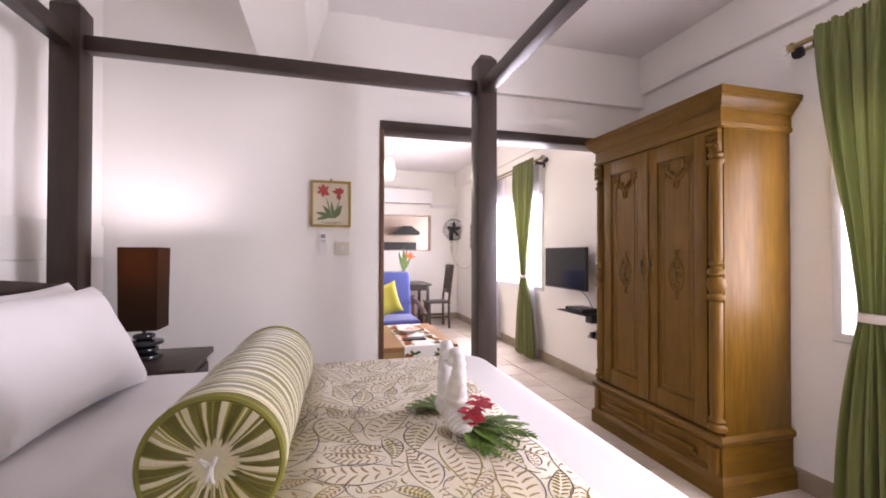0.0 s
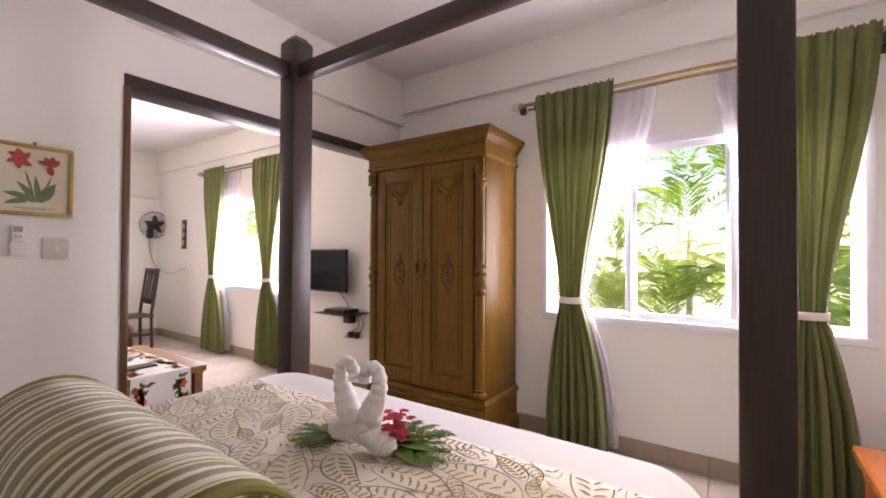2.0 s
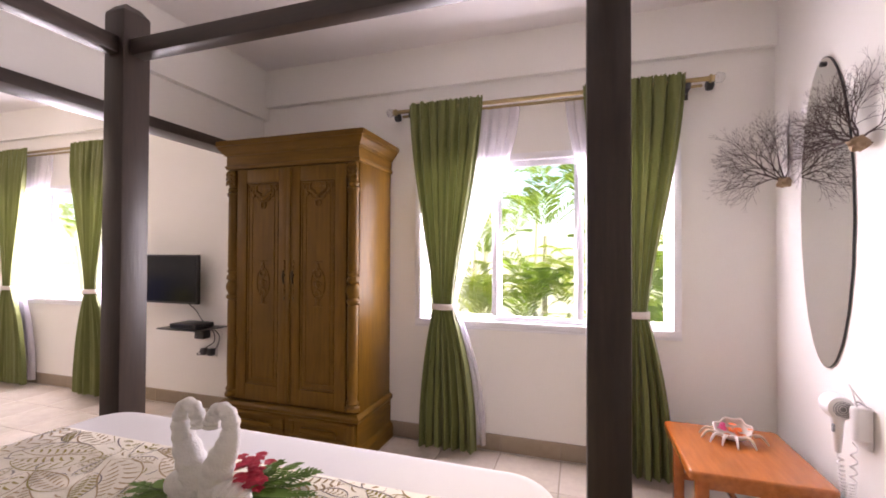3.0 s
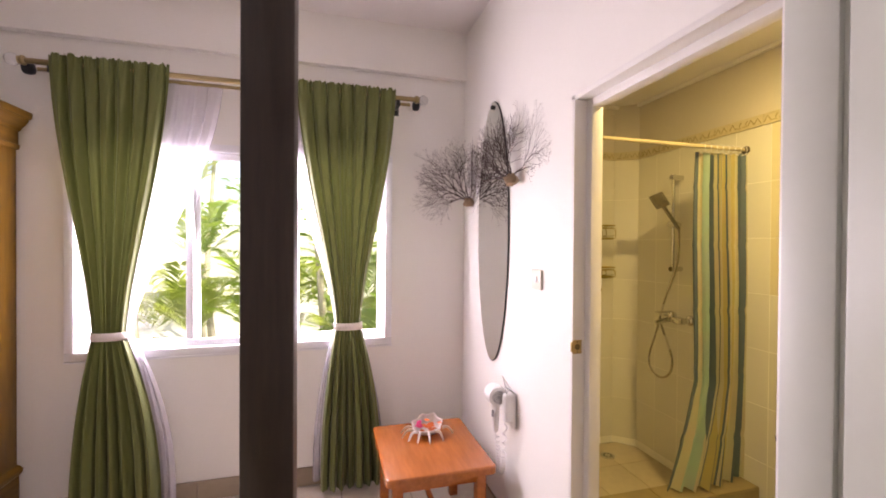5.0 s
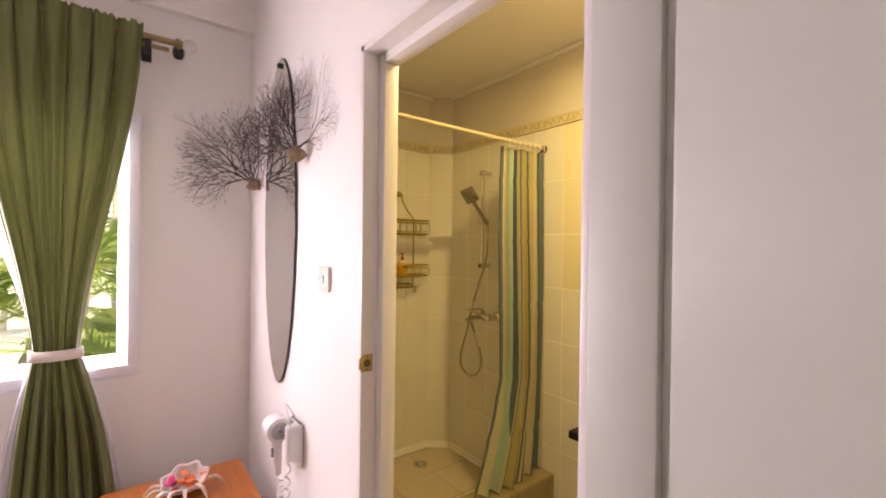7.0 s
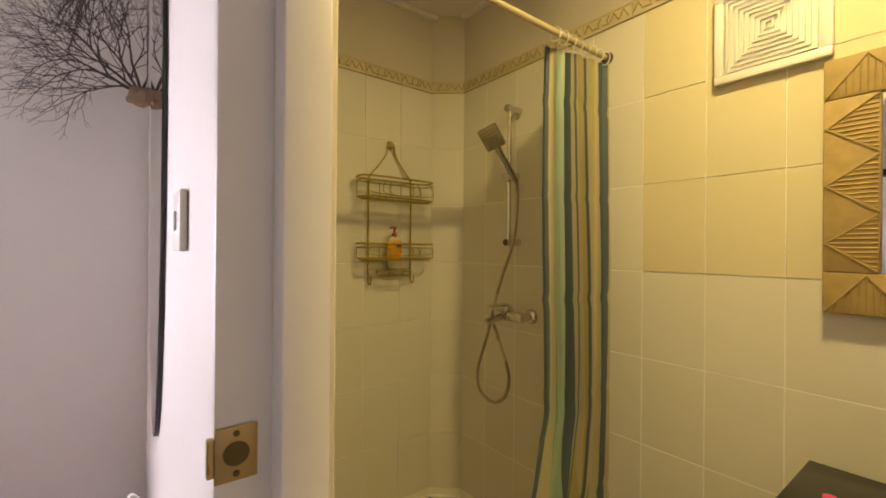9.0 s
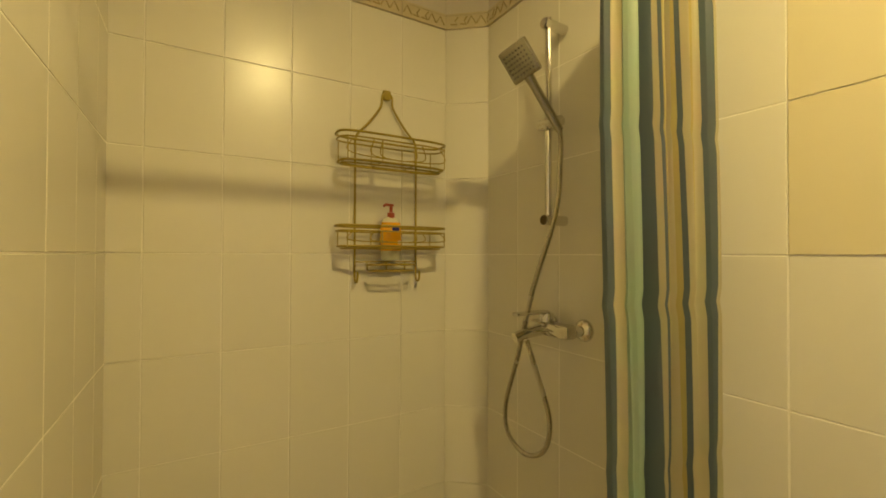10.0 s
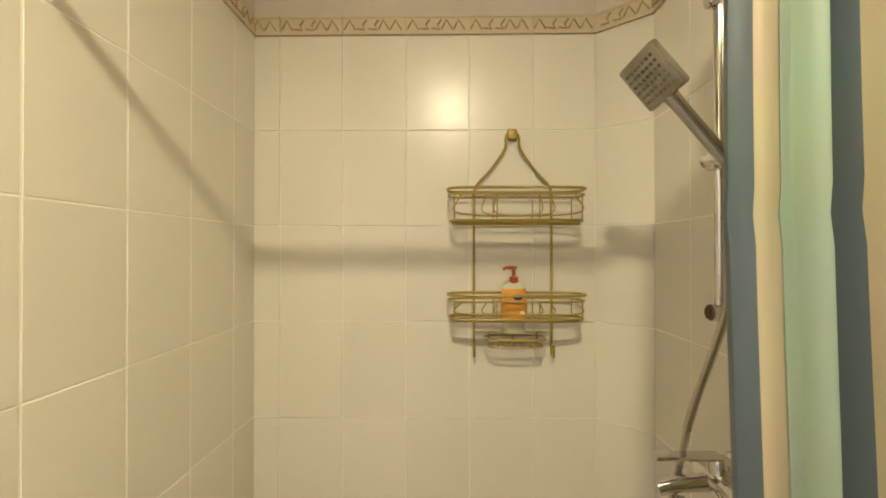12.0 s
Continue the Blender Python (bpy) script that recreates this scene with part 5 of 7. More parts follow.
for r in (0.012, 0.02, 0.028):
    part("grille_ring", tube(bmesh.new(), [(2.0085, SY + 0.075 + r * math.cos(a), 0.738 + r * math.sin(a)) for a in [2 * math.pi * k / 24 for k in range(24)]], 0.0016, 5, True), M_WPLASTIC, body)
bm = bmesh.new()
tube(bm, curve_pts([(2.045, SY + 0.078, 0.715), (2.05, SY + 0.075, 0.65), (2.075, SY + 0.062, 0.545)], 10), [0.026, 0.025, 0.024, 0.022, 0.021, 0.020, 0.019, 0.018, 0.016, 0.014, 0.012][:11], 14)
grip = part("grip", bm, M_WPLASTIC, hd)
part("switch", boxes((2.022, SY + 0.094, 0.640, 2.034, SY + 0.103, 0.672), bev=0.002), M_GRILLE, grip)
bm = bmesh.new()
pts = []
for i in range(420):
    q = i / 419
    a = q * 2 * math.pi * 34
    u = math.sin(q * math.pi)
    pts.append(Vector((2.075 - 0.095 * q + 0.010 * math.cos(a), SY + 0.055 + 0.010 * math.sin(a), 0.540 - 0.185 * u ** 0.7 + (0.08 * (q - 0.9) * 10 if q > 0.9 else 0))))
tube(bm, pts, 0.0036, 5)
part("coiled_cord", bm, M_WPLASTIC, hd)
part("wire_hook", tube(bmesh.new(), curve_pts([(2.0, SY + 0.01, 0.765), (2.02, SY + 0.05, 0.835), (1.98, SY + 0.06, 0.825), (1.96, SY + 0.03, 0.665)], 16), 0.003, 6), M_WPLASTIC, hd)

# bathroom door: lining, stop, strike plate, open leaf
df = thing("bathroom_door_frame", (1.12, SY, 0), "white painted door lining with a rebate", "door frame", kind="structure")
yi = SY - 0.095
for x0, x1, s in ((DE, DE + 0.02, 1), (DW - 0.02, DW, -1)):
    part("jamb", boxes((x0, yi, 0, x1, SY + 0.004, DH + 0.02), bev=0.002), M_WHITEPAINT, df)
part("stop", boxes((DE - 0.034, yi, 0, DE, SY - 0.047, DH), bev=0.003), M_WHITEPAINT, df)
part("stop", boxes((DW, yi, 0, DW + 0.012, SY - 0.047, DH), bev=0.003), M_WHITEPAINT, df)
part("head", boxes((DW - 0.02, yi, DH, DE + 0.02, SY + 0.004, DH + 0.022), bev=0.002), M_WHITEPAINT, df)
part("head_stop", boxes((DW + 0.012, yi, DH - 0.03, DE - 0.034, SY - 0.047, DH), bev=0.003), M_WHITEPAINT, df)
part("casing", boxes((DW - 0.10, SY + 0.001, 0, DW - 0.021, SY + 0.006, DH + 0.10), bev=0.002), M_WHITEPAINT, df)
sp = part("strike_plate", boxes((DE - 0.003, SY - 0.034, 1.080, DE - 0.0005, SY + 0.004, 1.132), (DE - 0.004, SY + 0.004, 1.088, DE + 0.004, SY + 0.010, 1.124), bev=0.0011), M_BRASS2, df, "worn brass strike plate")
# Solid disc on the plate; its dark colour stands for shade in the opening.
part("latch_hole", lathe(bmesh.new(), [(0.0115, -0.0006), (0.0115, 0.0004)], (DE - 0.0033, SY - 0.015, 1.106), "x", 20), M_BRASS, sp, "round dark disc for the shade inside the latch opening")
for z in (1.087, 1.125):
    part("screw", lathe(bmesh.new(), [(0.0028, -0.0012), (0.0032, 0.0)], (DE - 0.003, SY - 0.015, z), "x", 8), M_BRASS, sp)
leaf = thing("door_1", (0.646, -0.25, 0), "white painted panelled bathroom door standing wide open", "door", kind="structure")
LX0, LX1, LY0, LY1, st = -0.114, 0.646, -0.272, -0.232, 0.084
rails = ((0.01, 0.21), (0.93, 1.05), (DH - 0.12, DH - 0.01))
for x0, x1 in ((LX0, LX0 + st), (LX1 - st, LX1)):
    part("stile", boxes((x0, LY0, 0.01, x1, LY1, DH - 0.01), bev=0.005), M_DOOR, leaf)
for z0, z1 in rails:
    part("rail", boxes((LX0 + st, LY0, z0, LX1 - st, LY1 - 0.001, z1), bev=0.003), M_DOOR, leaf)
for (_, z0), (z1, _) in zip(rails, rails[1:]):
    pn = part("panel", boxes((LX0 + st - 0.004, LY0 + 0.012, z0 - 0.004, LX1 - st + 0.004, LY1 - 0.011, z1 + 0.004)), M_DOOR, leaf)
    part("raised_field", boxes((LX0 + st + 0.009, LY1 - 0.012, z0 + 0.009, LX1 - st - 0.009, LY1 - 0.003, z1 - 0.009), bev=0.006), M_DOOR, pn)
for z in (0.25, 1.75):
    part("hinge", tube(bmesh.new(), [(LX1 + 0.008, LY0 - 0.01, z), (LX1 + 0.008, LY0 - 0.01, z + 0.09)], 0.007, 10), M_BRASS2, leaf, "worn brass hinge")

# ---- bathroom ----
TP, TW = 0.3068, 0.2033
TH, JO = 0.0026, 0.0034
ROW0 = 1.842 - 6 * TP
TOPZ = 1.842 + TP
tile_shapes = {}


def wall_tiles(parent, origin, along, inward, a0, a1, joint_at, z_lo, newer=None):
    """Upright tiles on a wall: from a0 to a1 along it, joints in step with joint_at."""
    along, inward = Vector(along), Vector(inward)
    k = math.floor((a0 - joint_at) / TW)
    rot = Matrix((along, Vector((0, 0, 1)), inward)).transposed().to_4x4()
    while joint_at + k * TW < a1 - 0.012:
        lo, hi = max(a0, joint_at + k * TW), min(a1, joint_at + (k + 1) * TW)
        k += 1
        if hi - lo < 0.015:
            continue
        for r in range(8):
            z0, z1 = max(z_lo, ROW0 + r * TP), min(TOPZ, ROW0 + (r + 1) * TP)
            if z1 - z0 < 0.03:
                continue
            glaze = M_TILE2 if newer and hi < newer[0] + 0.01 and z0 > newer[1] else M_TILE
            key = (round(hi - lo, 3), round(z1 - z0, 3), glaze.name)
            if key not in tile_shapes:
                tile_shapes[key] = shared_tile("wall_tile", key[0] - JO, key[1] - JO, TH, 0.0009, glaze)
            p = Vector(origin) + along * (lo + JO / 2) + inward * (TH + 0.001 + random.uniform(0, 0.0006) + (0.002 if glaze is M_TILE2 else 0))
            lay("tile", tile_shapes[key], Matrix.Translation((p.x, p.y, z0 + JO / 2)) @ rot, parent)


# grout beds behind the tiles
def bed_of(name, bm, label):
    return setting(name, bm, M_TGROUT, label, "tiling")


g1 = bed_of("tiling_shower_back", boxes((BX - 0.002, -1.64, -0.05, BX + 0.001, BN, TOPZ)), "cream glazed wall tiles on the shower back wall")
g2 = bed_of("tiling_shower_side", boxes((1.621, BN - 0.002, -0.05, BX - 0.002, BN + 0.001, TOPZ)), "cream glazed wall tiles on the shower side wall")
g3 = bed_of("tiling_bath_long", boxes((0.0, BY - 0.001, -0.05, 2.80, BY + 0.002, TOPZ)), "cream glazed wall tiles on the long bathroom wall")
cv = Vector((2.80 - BX, BY + 1.64, 0))
cl, cd = cv.length, cv.normalized()
cn = Vector((-cd.y, cd.x, 0))
if cn.x > 0:
    cn = -cn
bm = prism(bmesh.new(), [(BX - 0.0015, -1.64), (BX + 0.002, -1.64), (2.80, BY - 0.002), (2.80, BY + 0.0015)], -0.05, TOPZ, "z")
g4 = bed_of("tiling_corner", bm, "cream glazed wall tiles on the boxed-in corner")

# relief border
M_BORDER = material("border_tile", (0.62, 0.54, 0.36), 0.3, vary=0.08, grain=30, bump=0.1, piece=0.03)
M_BREL = material("border_relief", (0.40, 0.32, 0.15), 0.4, vary=0.2, grain=30, bump=0.2)


def border_mesh(w):
    bm = bmesh.new()
    box(bm, 0, 0, -0.001, w, 0.060, 0.007)
    for e0, e1 in ((0.0, 0.007), (0.053, 0.060)):
        box(bm, 0, e0, 0.007, w, e1, 0.010)
    me = bpy.data.meshes.new("border_tile")
    bm.to_mesh(me)
    bm.free()
    me.materials.append(M_BORDER)
    bm = bmesh.new()
    r = random.Random(3)
    x = 0.012
    while x < w - 0.025:
        q = r.choice((0, 1, 2))
        if q == 0:
            pts = [(x, 0.014), (x + 0.02, 0.046), (x + 0.036, 0.016)]
            tube(bm, [(a, b, 0.008) for a, b in pts], 0.003, 5)
        elif q == 1:
            pts = [(x, 0.028), (x + 0.014, 0.045), (x + 0.030, 0.030), (x + 0.015, 0.013)]
            tube(bm, [(a, b, 0.008) for a, b in pts], 0.003, 5, True)
            tube(bm, [(x + 0.009, 0.029, 0.008), (x + 0.015, 0.036, 0.008), (x + 0.021, 0.029, 0.008)], 0.0025, 5)
        else:
            tube(bm, [(x, 0.046, 0.008), (x + 0.012, 0.03, 0.008), (x + 0.004, 0.015, 0.008), (x + 0.03, 0.018, 0.008)], 0.003, 5)
        x += 0.034 + r.random() * 0.008
    me2 = bpy.data.meshes.new("border_relief")
    bm.to_mesh(me2)
    bm.free()
    me2.materials.append(M_BREL)
    return me, me2


BM = border_mesh(0.2)
BMc = border_mesh(cl - 0.002)


def border(parent, origin, along, inward, a0, a1, meshes, step=TW):
    along, inward = Vector(along), Vector(inward)
    rot = Matrix((along, Vector((0, 0, 1)), inward)).transposed().to_4x4()
    a = a0
    while a < a1 - 0.05:
        p = Vector(origin) + along * a + inward * 0.001
        o = lay("border_tile", meshes[0], Matrix.Translation((p.x, p.y, TOPZ + 0.002)) @ rot, parent)
        lay("relief", meshes[1], Matrix.Identity(4), o)
        a += step


border(g1, (BX, 0, 0), (0, 1, 0), (-1, 0, 0), -1.64, BN, BM, (1.64 + BN) / 5.42)
border(g2, (0, BN, 0), (-1, 0, 0), (0, -1, 0), -BX, -1.63, BM)
border(g3, (0, BY, 0), (1, 0, 0), (0, 1, 0), 0.02, 2.79, BM)
border(g4, (2.80, BY, 0), tuple(-cd), tuple(cn), 0.0, cl, BMc, 1.0)

# ceiling edge moulding
bm = bmesh.new()
for (xa, ya, xb, yb) in ((0.0, BY, 2.80, BY + 0.03), (1.62, BN - 0.03, BX, BN), (BX - 0.03, -1.66, BX, BN - 0.03)):
    box(bm, xa, ya, BZ - 0.025, xb, yb, BZ, bev=0.006)
setting("trim_bath_ceiling", bm, M_CEIL, "cream moulding round the bathroom ceiling", "trim")

# shower floor, kerb and bath floor tiles
SF = -0.045
M_BFLOOR = material("bath_floor_tile", (0.52, 0.44, 0.32), 0.35, vary=0.1, grain=20, bump=0.06, stain=0.1, piece=0.05)
M_KERB = material("kerb_tile", (0.30, 0.23, 0.12), 0.3, vary=0.25, grain=12, bump=0.08, stain=0.2, piece=0.05)
shower_floor = setting("floor_shower", boxes((1.99, BY, -0.12, BX, BN, SF - 0.005)), M_GROUT, "beige tiled shower floor", "floor")
me_f = shared_tile("shower_floor_tile", 0.296, 0.296, 0.01, 0.002, M_BFLOOR)
for i in range(3):
    for j in range(4):
        lay("floor_tile", me_f, Matrix.Translation((1.995 + i * 0.3, BY + 0.012 + j * 0.3, SF)), shower_floor)
for i in range(7):
    for j in range(4):
        lay("floor_tile", me_f, Matrix.Translation((0.0 + i * 0.26, BY + 0.012 + j * 0.3, -0.005)) @ Matrix.Diagonal((0.86, 1, 1, 1)), bath_floor)
kerb = setting("shower_kerb", boxes((1.845, BY + 0.006, -0.05, 1.985, BN - 0.006, 0.165)), M_GROUT, "brown tiled kerb of the shower", "kerb")
me_k = shared_tile("kerb_top_tile", 0.15, 0.298, 0.008, 0.003, M_KERB)
me_k2 = shared_tile("kerb_face_tile", 0.21, 0.298, 0.006, 0.003, M_KERB)
for j in range(4):
    lay("kerb_tile", me_k, Matrix.Translation((1.84, BY + 0.012 + j * 0.3, 0.174)), kerb)
    lay("kerb_tile", me_k2, Matrix.Translation((1.839, BY + 0.012 + j * 0.3, -0.045)) @ Matrix(((0, 0, -1, 0), (0, 1, 0, 0), (1, 0, 0, 0), (0, 0, 0, 1))), kerb)
bm = bmesh.new()
tube(bm, [(1.99, BY + 0.008, SF + 0.002), (2.792, BY + 0.008, SF + 0.002), (BX - 0.008, -1.643, SF + 0.002), (BX - 0.008, BN - 0.006, SF + 0.002)], 0.007, 6)
setting("trim_sealant", bm, M_TGROUT, "white sealant bead round the shower floor", "trim")
drain = thing("floor_drain", (2.72, -1.46, SF), "round steel floor drain in the shower", "drain")
part("rim", lathe(bmesh.new(), [(0.05, 0.0), (0.05, 0.004), (0.042, 0.005)], (2.72, -1.46, SF), "z", 24), M_CHROME, drain)
# Black discs laid on the drain, coloured as the shade in its openings.
bm = bmesh.new()
for k in range(8):
    a = 2 * math.pi * k / 8
    lathe(bm, [(0.007, 0.0052), (0.007, 0.0058)], (2.72 + 0.027 * math.cos(a), -1.46 + 0.027 * math.sin(a), SF), "z", 8)
part("hole", bm, M_BLACK, drain)

# shower rod and curtain
RX, RZ = 1.945, 2.035
rod = thing("shower_rod", (RX, -1.15, RZ), "cream metal shower curtain rod", "shower rod")
part("tube", tube(bmesh.new(), [(RX, BY + 0.012, RZ), (RX, BN - 0.012, RZ)], 0.0105, 14), material("cream_rod", (0.50, 0.42, 0.27), 0.3, vary=0.05, bump=0), rod)
for y, s in ((BY + 0.005, 1), (BN - 0.005, -1)):
    part("end_cap", lathe(bmesh.new(), [(0.022, 0), (0.022, 0.012 * s), (0.015, 0.022 * s)], (RX, y, RZ), "y", 16), material("dark_cap", (0.12, 0.09, 0.06), 0.4, bump=0), rod)


def stripes(name, bands):
    m = bpy.data.materials.new(name)
    m.use_nodes = True
    N, L = m.node_tree.nodes, m.node_tree.links
    b, out = N["Principled BSDF"], N["Material Output"]
    uv, sp, cr = N.new("ShaderNodeUVMap"), N.new("ShaderNodeSeparateXYZ"), N.new("ShaderNodeValToRGB")
    uv.uv_map = "cloth"
    L.new(uv.outputs[0], sp.inputs[0])
    L.new(sp.outputs["X"], cr.inputs[0])
    cr.color_ramp.interpolation = "CONSTANT"
    e = cr.color_ramp.elements
    e[0].position, e[0].color = 0.0, (*bands[0][1], 1)
    e[1].position, e[1].color = bands[1][0], (*bands[1][1], 1)
    for p, c in bands[2:]:
        q = e.new(p)
        q.color = (*c, 1)
    nz, mul = N.new("ShaderNodeTexNoise"), N.new("ShaderNodeMix")
    tc = N.new("ShaderNodeTexCoord")
    L.new(tc.outputs["Object"], nz.inputs["Vector"])
    nz.inputs["Scale"].default_value, nz.inputs["Detail"].default_value = 7, 5
    mul.data_type, mul.blend_type = "RGBA", "MULTIPLY"
    mul.inputs["Factor"].default_value = 0.25
    L.new(cr.outputs[0], mul.inputs["A"])
    L.new(nz.outputs["Color"], mul.inputs["B"])
    L.new(mul.outputs["Result"], b.inputs["Base Color"])
    b.inputs["Roughness"].default_value = 0.4
    bp = N.new("ShaderNodeBump")
    bp.inputs["Strength"].default_value, bp.inputs["Distance"].default_value = 0.3, 0.01
    L.new(nz.outputs["Fac"], bp.inputs["Height"])
    L.new(bp.outputs[0], b.inputs["Normal"])
    tr, mx = N.new("ShaderNodeBsdfTranslucent"), N.new("ShaderNodeMixShader")
    L.new(mul.outputs["Result"], tr.inputs["Color"])
    mx.inputs["Fac"].default_value = 0.3
    L.new(b.outputs[0], mx.inputs[1])
    L.new(tr.outputs[0], mx.inputs[2])
    L.new(mx.outputs[0], out.inputs["Surface"])
    return m


SLATE, CREAM, MINT, YEL = (0.13, 0.17, 0.20), (0.62, 0.56, 0.36), (0.42, 0.55, 0.42), (0.56, 0.47, 0.20)
seq, pos = [], 0.0
for w, c in ((0.050, SLATE), (0.028, CREAM), (0.125, MINT), (0.010, CREAM), (0.042, SLATE), (0.065, CREAM), (0.007, SLATE), (0.03, YEL), (0.007, SLATE), (0.03, CREAM), (0.009, SLATE), (0.03, MINT), (0.007, SLATE), (0.035, YEL), (0.007, SLATE), (0.035, CREAM), (0.009, SLATE), (0.03, YEL), (0.007, SLATE), (0.045, CREAM), (0.009, SLATE), (0.028, YEL), (0.03, CREAM), (0.17, SLATE), (0.028, CREAM)):
    seq.append((pos, c))
    pos += w
seq = [(p / pos, c) for p, c in seq]
curtain = thing("shower_curtain", (RX, -1.58, 0.0), "striped shower curtain in slate, cream and mint, drawn aside", "shower curtain")
bm = bmesh.new()
uvl = bm.loops.layers.uv.new("cloth")
nu, nv = 150, 60
grid = []
rr = random.Random(2)
for j in range(nv + 1):
    q = j / nv
    z = 2.005 + (0.19 - 2.005) * q
    lo = -1.466 + 1.05 * max(0, q - 0.70) ** 1.25 + 0.008 * math.sin(7 * q)
    hi = -1.765 + 0.055 * max(0, q - 0.4)
    row = []
    for i in range(nu + 1):
        u = i / nu
        a = 2 * math.pi * (6.0 * u + 0.35 * math.sin(4.0 * u)) - 0.6
        amp = (0.016 + 0.016 * q) * (0.55 + 0.75 * math.sin(math.pi * min(1.0, u * 1.15)))
        dx = amp * (math.sin(a + 0.5 * math.sin(3 * q)) + 0.3 * math.sin(2.7 * a + 2 * q)) - (0.10 * max(0, q - 0.75) * 4 * (1 - u) if q > 0.75 else 0) * 0.6
        crease = 0.006 * max(0, 1 - abs(((q * 5.2) % 1) - 0.5) * 18)
        row.append(bm.verts.new((RX + dx + crease - 0.02 * q + 0.05 * (1 - u) ** 2, lo + (hi - lo) * u + 0.010 * math.cos(a), z + 0.012 * math.sin(a) * (1 if j == 0 else 0))))
    grid.append(row)
for j in range(nv):
    for i in range(nu):
        f = bm.faces.new((grid[j][i], grid[j][i + 1], grid[j + 1][i + 1], grid[j + 1][i]))
        for lp, (a, b) in zip(f.loops, ((i, j), (i + 1, j), (i + 1, j + 1), (i, j + 1))):
            lp[uvl].uv = (min(0.999, a / nu), b / nv)
part("drape", bm, stripes("shower_stripes", seq), curtain)
for i in range(8):
    y = -1.455 - 0.042 * i
    part("ring", tube(bmesh.new(), [(RX + 0.021 * math.cos(a), y, RZ - 0.006 + 0.024 * math.sin(a)) for a in [2 * math.pi * k / 16 for k in range(16)]], 0.002, 5, True), M_WPLASTIC, curtain)

# shower set
ss = thing("shower_set", (2.39, BY, 1.33), "chrome shower set with riser rail, hand shower and hose", "shower")
SX, SYR = 2.39, -1.70
part("rail", tube(bmesh.new(), [(SX, SYR, 1.32), (SX, SYR, 1.965)], 0.0105, 16), M_CHROME, ss)
for z in (1.335, 1.945):
    bm = bmesh.new()
    tube(bm, [(SX, BY + 0.006, z), (SX, SYR - 0.02 + 0.04, z)], 0.0165, 16)
    part("rail_bracket", bm, M_CHROME, ss)
    part("bracket_cap", lathe(bmesh.new(), [(0.0155, 0.0), (0.013, 0.003)], (SX, SYR + 0.0205, z), "y", 16), M_BRASS if z < 1.5 else M_CHROME, ss)
bm = bmesh.new()
box(bm, SX - 0.016, SYR - 0.018, 1.612, SX + 0.016, SYR + 0.022, 1.648, bev=0.006)
tube(bm, [(SX + 0.03, SYR + 0.004, 1.636), (SX - 0.062, SYR + 0.012, 1.626)], 0.0165, 14)
part("slider", bm, M_CHROME, ss)
M_STEEL = material("dull_chrome", (0.40, 0.38, 0.33), 0.22, metal=1.0, vary=0.05, bump=0)
ha, hb_ = Vector((SX - 0.052, SYR + 0.004, 1.60)), Vector((SX - 0.038, SYR + 0.115, 1.745))
d = (hb_ - ha)
handset = part("hand_shower", tube(bmesh.new(), [ha, ha + d * 0.25, ha + d * 0.8, hb_], [0.011, 0.0135, 0.013, 0.0145], 14), M_STEEL, ss)
dn = d.normalized()
fn = Vector((-0.35, 0.62, -0.62))
fn = (fn - dn * fn.dot(dn)).normalized()
sd = dn.cross(fn)
hm = Matrix.Translation(hb_ + dn * 0.048 + fn * 0.004) @ Matrix((sd, fn, dn)).transposed().to_4x4()
bm = bmesh.new()
box(bm, -0.046, -0.012, -0.050, 0.046, 0.010, 0.050, bev=0.006)
bmesh.ops.transform(bm, matrix=hm, verts=bm.verts)
head = part("head", bm, M_STEEL, handset, "square chrome shower head")
bm = bmesh.new()
for i in range(7):
    for j in range(6):
        box(bm, -0.036 + i * 0.0108, 0.0102, -0.036 + j * 0.0128, -0.036 + i * 0.0108 + 0.0045, 0.0118, -0.036 + j * 0.0128 + 0.0055)
bmesh.ops.transform(bm, matrix=hm, verts=bm.verts)
part("nozzles", bm, material("grey_rubber", (0.16, 0.15, 0.13), 0.6, bump=0), head, "rows of grey rubber nozzles", smooth=False, kind="stuff")
M_HOSE = material("steel_hose", (0.55, 0.52, 0.46), 0.25, metal=1.0, vary=0.05, bump=0)
bm = bmesh.new()
hp = curve_pts([ha, (SX - 0.06, SYR + 0.01, 1.52), (SX - 0.05, SYR + 0.02, 1.35), (SX + 0.01, SYR + 0.055, 1.12), (SX + 0.075, SYR + 0.06, 0.90), (SX + 0.145, SYR + 0.05, 0.73), (SX + 0.135, SYR + 0.045, 0.635), (SX + 0.055, SYR + 0.04, 0.60), (SX - 0.03, SYR + 0.045, 0.65), (SX - 0.055, SYR + 0.05, 0.75), (SX - 0.01, SYR + 0.06, 0.88), (SX + 0.025, SYR + 0.065, 0.965)], 420)
tube(bm, hp, [0.0072 + 0.0010 * (i % 2) for i in range(len(hp))], 8)
part("hose", bm, M_HOSE, ss, "ribbed steel hose")
mx = thing("shower_mixer", (2.36, BY, 1.0), "chrome single-lever shower mixer", "tap")
for dx in (-0.07, 0.07):
    part("wall_flange", lathe(bmesh.new(), [(0.034, 0.004), (0.034, 0.010), (0.028, 0.018), (0.016, 0.024), (0.016, 0.055)], (2.38 + dx, BY, 1.0), "y", 24), M_CHROME, mx)
bm = bmesh.new()
box(bm, 2.295, BY + 0.045, 0.978, 2.465, BY + 0.095, 1.022, bev=0.014)
part("mixer_body", bm, M_CHROME, mx)
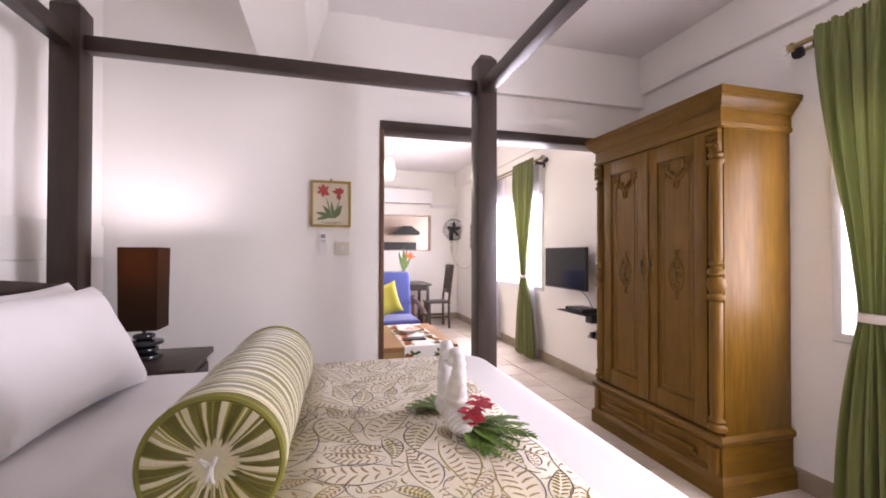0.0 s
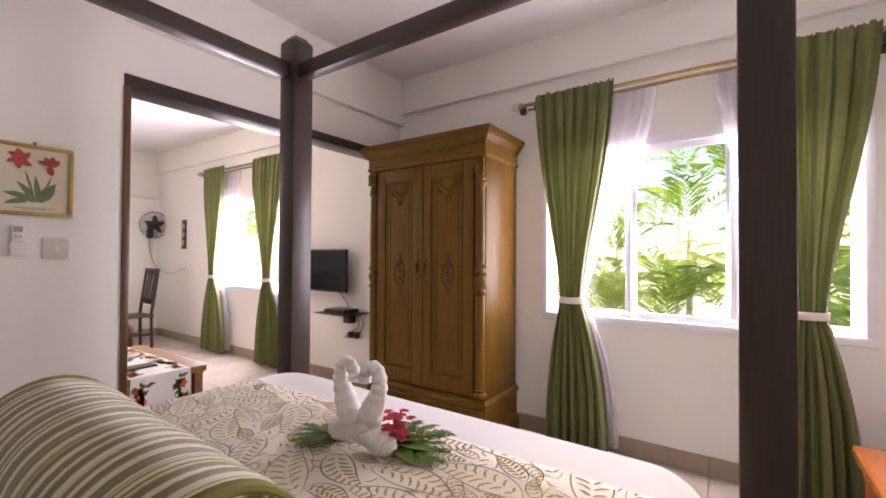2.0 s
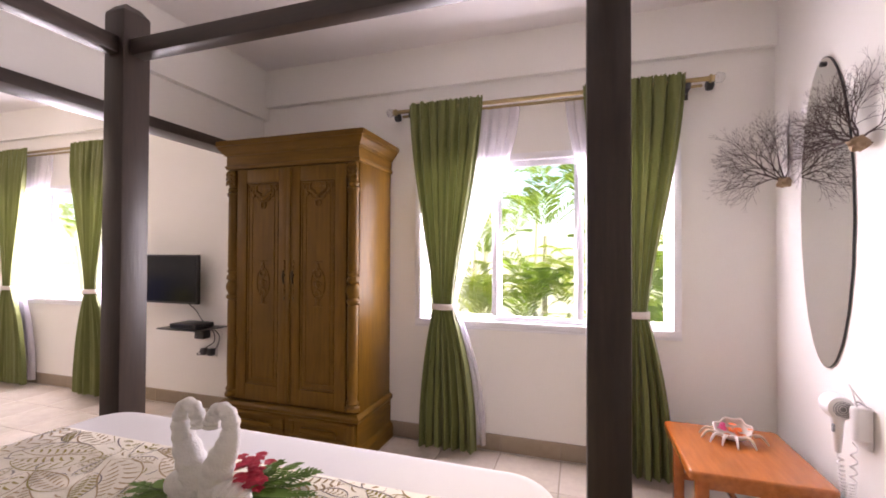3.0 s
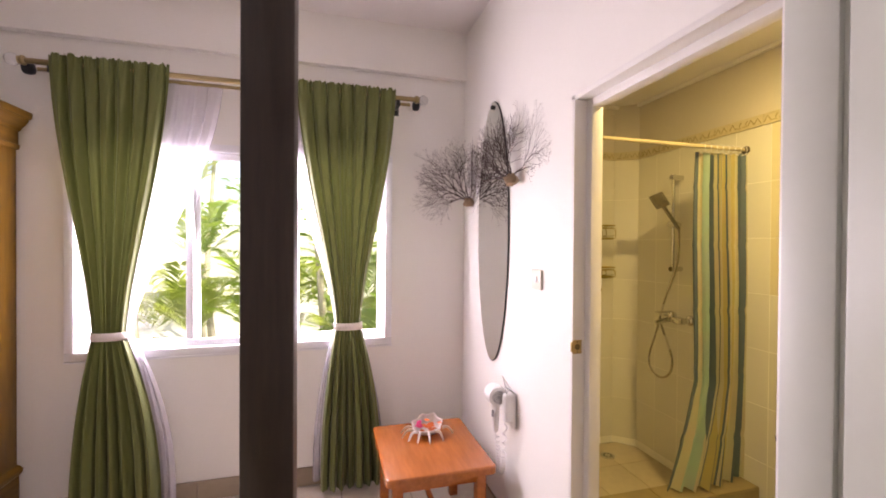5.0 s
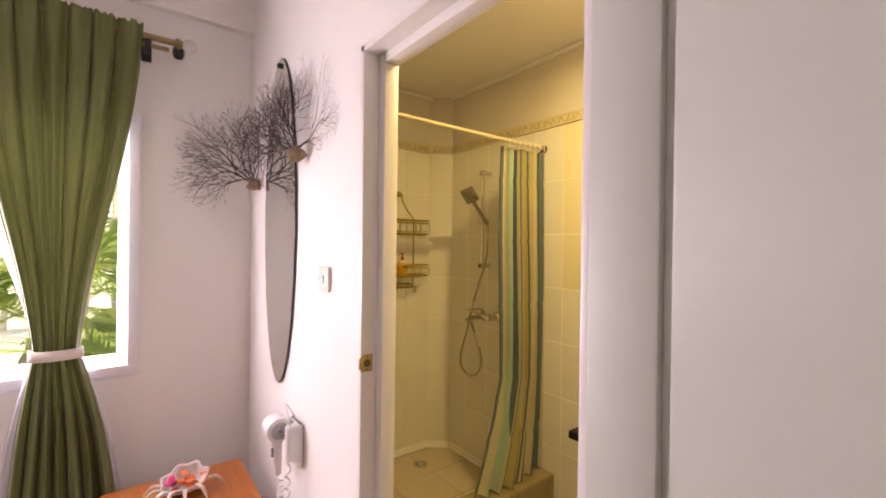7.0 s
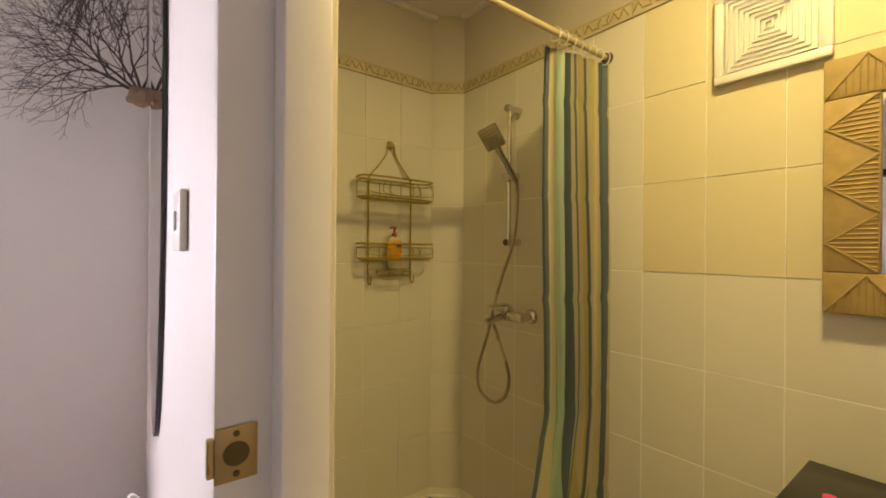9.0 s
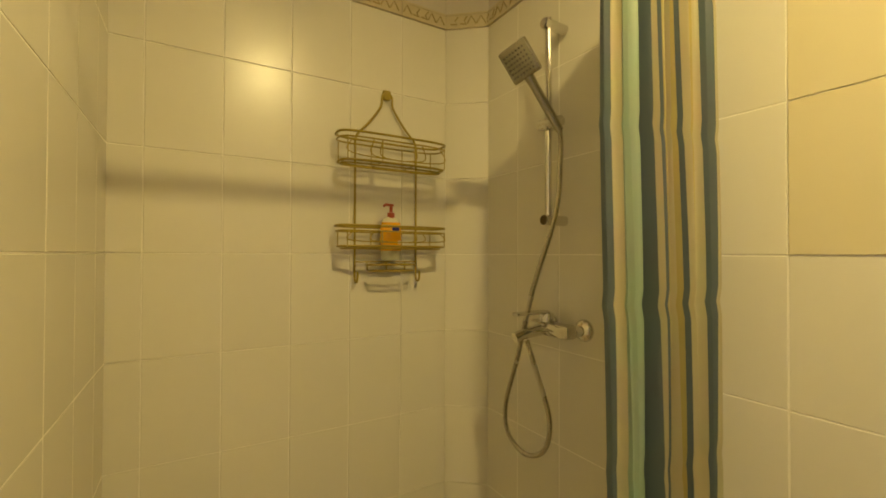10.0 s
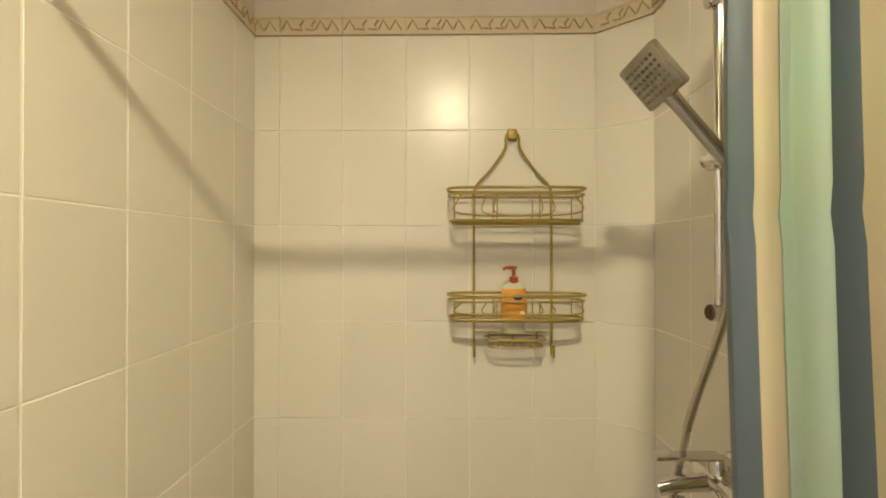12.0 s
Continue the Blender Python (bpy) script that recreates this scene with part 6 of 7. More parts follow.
part("cartridge", lathe(bmesh.new(), [(0.022, 0), (0.023, 0.02), (0.02, 0.028)], (2.40, BY + 0.072, 1.02), "z", 20), M_CHROME, mx)
bm = bmesh.new()
box(bm, 2.385, BY + 0.07, 1.046, 2.415, BY + 0.20, 1.056, bev=0.004)
part("lever", bm, M_CHROME, mx)
bm = bmesh.new()
tube(bm, [(2.41, BY + 0.09, 0.995), (2.42, BY + 0.15, 0.985), (2.425, BY + 0.18, 0.975)], [0.018, 0.016, 0.015], 14)
part("spout", bm, M_CHROME, mx)

# wire shower caddy
M_WIRE = material("bronze_wire", (0.33, 0.245, 0.035), 0.38, metal=0.15, vary=0.1, bump=0)
CX, CY = 2.905, -1.372
cad = thing("shower_caddy", (CX, CY, 1.14), "bronze wire shower caddy with two baskets and hooks", "shower caddy")
hk = part("wall_hook", boxes((CX - 0.018, CY - 0.016, 1.805, BX - 0.006, CY + 0.016, 1.842), bev=0.008), M_WIRE, cad)
for s in (-1, 1):
    pts = curve_pts([(CX - 0.012, CY + s * 0.004, 1.838), (CX - 0.012, CY + s * 0.02, 1.815), (CX - 0.012, CY + s * 0.025, 1.775), (CX - 0.012, CY + s * 0.07, 1.71), (CX - 0.012, CY + s * 0.118, 1.655), (CX - 0.012, CY + s * 0.122, 1.60)], 24)
    pts += [Vector((CX - 0.012, CY + s * 0.122, z)) for z in (1.4, 1.2, 1.165)] + [Vector(p) for p in curve_pts([(CX - 0.012, CY + s * 0.122, 1.15), (CX - 0.02, CY + s * 0.122, 1.128), (CX - 0.04, CY + s * 0.122, 1.132), (CX - 0.045, CY + s * 0.122, 1.165)], 10)]
    part("upright", tube(bmesh.new(), pts, 0.0042, 8), M_WIRE, cad)


def oval(cx, cy, z, hx, hy, n=36, p=4):
    out = []
    for k in range(n):
        a = 2 * math.pi * k / n
        c, s = math.cos(a), math.sin(a)
        out.append((cx + hx * abs(c) ** (2 / p) * (1 if c > 0 else -1), cy + hy * abs(s) ** (2 / p) * (1 if s > 0 else -1), z))
    return out


def basket(z1, z0, hy, hx, nm, wires):
    b = part(nm, tube(bmesh.new(), oval(CX - 0.014 - hx, CY, z1, hx, hy), 0.0042, 8, True), M_WIRE, cad)
    bm = bmesh.new()
    tube(bm, oval(CX - 0.014 - hx, CY, z1 - 0.018, hx * 0.97, hy * 0.985), 0.003, 6, True)
    tube(bm, oval(CX - 0.014 - hx, CY, z0, hx * 0.95, hy * 0.96), 0.0042, 8, True)
    tube(bm, oval(CX - 0.014 - hx, CY, z0 - 0.008, hx * 0.6, hy * 0.93), 0.003, 6, True)
    for k in range(wires):
        y = CY - hy * 0.9 + 2 * hy * 0.9 * k / (wires - 1)
        tube(bm, [(CX - 0.014, y, z1 - 0.018), (CX - 0.014, y, z0), (CX - 0.014 - 2 * hx, y, z0), (CX - 0.014 - 2 * hx, y, z1 - 0.018)], 0.0022, 5)
    for s in (0.8, 0.45, 0.3):
        tube(bm, curve_pts([(CX - 0.014 - 2 * hx, CY - hy * s, z1 - 0.018), (CX - 0.014 - 2 * hx, CY - hy * s, z0 + 0.018), (CX - 0.014 - 2 * hx, CY + hy * s, z0 + 0.018), (CX - 0.014 - 2 * hx, CY + hy * s, z1 - 0.018)], 18), 0.0022, 5)
    part("basket_mesh", bm, M_WIRE, b)


basket(1.640, 1.545, 0.205, 0.055, "upper_basket", 4)
basket(1.325, 1.255, 0.205, 0.055, "lower_basket", 4)
bm = bmesh.new()
tube(bm, oval(CX - 0.055, CY, 1.190, 0.04, 0.09), 0.0035, 7, True)
tube(bm, oval(CX - 0.055, CY, 1.168, 0.036, 0.082), 0.003, 7, True)
for k in range(7):
    y = CY - 0.07 + 0.14 * k / 6
    tube(bm, [(CX - 0.018, y, 1.168), (CX - 0.09, y, 1.168)], 0.002, 5)
for k in (-0.075, 0, 0.075):
    tube(bm, [(CX - 0.013, CY + k, 1.20), (CX - 0.013, CY + k, 1.168)], 0.003, 5)
tube(bm, [(CX - 0.012, CY - 0.122, 1.20), (CX - 0.012, CY + 0.122, 1.20)], 0.003, 6)
part("soap_dish", bm, M_WIRE, cad)

# pump bottle
bt = thing("pump_bottle", (2.845, -1.368, 1.204), "clear pump bottle of amber shower gel", "bottle")
bc = (2.842, -1.368, 0)
M_GEL = material("amber_gel", (0.75, 0.36, 0.02), 0.15, vary=0.1, grain=10, bump=0, coat=0.5)
M_CLEARP = material("clear_plastic", (0.62, 0.60, 0.46), 0.2, vary=0.05, bump=0)


def flatten(bm, k):
    for v in bm.verts:
        v.co.x = bc[0] + (v.co.x - bc[0]) * k
    return bm


part("lower_bottle", flatten(lathe(bmesh.new(), [(0.030, 1.207), (0.036, 1.213), (0.038, 1.232), (0.039, 1.240)], bc, "z", 24), 0.65), M_CLEARP, bt, "clear plastic foot of the bottle")
part("gel", flatten(lathe(bmesh.new(), [(0.039, 1.240), (0.041, 1.280), (0.040, 1.318), (0.036, 1.342)], bc, "z", 24), 0.65), M_GEL, bt, "amber liquid")
part("shoulder", flatten(lathe(bmesh.new(), [(0.036, 1.342), (0.030, 1.352), (0.016, 1.360), (0.012, 1.365)], bc, "z", 24), 0.65), M_CLEARP, bt)
M_PUMP = material("red_brown_pump", (0.30, 0.055, 0.025), 0.35, bump=0)
pm = part("pump", lathe(bmesh.new(), [(0.0135, 1.355), (0.0135, 1.377), (0.006, 1.379), (0.006, 1.400), (0.010, 1.401), (0.010, 1.409)], bc, "z", 16), M_PUMP, bt, "red-brown pump")
part("nozzle", tube(bmesh.new(), [(bc[0], bc[1], 1.405), (bc[0] - 0.012, bc[1] + 0.025, 1.405), (bc[0] - 0.014, bc[1] + 0.034, 1.399)], 0.005, 8), M_PUMP, pm)
part("badge", ball(bmesh.new(), (bc[0] - 0.0255, bc[1] - 0.008, 1.317), 0.015, (0.12, 1, 0.6), 14, 8), material("blue_badge", (0.03, 0.03, 0.16), 0.4, bump=0), bt, "small dark blue oval badge")
part("label_spot", ball(bmesh.new(), (bc[0] - 0.0265, bc[1] - 0.022, 1.270), 0.008, (0.12, 1, 0.9), 12, 8), material("pale_spot", (0.75, 0.55, 0.30), 0.4, bump=0), bt)

# extractor vent
vent = thing("vent", (1.49, BY, 1.95), "white louvred extractor vent on the bathroom wall", "vent")
VX0, VX1, VZ0, VZ1 = 1.30, 1.575, 1.812, 2.087
part("back", boxes((VX0 + 0.01, BY + 0.006, VZ0 + 0.01, VX1 - 0.01, BY + 0.012, VZ1 - 0.01)), M_WPLASTIC, vent)
f = 0.025
part("frame", boxes((VX0, BY + 0.006, VZ0, VX1, BY + 0.028, VZ0 + f), (VX0, BY + 0.006, VZ1 - f, VX1, BY + 0.028, VZ1), (VX0, BY + 0.006, VZ0 + f, VX0 + f, BY + 0.028, VZ1 - f), (VX1 - f, BY + 0.006, VZ0 + f, VX1, BY + 0.028, VZ1 - f), bev=0.004), M_WPLASTIC, vent)
for k in range(8):
    o = f + 0.006 + 0.0135 * k
    if VX0 + o + 0.012 > VX1 - o - 0.012:
        break
    a, b, c, d_ = VX0 + o, VX1 - o, VZ0 + o, VZ1 - o
    w = 0.005
    part("slat", boxes((a, BY + 0.012, c, b, BY + 0.024, c + w), (a, BY + 0.012, d_ - w, b, BY + 0.024, d_), (a, BY + 0.012, c + w, a + w, BY + 0.024, d_ - w), (b - w, BY + 0.012, c + w, b, BY + 0.024, d_ - w)), M_WPLASTIC, vent)

# wall mirror with a carved frame
bmir = thing("wall_mirror", (1.12, BY, 1.14), "wall mirror in a broad carved golden wood frame", "mirror")
GX0, GX1, GZ0, GZ1, GF = 0.66, 1.316, 1.146, 1.796, 0.105
M_CARVE = material("whitewashed_gold_wood", (0.42, 0.30, 0.12), 0.6, vary=0.25, grain=30, bump=0.4, stain=0.15)
yb = BY + 0.006
for x0, z0, x1, z1 in ((GX0, GZ0, GX1, GZ0 + GF), (GX0, GZ1 - GF, GX1, GZ1), (GX0, GZ0 + GF, GX0 + GF, GZ1 - GF), (GX1 - GF, GZ0 + GF, GX1, GZ1 - GF)):
    fr = part("frame_side", boxes((x0, yb, z0, x1, yb + 0.03, z1), bev=0.005), M_CARVE, bmir)
    bm = bmesh.new()
    horiz = (x1 - x0) > (z1 - z0)
    ln = (x1 - x0) if horiz else (z1 - z0)
    def fp(a, c):
        return (x0 + a, yb + 0.031, z0 + c) if horiz else (x0 + c, yb + 0.031, z0 + a)
    nz_ = 4 if horiz else 3
    for k in range(nz_):
        a0, a1 = ln * k / nz_ + 0.004, ln * (k + 1) / nz_ - 0.004
        tube(bm, [fp(a0, 0.004), fp((a0 + a1) / 2, GF - 0.006), fp(a1, 0.004)], 0.0035, 5)
        for i in range(1, 12):
            q = i / 12
            aa = a0 + (a1 - a0) * q
            h = (GF - 0.012) * (1 - abs(2 * q - 1))
            if h > 0.012:
                tube(bm, [fp(aa, 0.004), fp(aa, h)], 0.0022, 4)
    part("carved_zigzag", bm, M_CARVE, fr, "carved zigzag grooves")
part("mirror_glass", boxes((GX0 + GF - 0.004, yb + 0.004, GZ0 + GF - 0.004, GX1 - GF + 0.004, yb + 0.014, GZ1 - GF + 0.004)), M_MIRROR, bmir, "silvered glass", smooth=False)

# dark vanity top with blossoms
van = thing("vanity_counter", (0.8, -1.5, 0.72), "black granite vanity counter on a white base", "counter")
part("countertop", boxes((0.20, BY + 0.007, 0.715, 1.345, -1.19, 0.745), bev=0.004), material("black_granite", (0.022, 0.020, 0.020), 0.15, vary=0.5, grain=120, bump=0.02, stain=0.1), van).data.materials[0].node_tree.nodes["Principled BSDF"].inputs["Specular IOR Level"].default_value = 0.2
part("base", boxes((0.24, BY + 0.007, -0.005, 1.32, -1.25, 0.715), bev=0.004), M_WHITEPAINT, van)
vb = thing("blossoms", (1.20, -1.45, 0.745), "pink and orange blossoms on the vanity counter", "flowers")
flower_head(1.22, -1.44, 0.752, 0.022, 12, M_PK, vb, 31)
flower_head(1.18, -1.46, 0.75, 0.02, 8, M_OR, vb, 32)

# ceiling lamp of the bathroom
cl_ = thing("ceiling_lamp", (1.2, -1.17, BZ), "round white glass bathroom ceiling lamp, lit", "ceiling lamp")
part("rose", lathe(bmesh.new(), [(0.09, -0.02), (0.09, 0.0)], (1.2, -1.17, BZ), "z", 24), M_WPLASTIC, cl_)
gs = part("globe", ball(bmesh.new(), (1.2, -1.17, BZ - 0.06), 0.075, (1, 1, 0.8), 20, 12), glow("lamp_glass", (1.0, 0.80, 0.45), 2.2), cl_, "glowing frosted globe")
gs.visible_shadow = False

# ---- living room ----
LX = EX
tv = thing("television", (2.66, 4.18, 0.93), "flat black television on a wall bracket", "television")
bm = bmesh.new()
box(bm, 2.655, 3.80, 0.925, 2.69, 4.56, 1.35, bev=0.006)
part("housing", bm, M_BLACK, tv)
part("screen", boxes((2.652, 3.812, 0.943, 2.656, 4.548, 1.338)), material("dark_screen", (0.012, 0.013, 0.014), 0.12, vary=0.05, bump=0), tv, "glossy dark screen").data.materials[0].node_tree.nodes["Principled BSDF"].inputs["Specular IOR Level"].default_value = 0.2
part("bracket", boxes((2.69, 4.1, 1.05, EX - 0.001, 4.25, 1.22), bev=0.004), M_BLACK, tv)
sh = thing("wall_shelf", (2.66, 3.85, 0.725), "small black glass wall shelf under the television", "shelf")
part("board", boxes((2.52, 3.62, 0.725, EX - 0.001, 4.09, 0.735), bev=0.002), M_BLACK, sh)
part("bracket", boxes((2.72, 3.80, 0.62, EX - 0.001, 3.90, 0.725), bev=0.006), M_BLACK, sh)
dc = thing("set_top_box", (2.64, 3.86, 0.735), "flat black set-top box on the shelf", "set-top box")
part("case", boxes((2.55, 3.70, 0.736, 2.74, 3.98, 0.775), bev=0.005), M_BLACK, dc)
part("front_panel", boxes((2.546, 3.72, 0.742, 2.551, 3.96, 0.768)), material("glossy_black", (0.03, 0.03, 0.03), 0.1, bump=0), dc)
sk = thing("wall_socket", (EX, 3.80, 0.50), "white double wall socket with two black plugs", "socket")
part("plate", boxes((EX - 0.012, 3.72, 0.46, EX - 0.001, 3.87, 0.55), bev=0.003), M_WPLASTIC, sk)
for y in (3.755, 3.835):
    part("plug", boxes((EX - 0.06, y - 0.025, 0.475, EX - 0.012, y + 0.025, 0.535), bev=0.008), M_BLACK, sk, "black plug")
bm = bmesh.new()
tube(bm, curve_pts([(2.74, 3.80, 0.74), (2.77, 3.74, 0.68), (2.76, 3.72, 0.60), (2.77, 3.80, 0.55), (2.75, 3.90, 0.48), (2.76, 3.835, 0.48)], 40), 0.004, 6)
part("cable", bm, M_BLACK, sk)
bm = bmesh.new()
tube(bm, curve_pts([(2.70, 3.95, 0.93), (2.77, 3.93, 0.85), (2.77, 3.85, 0.76), (2.77, 3.68, 0.66), (2.76, 3.70, 0.54), (2.75, 3.755, 0.50)], 30), 0.0035, 6)
part("cable", bm, M_BLACK, sk)
bm = bmesh.new()
tube(bm, curve_pts([(2.77, 3.78, 0.73), (2.78, 3.66, 0.68), (2.78, 3.70, 0.60), (2.78, 3.86, 0.64)], 30), 0.004, 6)
part("cable", bm, M_WPLASTIC, sk)

M_TEAK2 = material("coffee_table_wood", (0.30, 0.16, 0.06), 0.4, vary=0.3, grain=10, stretch=(6, 1, 6), bump=0.1, stain=0.15)
ct = thing("coffee_table", (0.97, 4.6, 0), "low wooden coffee table with woven sides", "coffee table")
TX0, TX1, TY0, TY1, TZ = 0.50, 1.455, 3.98, 5.15, 0.465
part("tabletop", slab(TX0, TY0, TZ - 0.045, TX1, TY1, TZ, 0.015, 0.01), M_TEAK2, ct)
part("body", boxes((TX0 + 0.06, TY0 + 0.06, 0.06, TX1 - 0.06, TY1 - 0.06, TZ - 0.045)), material("woven_cane", (0.42, 0.29, 0.13), 0.7, vary=0.3, grain=90, bump=0.6), ct, "woven cane panels")
for x in (TX0 + 0.02, TX1 - 0.08):
    for y in (TY0 + 0.02, TY1 - 0.08):
        part("leg", boxes((x, y, 0, x + 0.06, y + 0.06, TZ - 0.045), bev=0.004), M_TEAK2, ct)
M_TCLOTH = material("white_table_cloth", (0.78, 0.77, 0.74), 0.85, vary=0.02, grain=120, bump=0.2)
tr = thing("table_runner", (0.97, 4.5, TZ), "white table runner with printed flowers and leaves", "table runner")
CY0, CY1, CX0, CX1 = TY0 - 0.008, TY1 - 0.05, 0.96, 1.335
part("cloth", boxes((CX0, TY0, TZ + 0.001, CX1, CY1, TZ + 0.005), (CX0, TY0 - 0.010, TZ - 0.30, CX1, TY0 - 0.005, TZ + 0.005), bev=0.0015), M_TCLOTH, tr)
M_OF = material("orange_print", (0.70, 0.13, 0.03), 0.8, vary=0.2, bump=0)
M_GF = material("green_print", (0.07, 0.18, 0.04), 0.8, vary=0.3, bump=0)
rt = random.Random(17)
gb, ob_ = bmesh.new(), bmesh.new()


def on_runner(x, v):
    """v: along the table, below nought down the hanging end."""
    return Vector((x, TY0 + v, TZ + 0.0065)) if v >= 0 else Vector((x, TY0 - 0.0112, TZ + 0.003 + v))


def petal(bm, x, v, a, ln, w):
    pts = [(0, 0), (0.5, 0.5), (1, 0), (0.5, -0.5)]
    if v < 0.04 and v > -0.04:
        return
    bm.faces.new([bm.verts.new(on_runner(x + math.cos(a) * ln * p - math.sin(a) * w * q, v + math.sin(a) * ln * p + math.cos(a) * w * q)) for p, q in pts])


for side in (CX0 + 0.06, CX1 - 0.06):
    v = -0.25
    while v < CY1 - TY0 - 0.06:
        for _ in range(5):
            petal(gb, side + rt.uniform(-0.03, 0.03), v + rt.uniform(-0.03, 0.03), rt.uniform(0, 6.28), rt.uniform(0.04, 0.08), 0.026)
        if rt.random() < 0.8:
            cx, cv_ = side + rt.uniform(-0.02, 0.03), v + rt.uniform(-0.02, 0.02)
            for k in range(6):
                petal(ob_, cx, cv_, k * 1.047, 0.045, 0.028)
        v += 0.055
part("leaf_print", gb, M_GF, tr, "green printed leaves", smooth=False, kind="stuff")
part("flower_print", ob_, M_OF, tr, "orange printed flowers", smooth=False, kind="stuff")
bo = thing("shell_bowl", (1.12, 4.62, TZ + 0.006), "white shell dish with orange blossoms on the table", "bowl")
part("dish", lathe(bmesh.new(), [(0.05, 0.0), (0.09, 0.012), (0.12, 0.035), (0.115, 0.036), (0.085, 0.018), (0.03, 0.008)], (1.12, 4.62, TZ + 0.006), "z", 28), M_SHELL, bo)
flower_head(1.11, 4.62, TZ + 0.035, 0.035, 14, M_OR, bo, 41)
flower_head(1.16, 4.66, TZ + 0.035, 0.02, 6, material("white_petal", (0.75, 0.70, 0.62), 0.6, bump=0), bo, 42)
tb = thing("tablet", (1.12, 4.30, TZ + 0.006), "black tablet lying on the coffee table", "tablet")
part("case", boxes((1.00, 4.20, TZ + 0.006, 1.21, 4.33, TZ + 0.016), bev=0.003), M_BLACK, tb)

# armchair
M_BLUE = material("blue_upholstery", (0.05, 0.07, 0.26), 0.85, vary=0.12, grain=220, bump=0.3, stain=0.08, sheen=0.3)
M_ARM = material("armchair_wood", (0.09, 0.035, 0.018), 0.35, vary=0.3, grain=12, stretch=(6, 1, 6), bump=0.1)
ac = thing("armchair", (1.12, 5.9, 0), "deep blue upholstered armchair with dark wooden arms", "armchair")
part("seat", slab(0.72, 5.45, 0.30, 1.44, 6.05, 0.46, 0.06, 0.05, 0.01), M_BLUE, ac)
bk = slab(0.74, -0.07, 0.0, 1.42, 0.07, 0.62, 0.05, 0.05, 0.01)
bmesh.ops.transform(bk, matrix=Matrix.Translation((0, 6.06, 0.42)) @ Matrix.Rotation(radians(-12), 4, "X"), verts=bk.verts)
part("backrest", bk, M_BLUE, ac)
for x in (0.70, 1.46):
    arm = part("arm", tube(bmesh.new(), curve_pts([(x, 6.12, 0.66), (x, 5.85, 0.64), (x, 5.55, 0.60), (x, 5.40, 0.555), (x, 5.36, 0.53)], 20), 0.030, 12), M_ARM, ac)
    part("front_leg", lathe(bmesh.new(), [(0.02, 0), (0.026, 0.1), (0.03, 0.3), (0.022, 0.40), (0.03, 0.45), (0.02, 0.54)], (x, 5.47, 0), "z", 14), M_ARM, ac)
    part("rear_leg", boxes((x - 0.022, 6.08, 0, x + 0.022, 6.13, 0.70), bev=0.004), M_ARM, ac)
part("frame_rail", boxes((0.70, 5.46, 0.24, 1.46, 5.50, 0.31), bev=0.004), M_ARM, ac)
cu = pillow(1.08, 5.80, 0.47, 0.42, 0.42, 0.06, 0, 0, "bright yellow scatter cushion on the armchair")
cu.name = "cushion"
tagged(cu, category="cushion", group="cushions")
cu.children[0].data = cu.children[0].data.copy()
cu.children[0].data.materials[0] = material("yellow_cushion", (0.48, 0.45, 0.06), 0.8, vary=0.08, grain=150, bump=0.2, sheen=0.3)
cu.rotation_euler = (radians(-15), 0, radians(-88))
cu.children[0].rotation_euler = (radians(32), 0, 0)

# dining table and chair
dt = thing("dining_table", (1.75, 7.75, 0), "dark wooden dining table against the wall", "dining table")
part("tabletop", boxes((1.2, 7.40, 0.725, 2.06, 8.22, 0.755), bev=0.005), M_DARKX, dt)
part("apron", boxes((1.25, 7.45, 0.64, 2.01, 7.47, 0.725), (1.99, 7.47, 0.64, 2.01, 8.17, 0.725)), M_DARKX, dt)
for x in (1.24, 1.97):
    for y in (7.44, 8.13):
        part("leg", boxes((x, y, 0, x + 0.05, y + 0.05, 0.725), bev=0.004), M_DARK, dt)
ch = thing("dining_chair", (2.15, 7.45, 0), "dark wooden dining chair with a slatted high back", "dining chair")
part("seat", boxes((1.95, 7.25, 0.43, 2.35, 7.66, 0.46), bev=0.006), M_DARKX, ch)
for x, y in ((1.97, 7.27), (1.97, 7.61)):
    part("front_leg", boxes((x, y, 0, x + 0.035, y + 0.035, 0.43), bev=0.003), M_DARK, ch)
for y in (7.25, 7.625):
    bm = bmesh.new()
    tube(bm, [(2.33, y + 0.018, 0), (2.32, y + 0.018, 0.46), (2.40, y + 0.018, 1.09)], 0.021, 4)
    part("back_post", bm, M_DARK, ch)
for z, dx in ((1.02, 0.055), (0.60, 0.0)):
    part("back_rail", boxes((2.325 + dx, 7.285, z, 2.345 + dx, 7.625, z + 0.07), bev=0.003), M_DARKX, ch)
for k in range(3):
    y = 7.34 + 0.09 * k
    bm = bmesh.new()
    tube(bm, [(2.337, y, 0.66), (2.388, y, 1.03)], 0.016, 4)
    part("back_slat", bm, M_DARK, ch)
for y in (7.28, 7.62):
    part("stretcher", boxes((2.0, y, 0.18, 2.32, y + 0.022, 0.21)), M_DARKX, ch)

va = thing("flower_vase", (1.62, 7.0, 0.0), "tall vase with orange strelitzia flowers and leaves", "vase")
va.location = (1.62, 7.75, 0.755)
ORIGIN[va] = Vector((1.62, 7.75, 0.755))
part("vase", lathe(bmesh.new(), [(0.04, 0), (0.055, 0.06), (0.05, 0.14), (0.03, 0.2), (0.035, 0.22)], (1.62, 7.75, 0.755), "z", 20), material("brown_vase", (0.20, 0.09, 0.05), 0.3, bump=0.05), va)
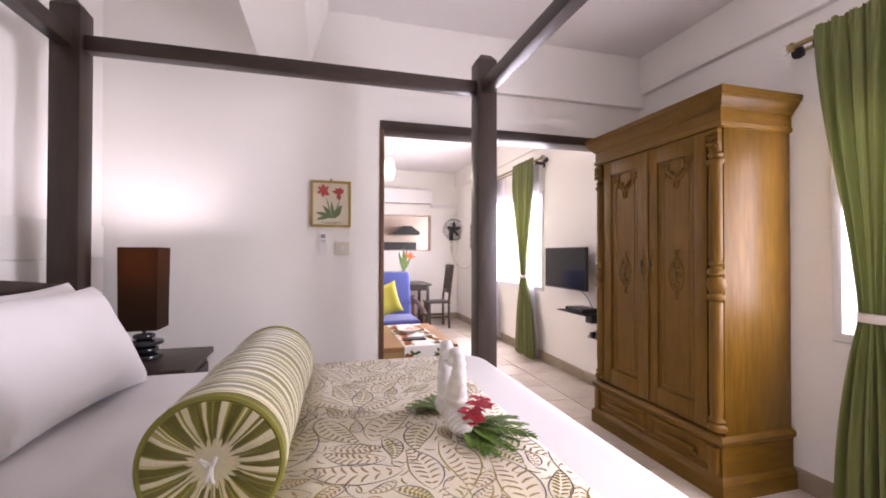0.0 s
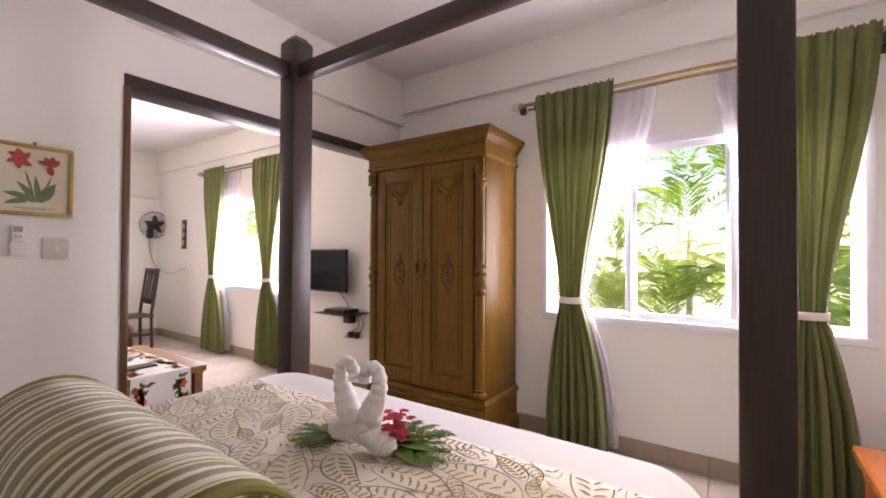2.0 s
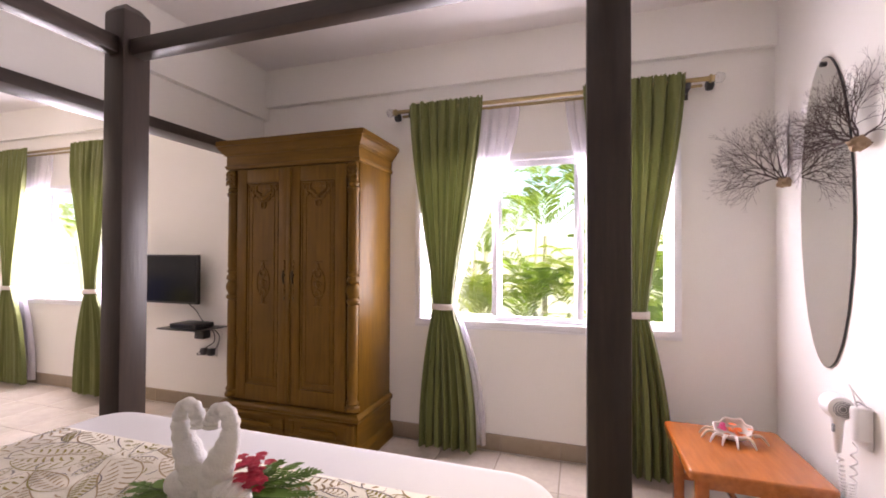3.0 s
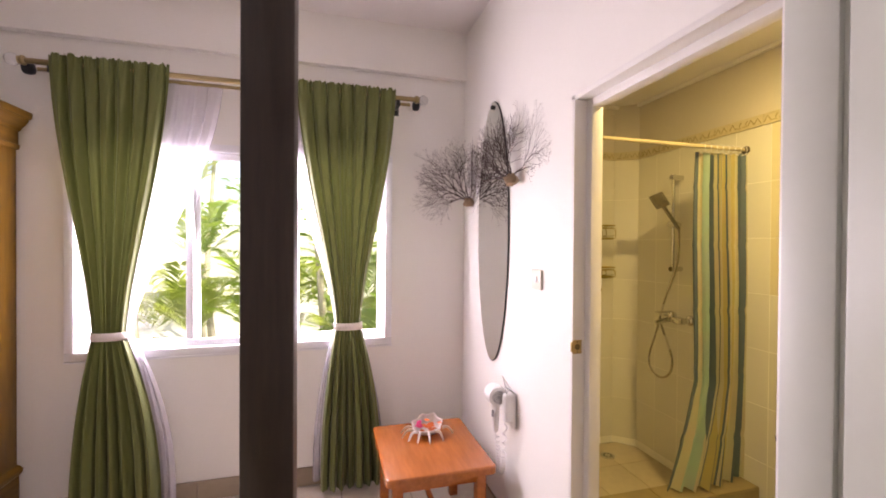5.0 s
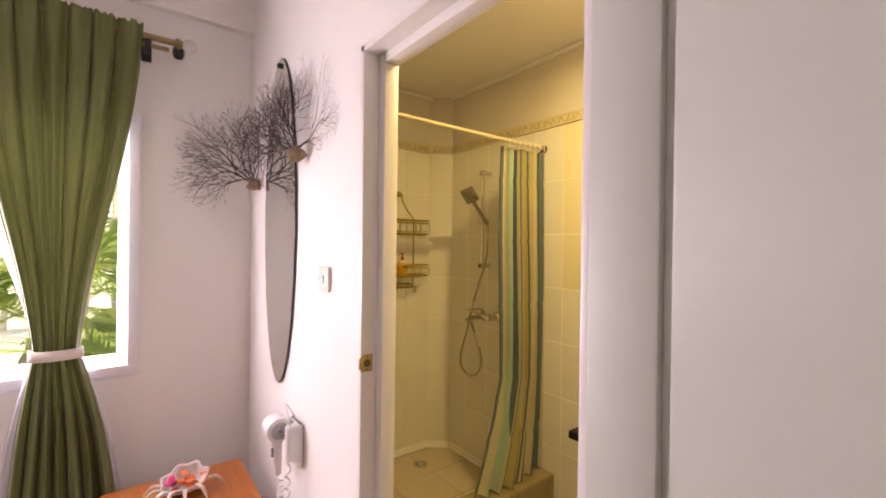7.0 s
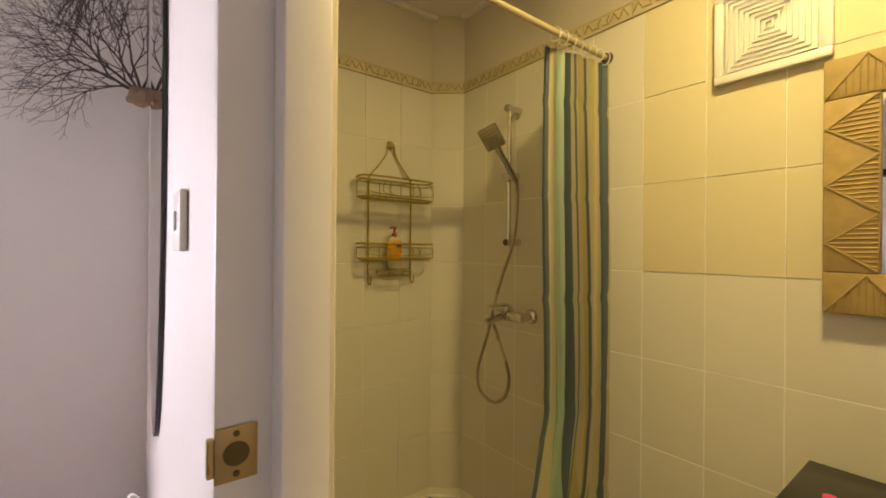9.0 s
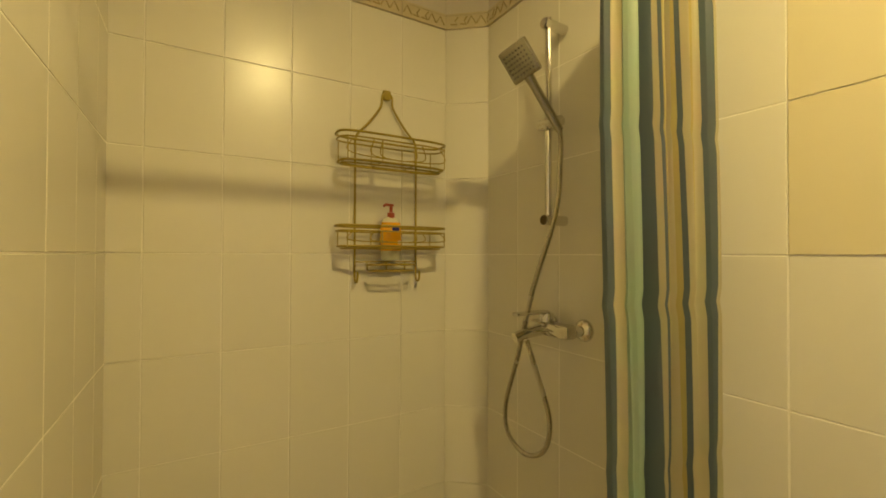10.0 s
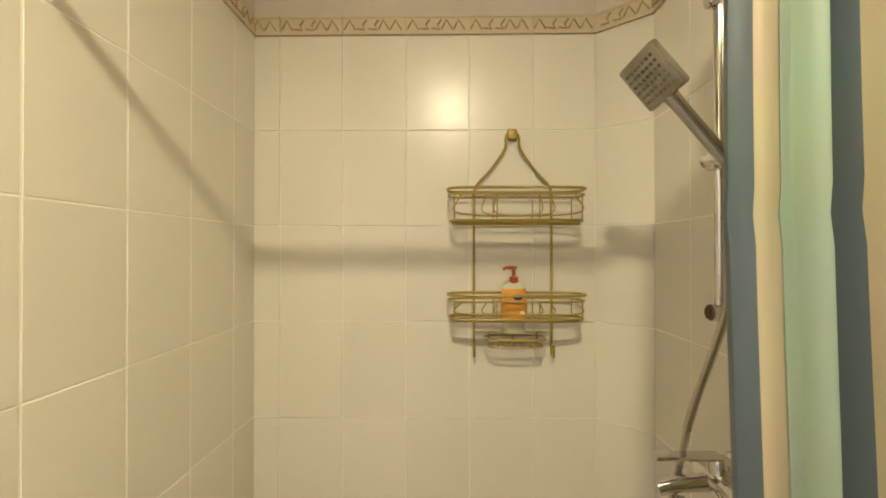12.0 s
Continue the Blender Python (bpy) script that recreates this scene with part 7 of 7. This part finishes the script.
for k, (a, ln) in enumerate(((1.4, 0.42), (1.8, 0.38), (1.55, 0.46), (1.1, 0.34))):
    bm = bmesh.new()
    leaf_blade(bm, (1.62, 7.75, 0.96), (math.cos(a), 0.1, math.sin(a)), ln, 0.055, 0.05, Vector((0, 1, 0)))
    part("leaf", bm, M_LEAF, va)
bm = bmesh.new()
for a in (0.2, 0.7, 1.2, 2.0):
    leaf_blade(bm, (1.70, 7.72, 1.20), (math.cos(a), 0, math.sin(a)), 0.14, 0.04, 0.05, Vector((0, 1, 0)))
part("flower", bm, M_OR, va)

# wall fan
fan = thing("wall_fan", (2.67, NY, 1.74), "black wall fan with a wire cage, at rest", "fan")
fc = Vector((2.67, NY - 0.20, 1.745))
part("wall_mount", boxes((2.63, NY - 0.05, 1.54, 2.71, NY - 0.001, 1.70), bev=0.008), M_BLACK, fan)
part("arm", tube(bmesh.new(), [(2.67, NY - 0.04, 1.62), (2.67, NY - 0.09, 1.70), (2.67, NY - 0.12, 1.745)], 0.02, 10), M_BLACK, fan)
part("motor", lathe(bmesh.new(), [(0.03, 0.13), (0.065, 0.12), (0.07, 0.05), (0.04, 0.03)], fc, "y", 20), M_BLACK, fan)
for k in range(5):
    a = 2 * math.pi * k / 5 + 0.3
    bm = bmesh.new()
    leaf_blade(bm, fc, (math.cos(a), 0.0, math.sin(a)), 0.16, 0.075, 0.08, Vector((0.3 * math.sin(a), 1, -0.3 * math.cos(a))).normalized())
    part("blade", bm, M_BLACK, fan)
bm = bmesh.new()
for r, dy in ((0.205, 0.0), (0.20, 0.03), (0.19, -0.04), (0.13, -0.055), (0.07, -0.06)):
    tube(bm, [fc + Vector((r * math.cos(a), dy, r * math.sin(a))) for a in [2 * math.pi * k / 36 for k in range(36)]], 0.0028, 4, True)
for k in range(36):
    a = 2 * math.pi * k / 36
    c, s = math.cos(a), math.sin(a)
    tube(bm, [fc + Vector((0.06 * c, -0.06, 0.06 * s)), fc + Vector((0.15 * c, -0.052, 0.15 * s)), fc + Vector((0.205 * c, 0, 0.205 * s)), fc + Vector((0.12 * c, 0.06, 0.12 * s))], 0.0013, 3)
part("cage", bm, M_BLACK, fan)
for dx in (-0.02, 0.02):
    part("pull_cord", tube(bmesh.new(), [(2.67 + dx, NY - 0.06, 1.55), (2.67 + dx, NY - 0.06, 1.32)], 0.002, 4), M_BLACK, fan)
bm = bmesh.new()
tube(bm, curve_pts([(2.67, NY - 0.012, 1.54), (2.69, NY - 0.012, 1.30), (2.75, NY - 0.012, 1.12), (EX - 0.012, NY - 0.06, 1.05), (EX - 0.012, NY - 0.5, 1.0), (EX - 0.012, NY - 1.0, 1.11)], 40), 0.0045, 6)
part("cord", bm, material("grey_cord", (0.35, 0.33, 0.32), 0.5, bump=0), fan)
ls = thing("wall_socket", (EX, 7.26, 1.12), "white wall socket with a plug in the living room", "socket")
part("plate", boxes((EX - 0.012, 7.20, 1.08, EX - 0.001, 7.29, 1.165), bev=0.003), M_WPLASTIC, ls)
part("plug", boxes((EX - 0.05, 7.22, 1.10, EX - 0.012, 7.27, 1.145), bev=0.006), M_WPLASTIC, ls)

# air conditioner, pipe duct, hatch trim, wall ornament, pendant
air = thing("air_conditioner", (1.6, NY, 2.22), "white split air conditioner above the kitchen hatch", "air conditioner")
part("casing", slab(1.32, NY - 0.21, 2.235, 2.245, NY - 0.001, 2.50, 0.02, 0.03), M_WPLASTIC, air)
part("flap", boxes((1.36, NY - 0.213, 2.225, 2.21, NY - 0.10, 2.236), bev=0.002), material("grey_flap", (0.35, 0.34, 0.34), 0.5, bump=0), air)
duct = thing("pipe_duct", (2.5, NY, 2.18), "white plastic pipe duct along the wall", "duct")
part("cover", boxes((2.25, NY - 0.06, 2.17, EX - 0.001, NY - 0.001, 2.245), bev=0.005), M_WPLASTIC, duct)
ht = thing("hatch_trim", (1.6, NY, PZ0), "brown lined edge of the kitchen hatch", "trim", kind="structure")
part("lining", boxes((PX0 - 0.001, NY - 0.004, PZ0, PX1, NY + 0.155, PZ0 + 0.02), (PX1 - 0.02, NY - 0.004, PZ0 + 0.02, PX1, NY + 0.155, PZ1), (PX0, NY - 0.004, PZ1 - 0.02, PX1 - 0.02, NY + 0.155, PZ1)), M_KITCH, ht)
kh = thing("cooker_hood", (1.9, 10.2, 1.8), "dark cooker hood in the kitchen beyond the hatch", "cooker hood")
part("hood", prism(bmesh.new(), [(1.72, 1.72), (2.4, 1.72), (2.4, 1.78), (2.2, 1.92), (2.0, 1.92)], 9.95, 10.38), M_BLACK, kh)
part("splashback", boxes((1.5, 10.36, 1.35, 2.4, 10.395, 1.55)), M_BLACK, kh)
wo = thing("wall_ornament", (EX, 7.42, 1.37), "narrow dark carved wooden wall plaque", "wall ornament")
part("board", boxes((EX - 0.02, 7.36, 1.37, EX - 0.001, 7.48, 1.80), bev=0.004), M_DARK, wo)
bm = bmesh.new()
for k in range(3):
    ball(bm, (EX - 0.02, 7.42, 1.46 + 0.12 * k), 0.032, (0.4, 1, 1.3), 10, 8)
part("carving", bm, material("pale_carving", (0.45, 0.33, 0.22), 0.6, bump=0.3), wo)
pe = thing("pendant_lamp", (1.04, 5.5, 2.19), "woven paper pendant lamp, lit", "pendant lamp")
part("cord", tube(bmesh.new(), [(1.04, 5.5, 2.45), (1.04, 5.5, CZ)], 0.004, 6), M_WPLASTIC, pe)
ps = part("shade", lathe(bmesh.new(), [(0.035, 2.19), (0.06, 2.25), (0.068, 2.32), (0.06, 2.40), (0.035, 2.455)], (1.04, 5.5, 0), "z", 20), glow("paper_shade", (1.0, 0.82, 0.55), 0.6), pe, "glowing ribbed shade")
ps.visible_shadow = False

# ---- outside ----
M_GRASS = material("garden_ground", (0.34, 0.33, 0.24), 0.95, vary=0.3, grain=3, bump=0.3, stain=0.3)
ground = setting("ground", boxes((-60, -60, -0.6, 90, 70, -0.25)), M_GRASS, "pale sandy garden ground in full sun", "ground")


M_PALM = thin_cloth("palm_leaf", (0.20, 0.30, 0.035), 0.55)
M_PALM2 = thin_cloth("palm_leaf_yellow", (0.30, 0.37, 0.06), 0.55)
M_TRUNK = material("palm_trunk", (0.32, 0.30, 0.20), 0.9, vary=0.3, grain=20, bump=0.5)


def palm(x, y, h, n, ln, seed, fat):
    r = random.Random(seed)
    ob = thing("palm", (x, y, -0.25), "green areca palm with arching feathery fronds", "palm", "garden palms")
    for k in range(fat):
        dx, dy = r.uniform(-0.25, 0.25), r.uniform(-0.25, 0.25)
        hh = h * r.uniform(0.75, 1.1) + (0.9 if k % 2 else 0.0)
        top = Vector((x + dx * 2, y + dy * 2, hh))
        st = part("stem", tube(bmesh.new(), [(x + dx, y + dy, -0.26), (x + dx * 1.5, y + dy * 1.5, hh * 0.5), top], [0.05, 0.04, 0.03], 7), M_TRUNK, ob)
        bm = bmesh.new()
        for i in range(n):
            a = 2 * math.pi * i / n + r.uniform(-0.3, 0.3)
            el = r.uniform(0.75, 1.45)
            d = Vector((math.cos(a) * math.cos(el), math.sin(a) * math.cos(el), math.sin(el)))
            out = Vector((math.cos(a), math.sin(a), 0))
            side = out.cross(Vector((0, 0, 1)))
            L = ln * r.uniform(0.75, 1.1)
            m = 20
            for j in range(2, m):
                q = j / m
                c = top + d * L * q + Vector((0, 0, -0.5 * L * q * q))
                w = L * 0.27 * math.sin(math.pi * (0.12 + 0.85 * q)) * r.uniform(0.8, 1.1)
                for s in (-1, 1):
                    tip = c + side * s * w * 0.8 + (d - Vector((0, 0, 0.9 * q))) * w * r.uniform(0.6, 1.0)
                    mid = (c + tip) / 2 + Vector((0, 0, 0.03))
                    t = (tip - c).cross(d.cross(side)).normalized() * 0.012
                    v = [bm.verts.new(p) for p in (c, mid - t, tip, mid + t)]
                    bm.faces.new(v)
        part("fronds", bm, r.choice((M_PALM, M_PALM, M_PALM2)), ob, smooth=False)
    return ob


rp = random.Random(77)
for (x, y, h, n, ln, fat) in ((4.5, -0.1, 0.5, 10, 1.3, 3), (4.7, 0.7, 0.3, 10, 1.2, 3), (5.3, 1.5, 0.4, 10, 1.4, 3), (5.0, 0.35, 0.9, 9, 1.5, 3), (5.6, -0.9, 1.4, 10, 1.7, 3), (6.2, 1.2, 0.7, 10, 1.7, 3), (7.4, 2.6, 2.4, 11, 2.0, 2), (6.4, -2.4, 1.8, 10, 1.9, 3), (8.6, 0.2, 3.0, 11, 2.2, 2), (9.5, 4.6, 2.2, 10, 2.2, 2), (8.0, 7.0, 1.6, 10, 1.9, 3), (7.0, 9.0, 2.0, 10, 2.0, 3), (10.5, -3.0, 2.6, 10, 2.2, 2), (11.0, 9.5, 2.8, 10, 2.3, 2), (4.9, 2.3, 0.5, 9, 1.4, 3), (7.0, 4.2, 1.2, 10, 1.9, 2), (8.6, -1.6, 1.6, 10, 2.0, 2), (5.4, 6.4, 0.6, 9, 1.5, 3), (6.5, 7.6, 1.1, 10, 1.8, 4), (9.0, 6.0, 1.4, 10, 2.0, 2), (12.0, 2.0, 2.4, 10, 2.6, 2), (12.5, 5.0, 2.4, 10, 2.6, 4), (11.5, 13.0, 2.2, 10, 2.6, 4), (8.0, 11.0, 1.6, 10, 2.2, 4), (9.0, 15.0, 2.0, 10, 2.6, 4)):
    palm(x, y, h, n, ln, rp.randrange(999), fat)

# ---- pieces of floors and walls ----
wall_tiles(g1, (BX - 0.001, 0, 0), (0, 1, 0), (-1, 0, 0), -1.64, BN, -1.236, -0.045)
wall_tiles(g2, (0, BN + 0.001, 0), (-1, 0, 0), (0, -1, 0), -BX, -1.622, -2.578, -0.045)
wall_tiles(g3, (0, BY - 0.001, 0), (1, 0, 0), (0, 1, 0), 0.0, 2.80, 1.806, -0.045, (1.806, 1.15))
wall_tiles(g4, (2.80, BY, 0), tuple(-cd), tuple(cn), 0.0, cl, 0.0, -0.045)
me_t = shared_tile("floor_tile", T - 0.006, T - 0.006, 0.008, 0.002, M_FLOOR)
for i in range(10):
    for j in range(22):
        x, y = EX - 0.004 - (i + 1) * T, SY + 0.004 + j * T
        lay("floor_tile", me_t, Matrix.Translation((x, y, random.uniform(-0.0006, 0.0))), floor)
me_s = shared_tile("skirting_tile", T - 0.004, 0.112, 0.008, 0.002, M_SKIRT)
for j in range(22):
    if SY + 0.004 + (j + 1) * T < NY:
        lay("skirting_tile", me_s, Matrix.Translation((EX - 0.011, SY + 0.004 + j * T, 0.002)) @ Matrix(((0, 0, -1, 0), (1, 0, 0, 0), (0, 1, 0, 0), (0, 0, 0, 1))), skirting_1)
for i in range(9):
    lay("skirting_tile", me_s, Matrix.Translation((EX - 0.014 - (i + 1) * T, NY - 0.011, 0.002)) @ Matrix(((1, 0, 0, 0), (0, 0, -1, 0), (0, 1, 0, 0), (0, 0, 0, 1))), skirting_2)
for i in range(3):
    lay("skirting_tile", me_s, Matrix.Translation((EX - 0.014 - i * T, SY + 0.011, 0.002)) @ Matrix(((-1, 0, 0, 0), (0, 0, 1, 0), (0, 1, 0, 0), (0, 0, 0, 1))), skirting_3)
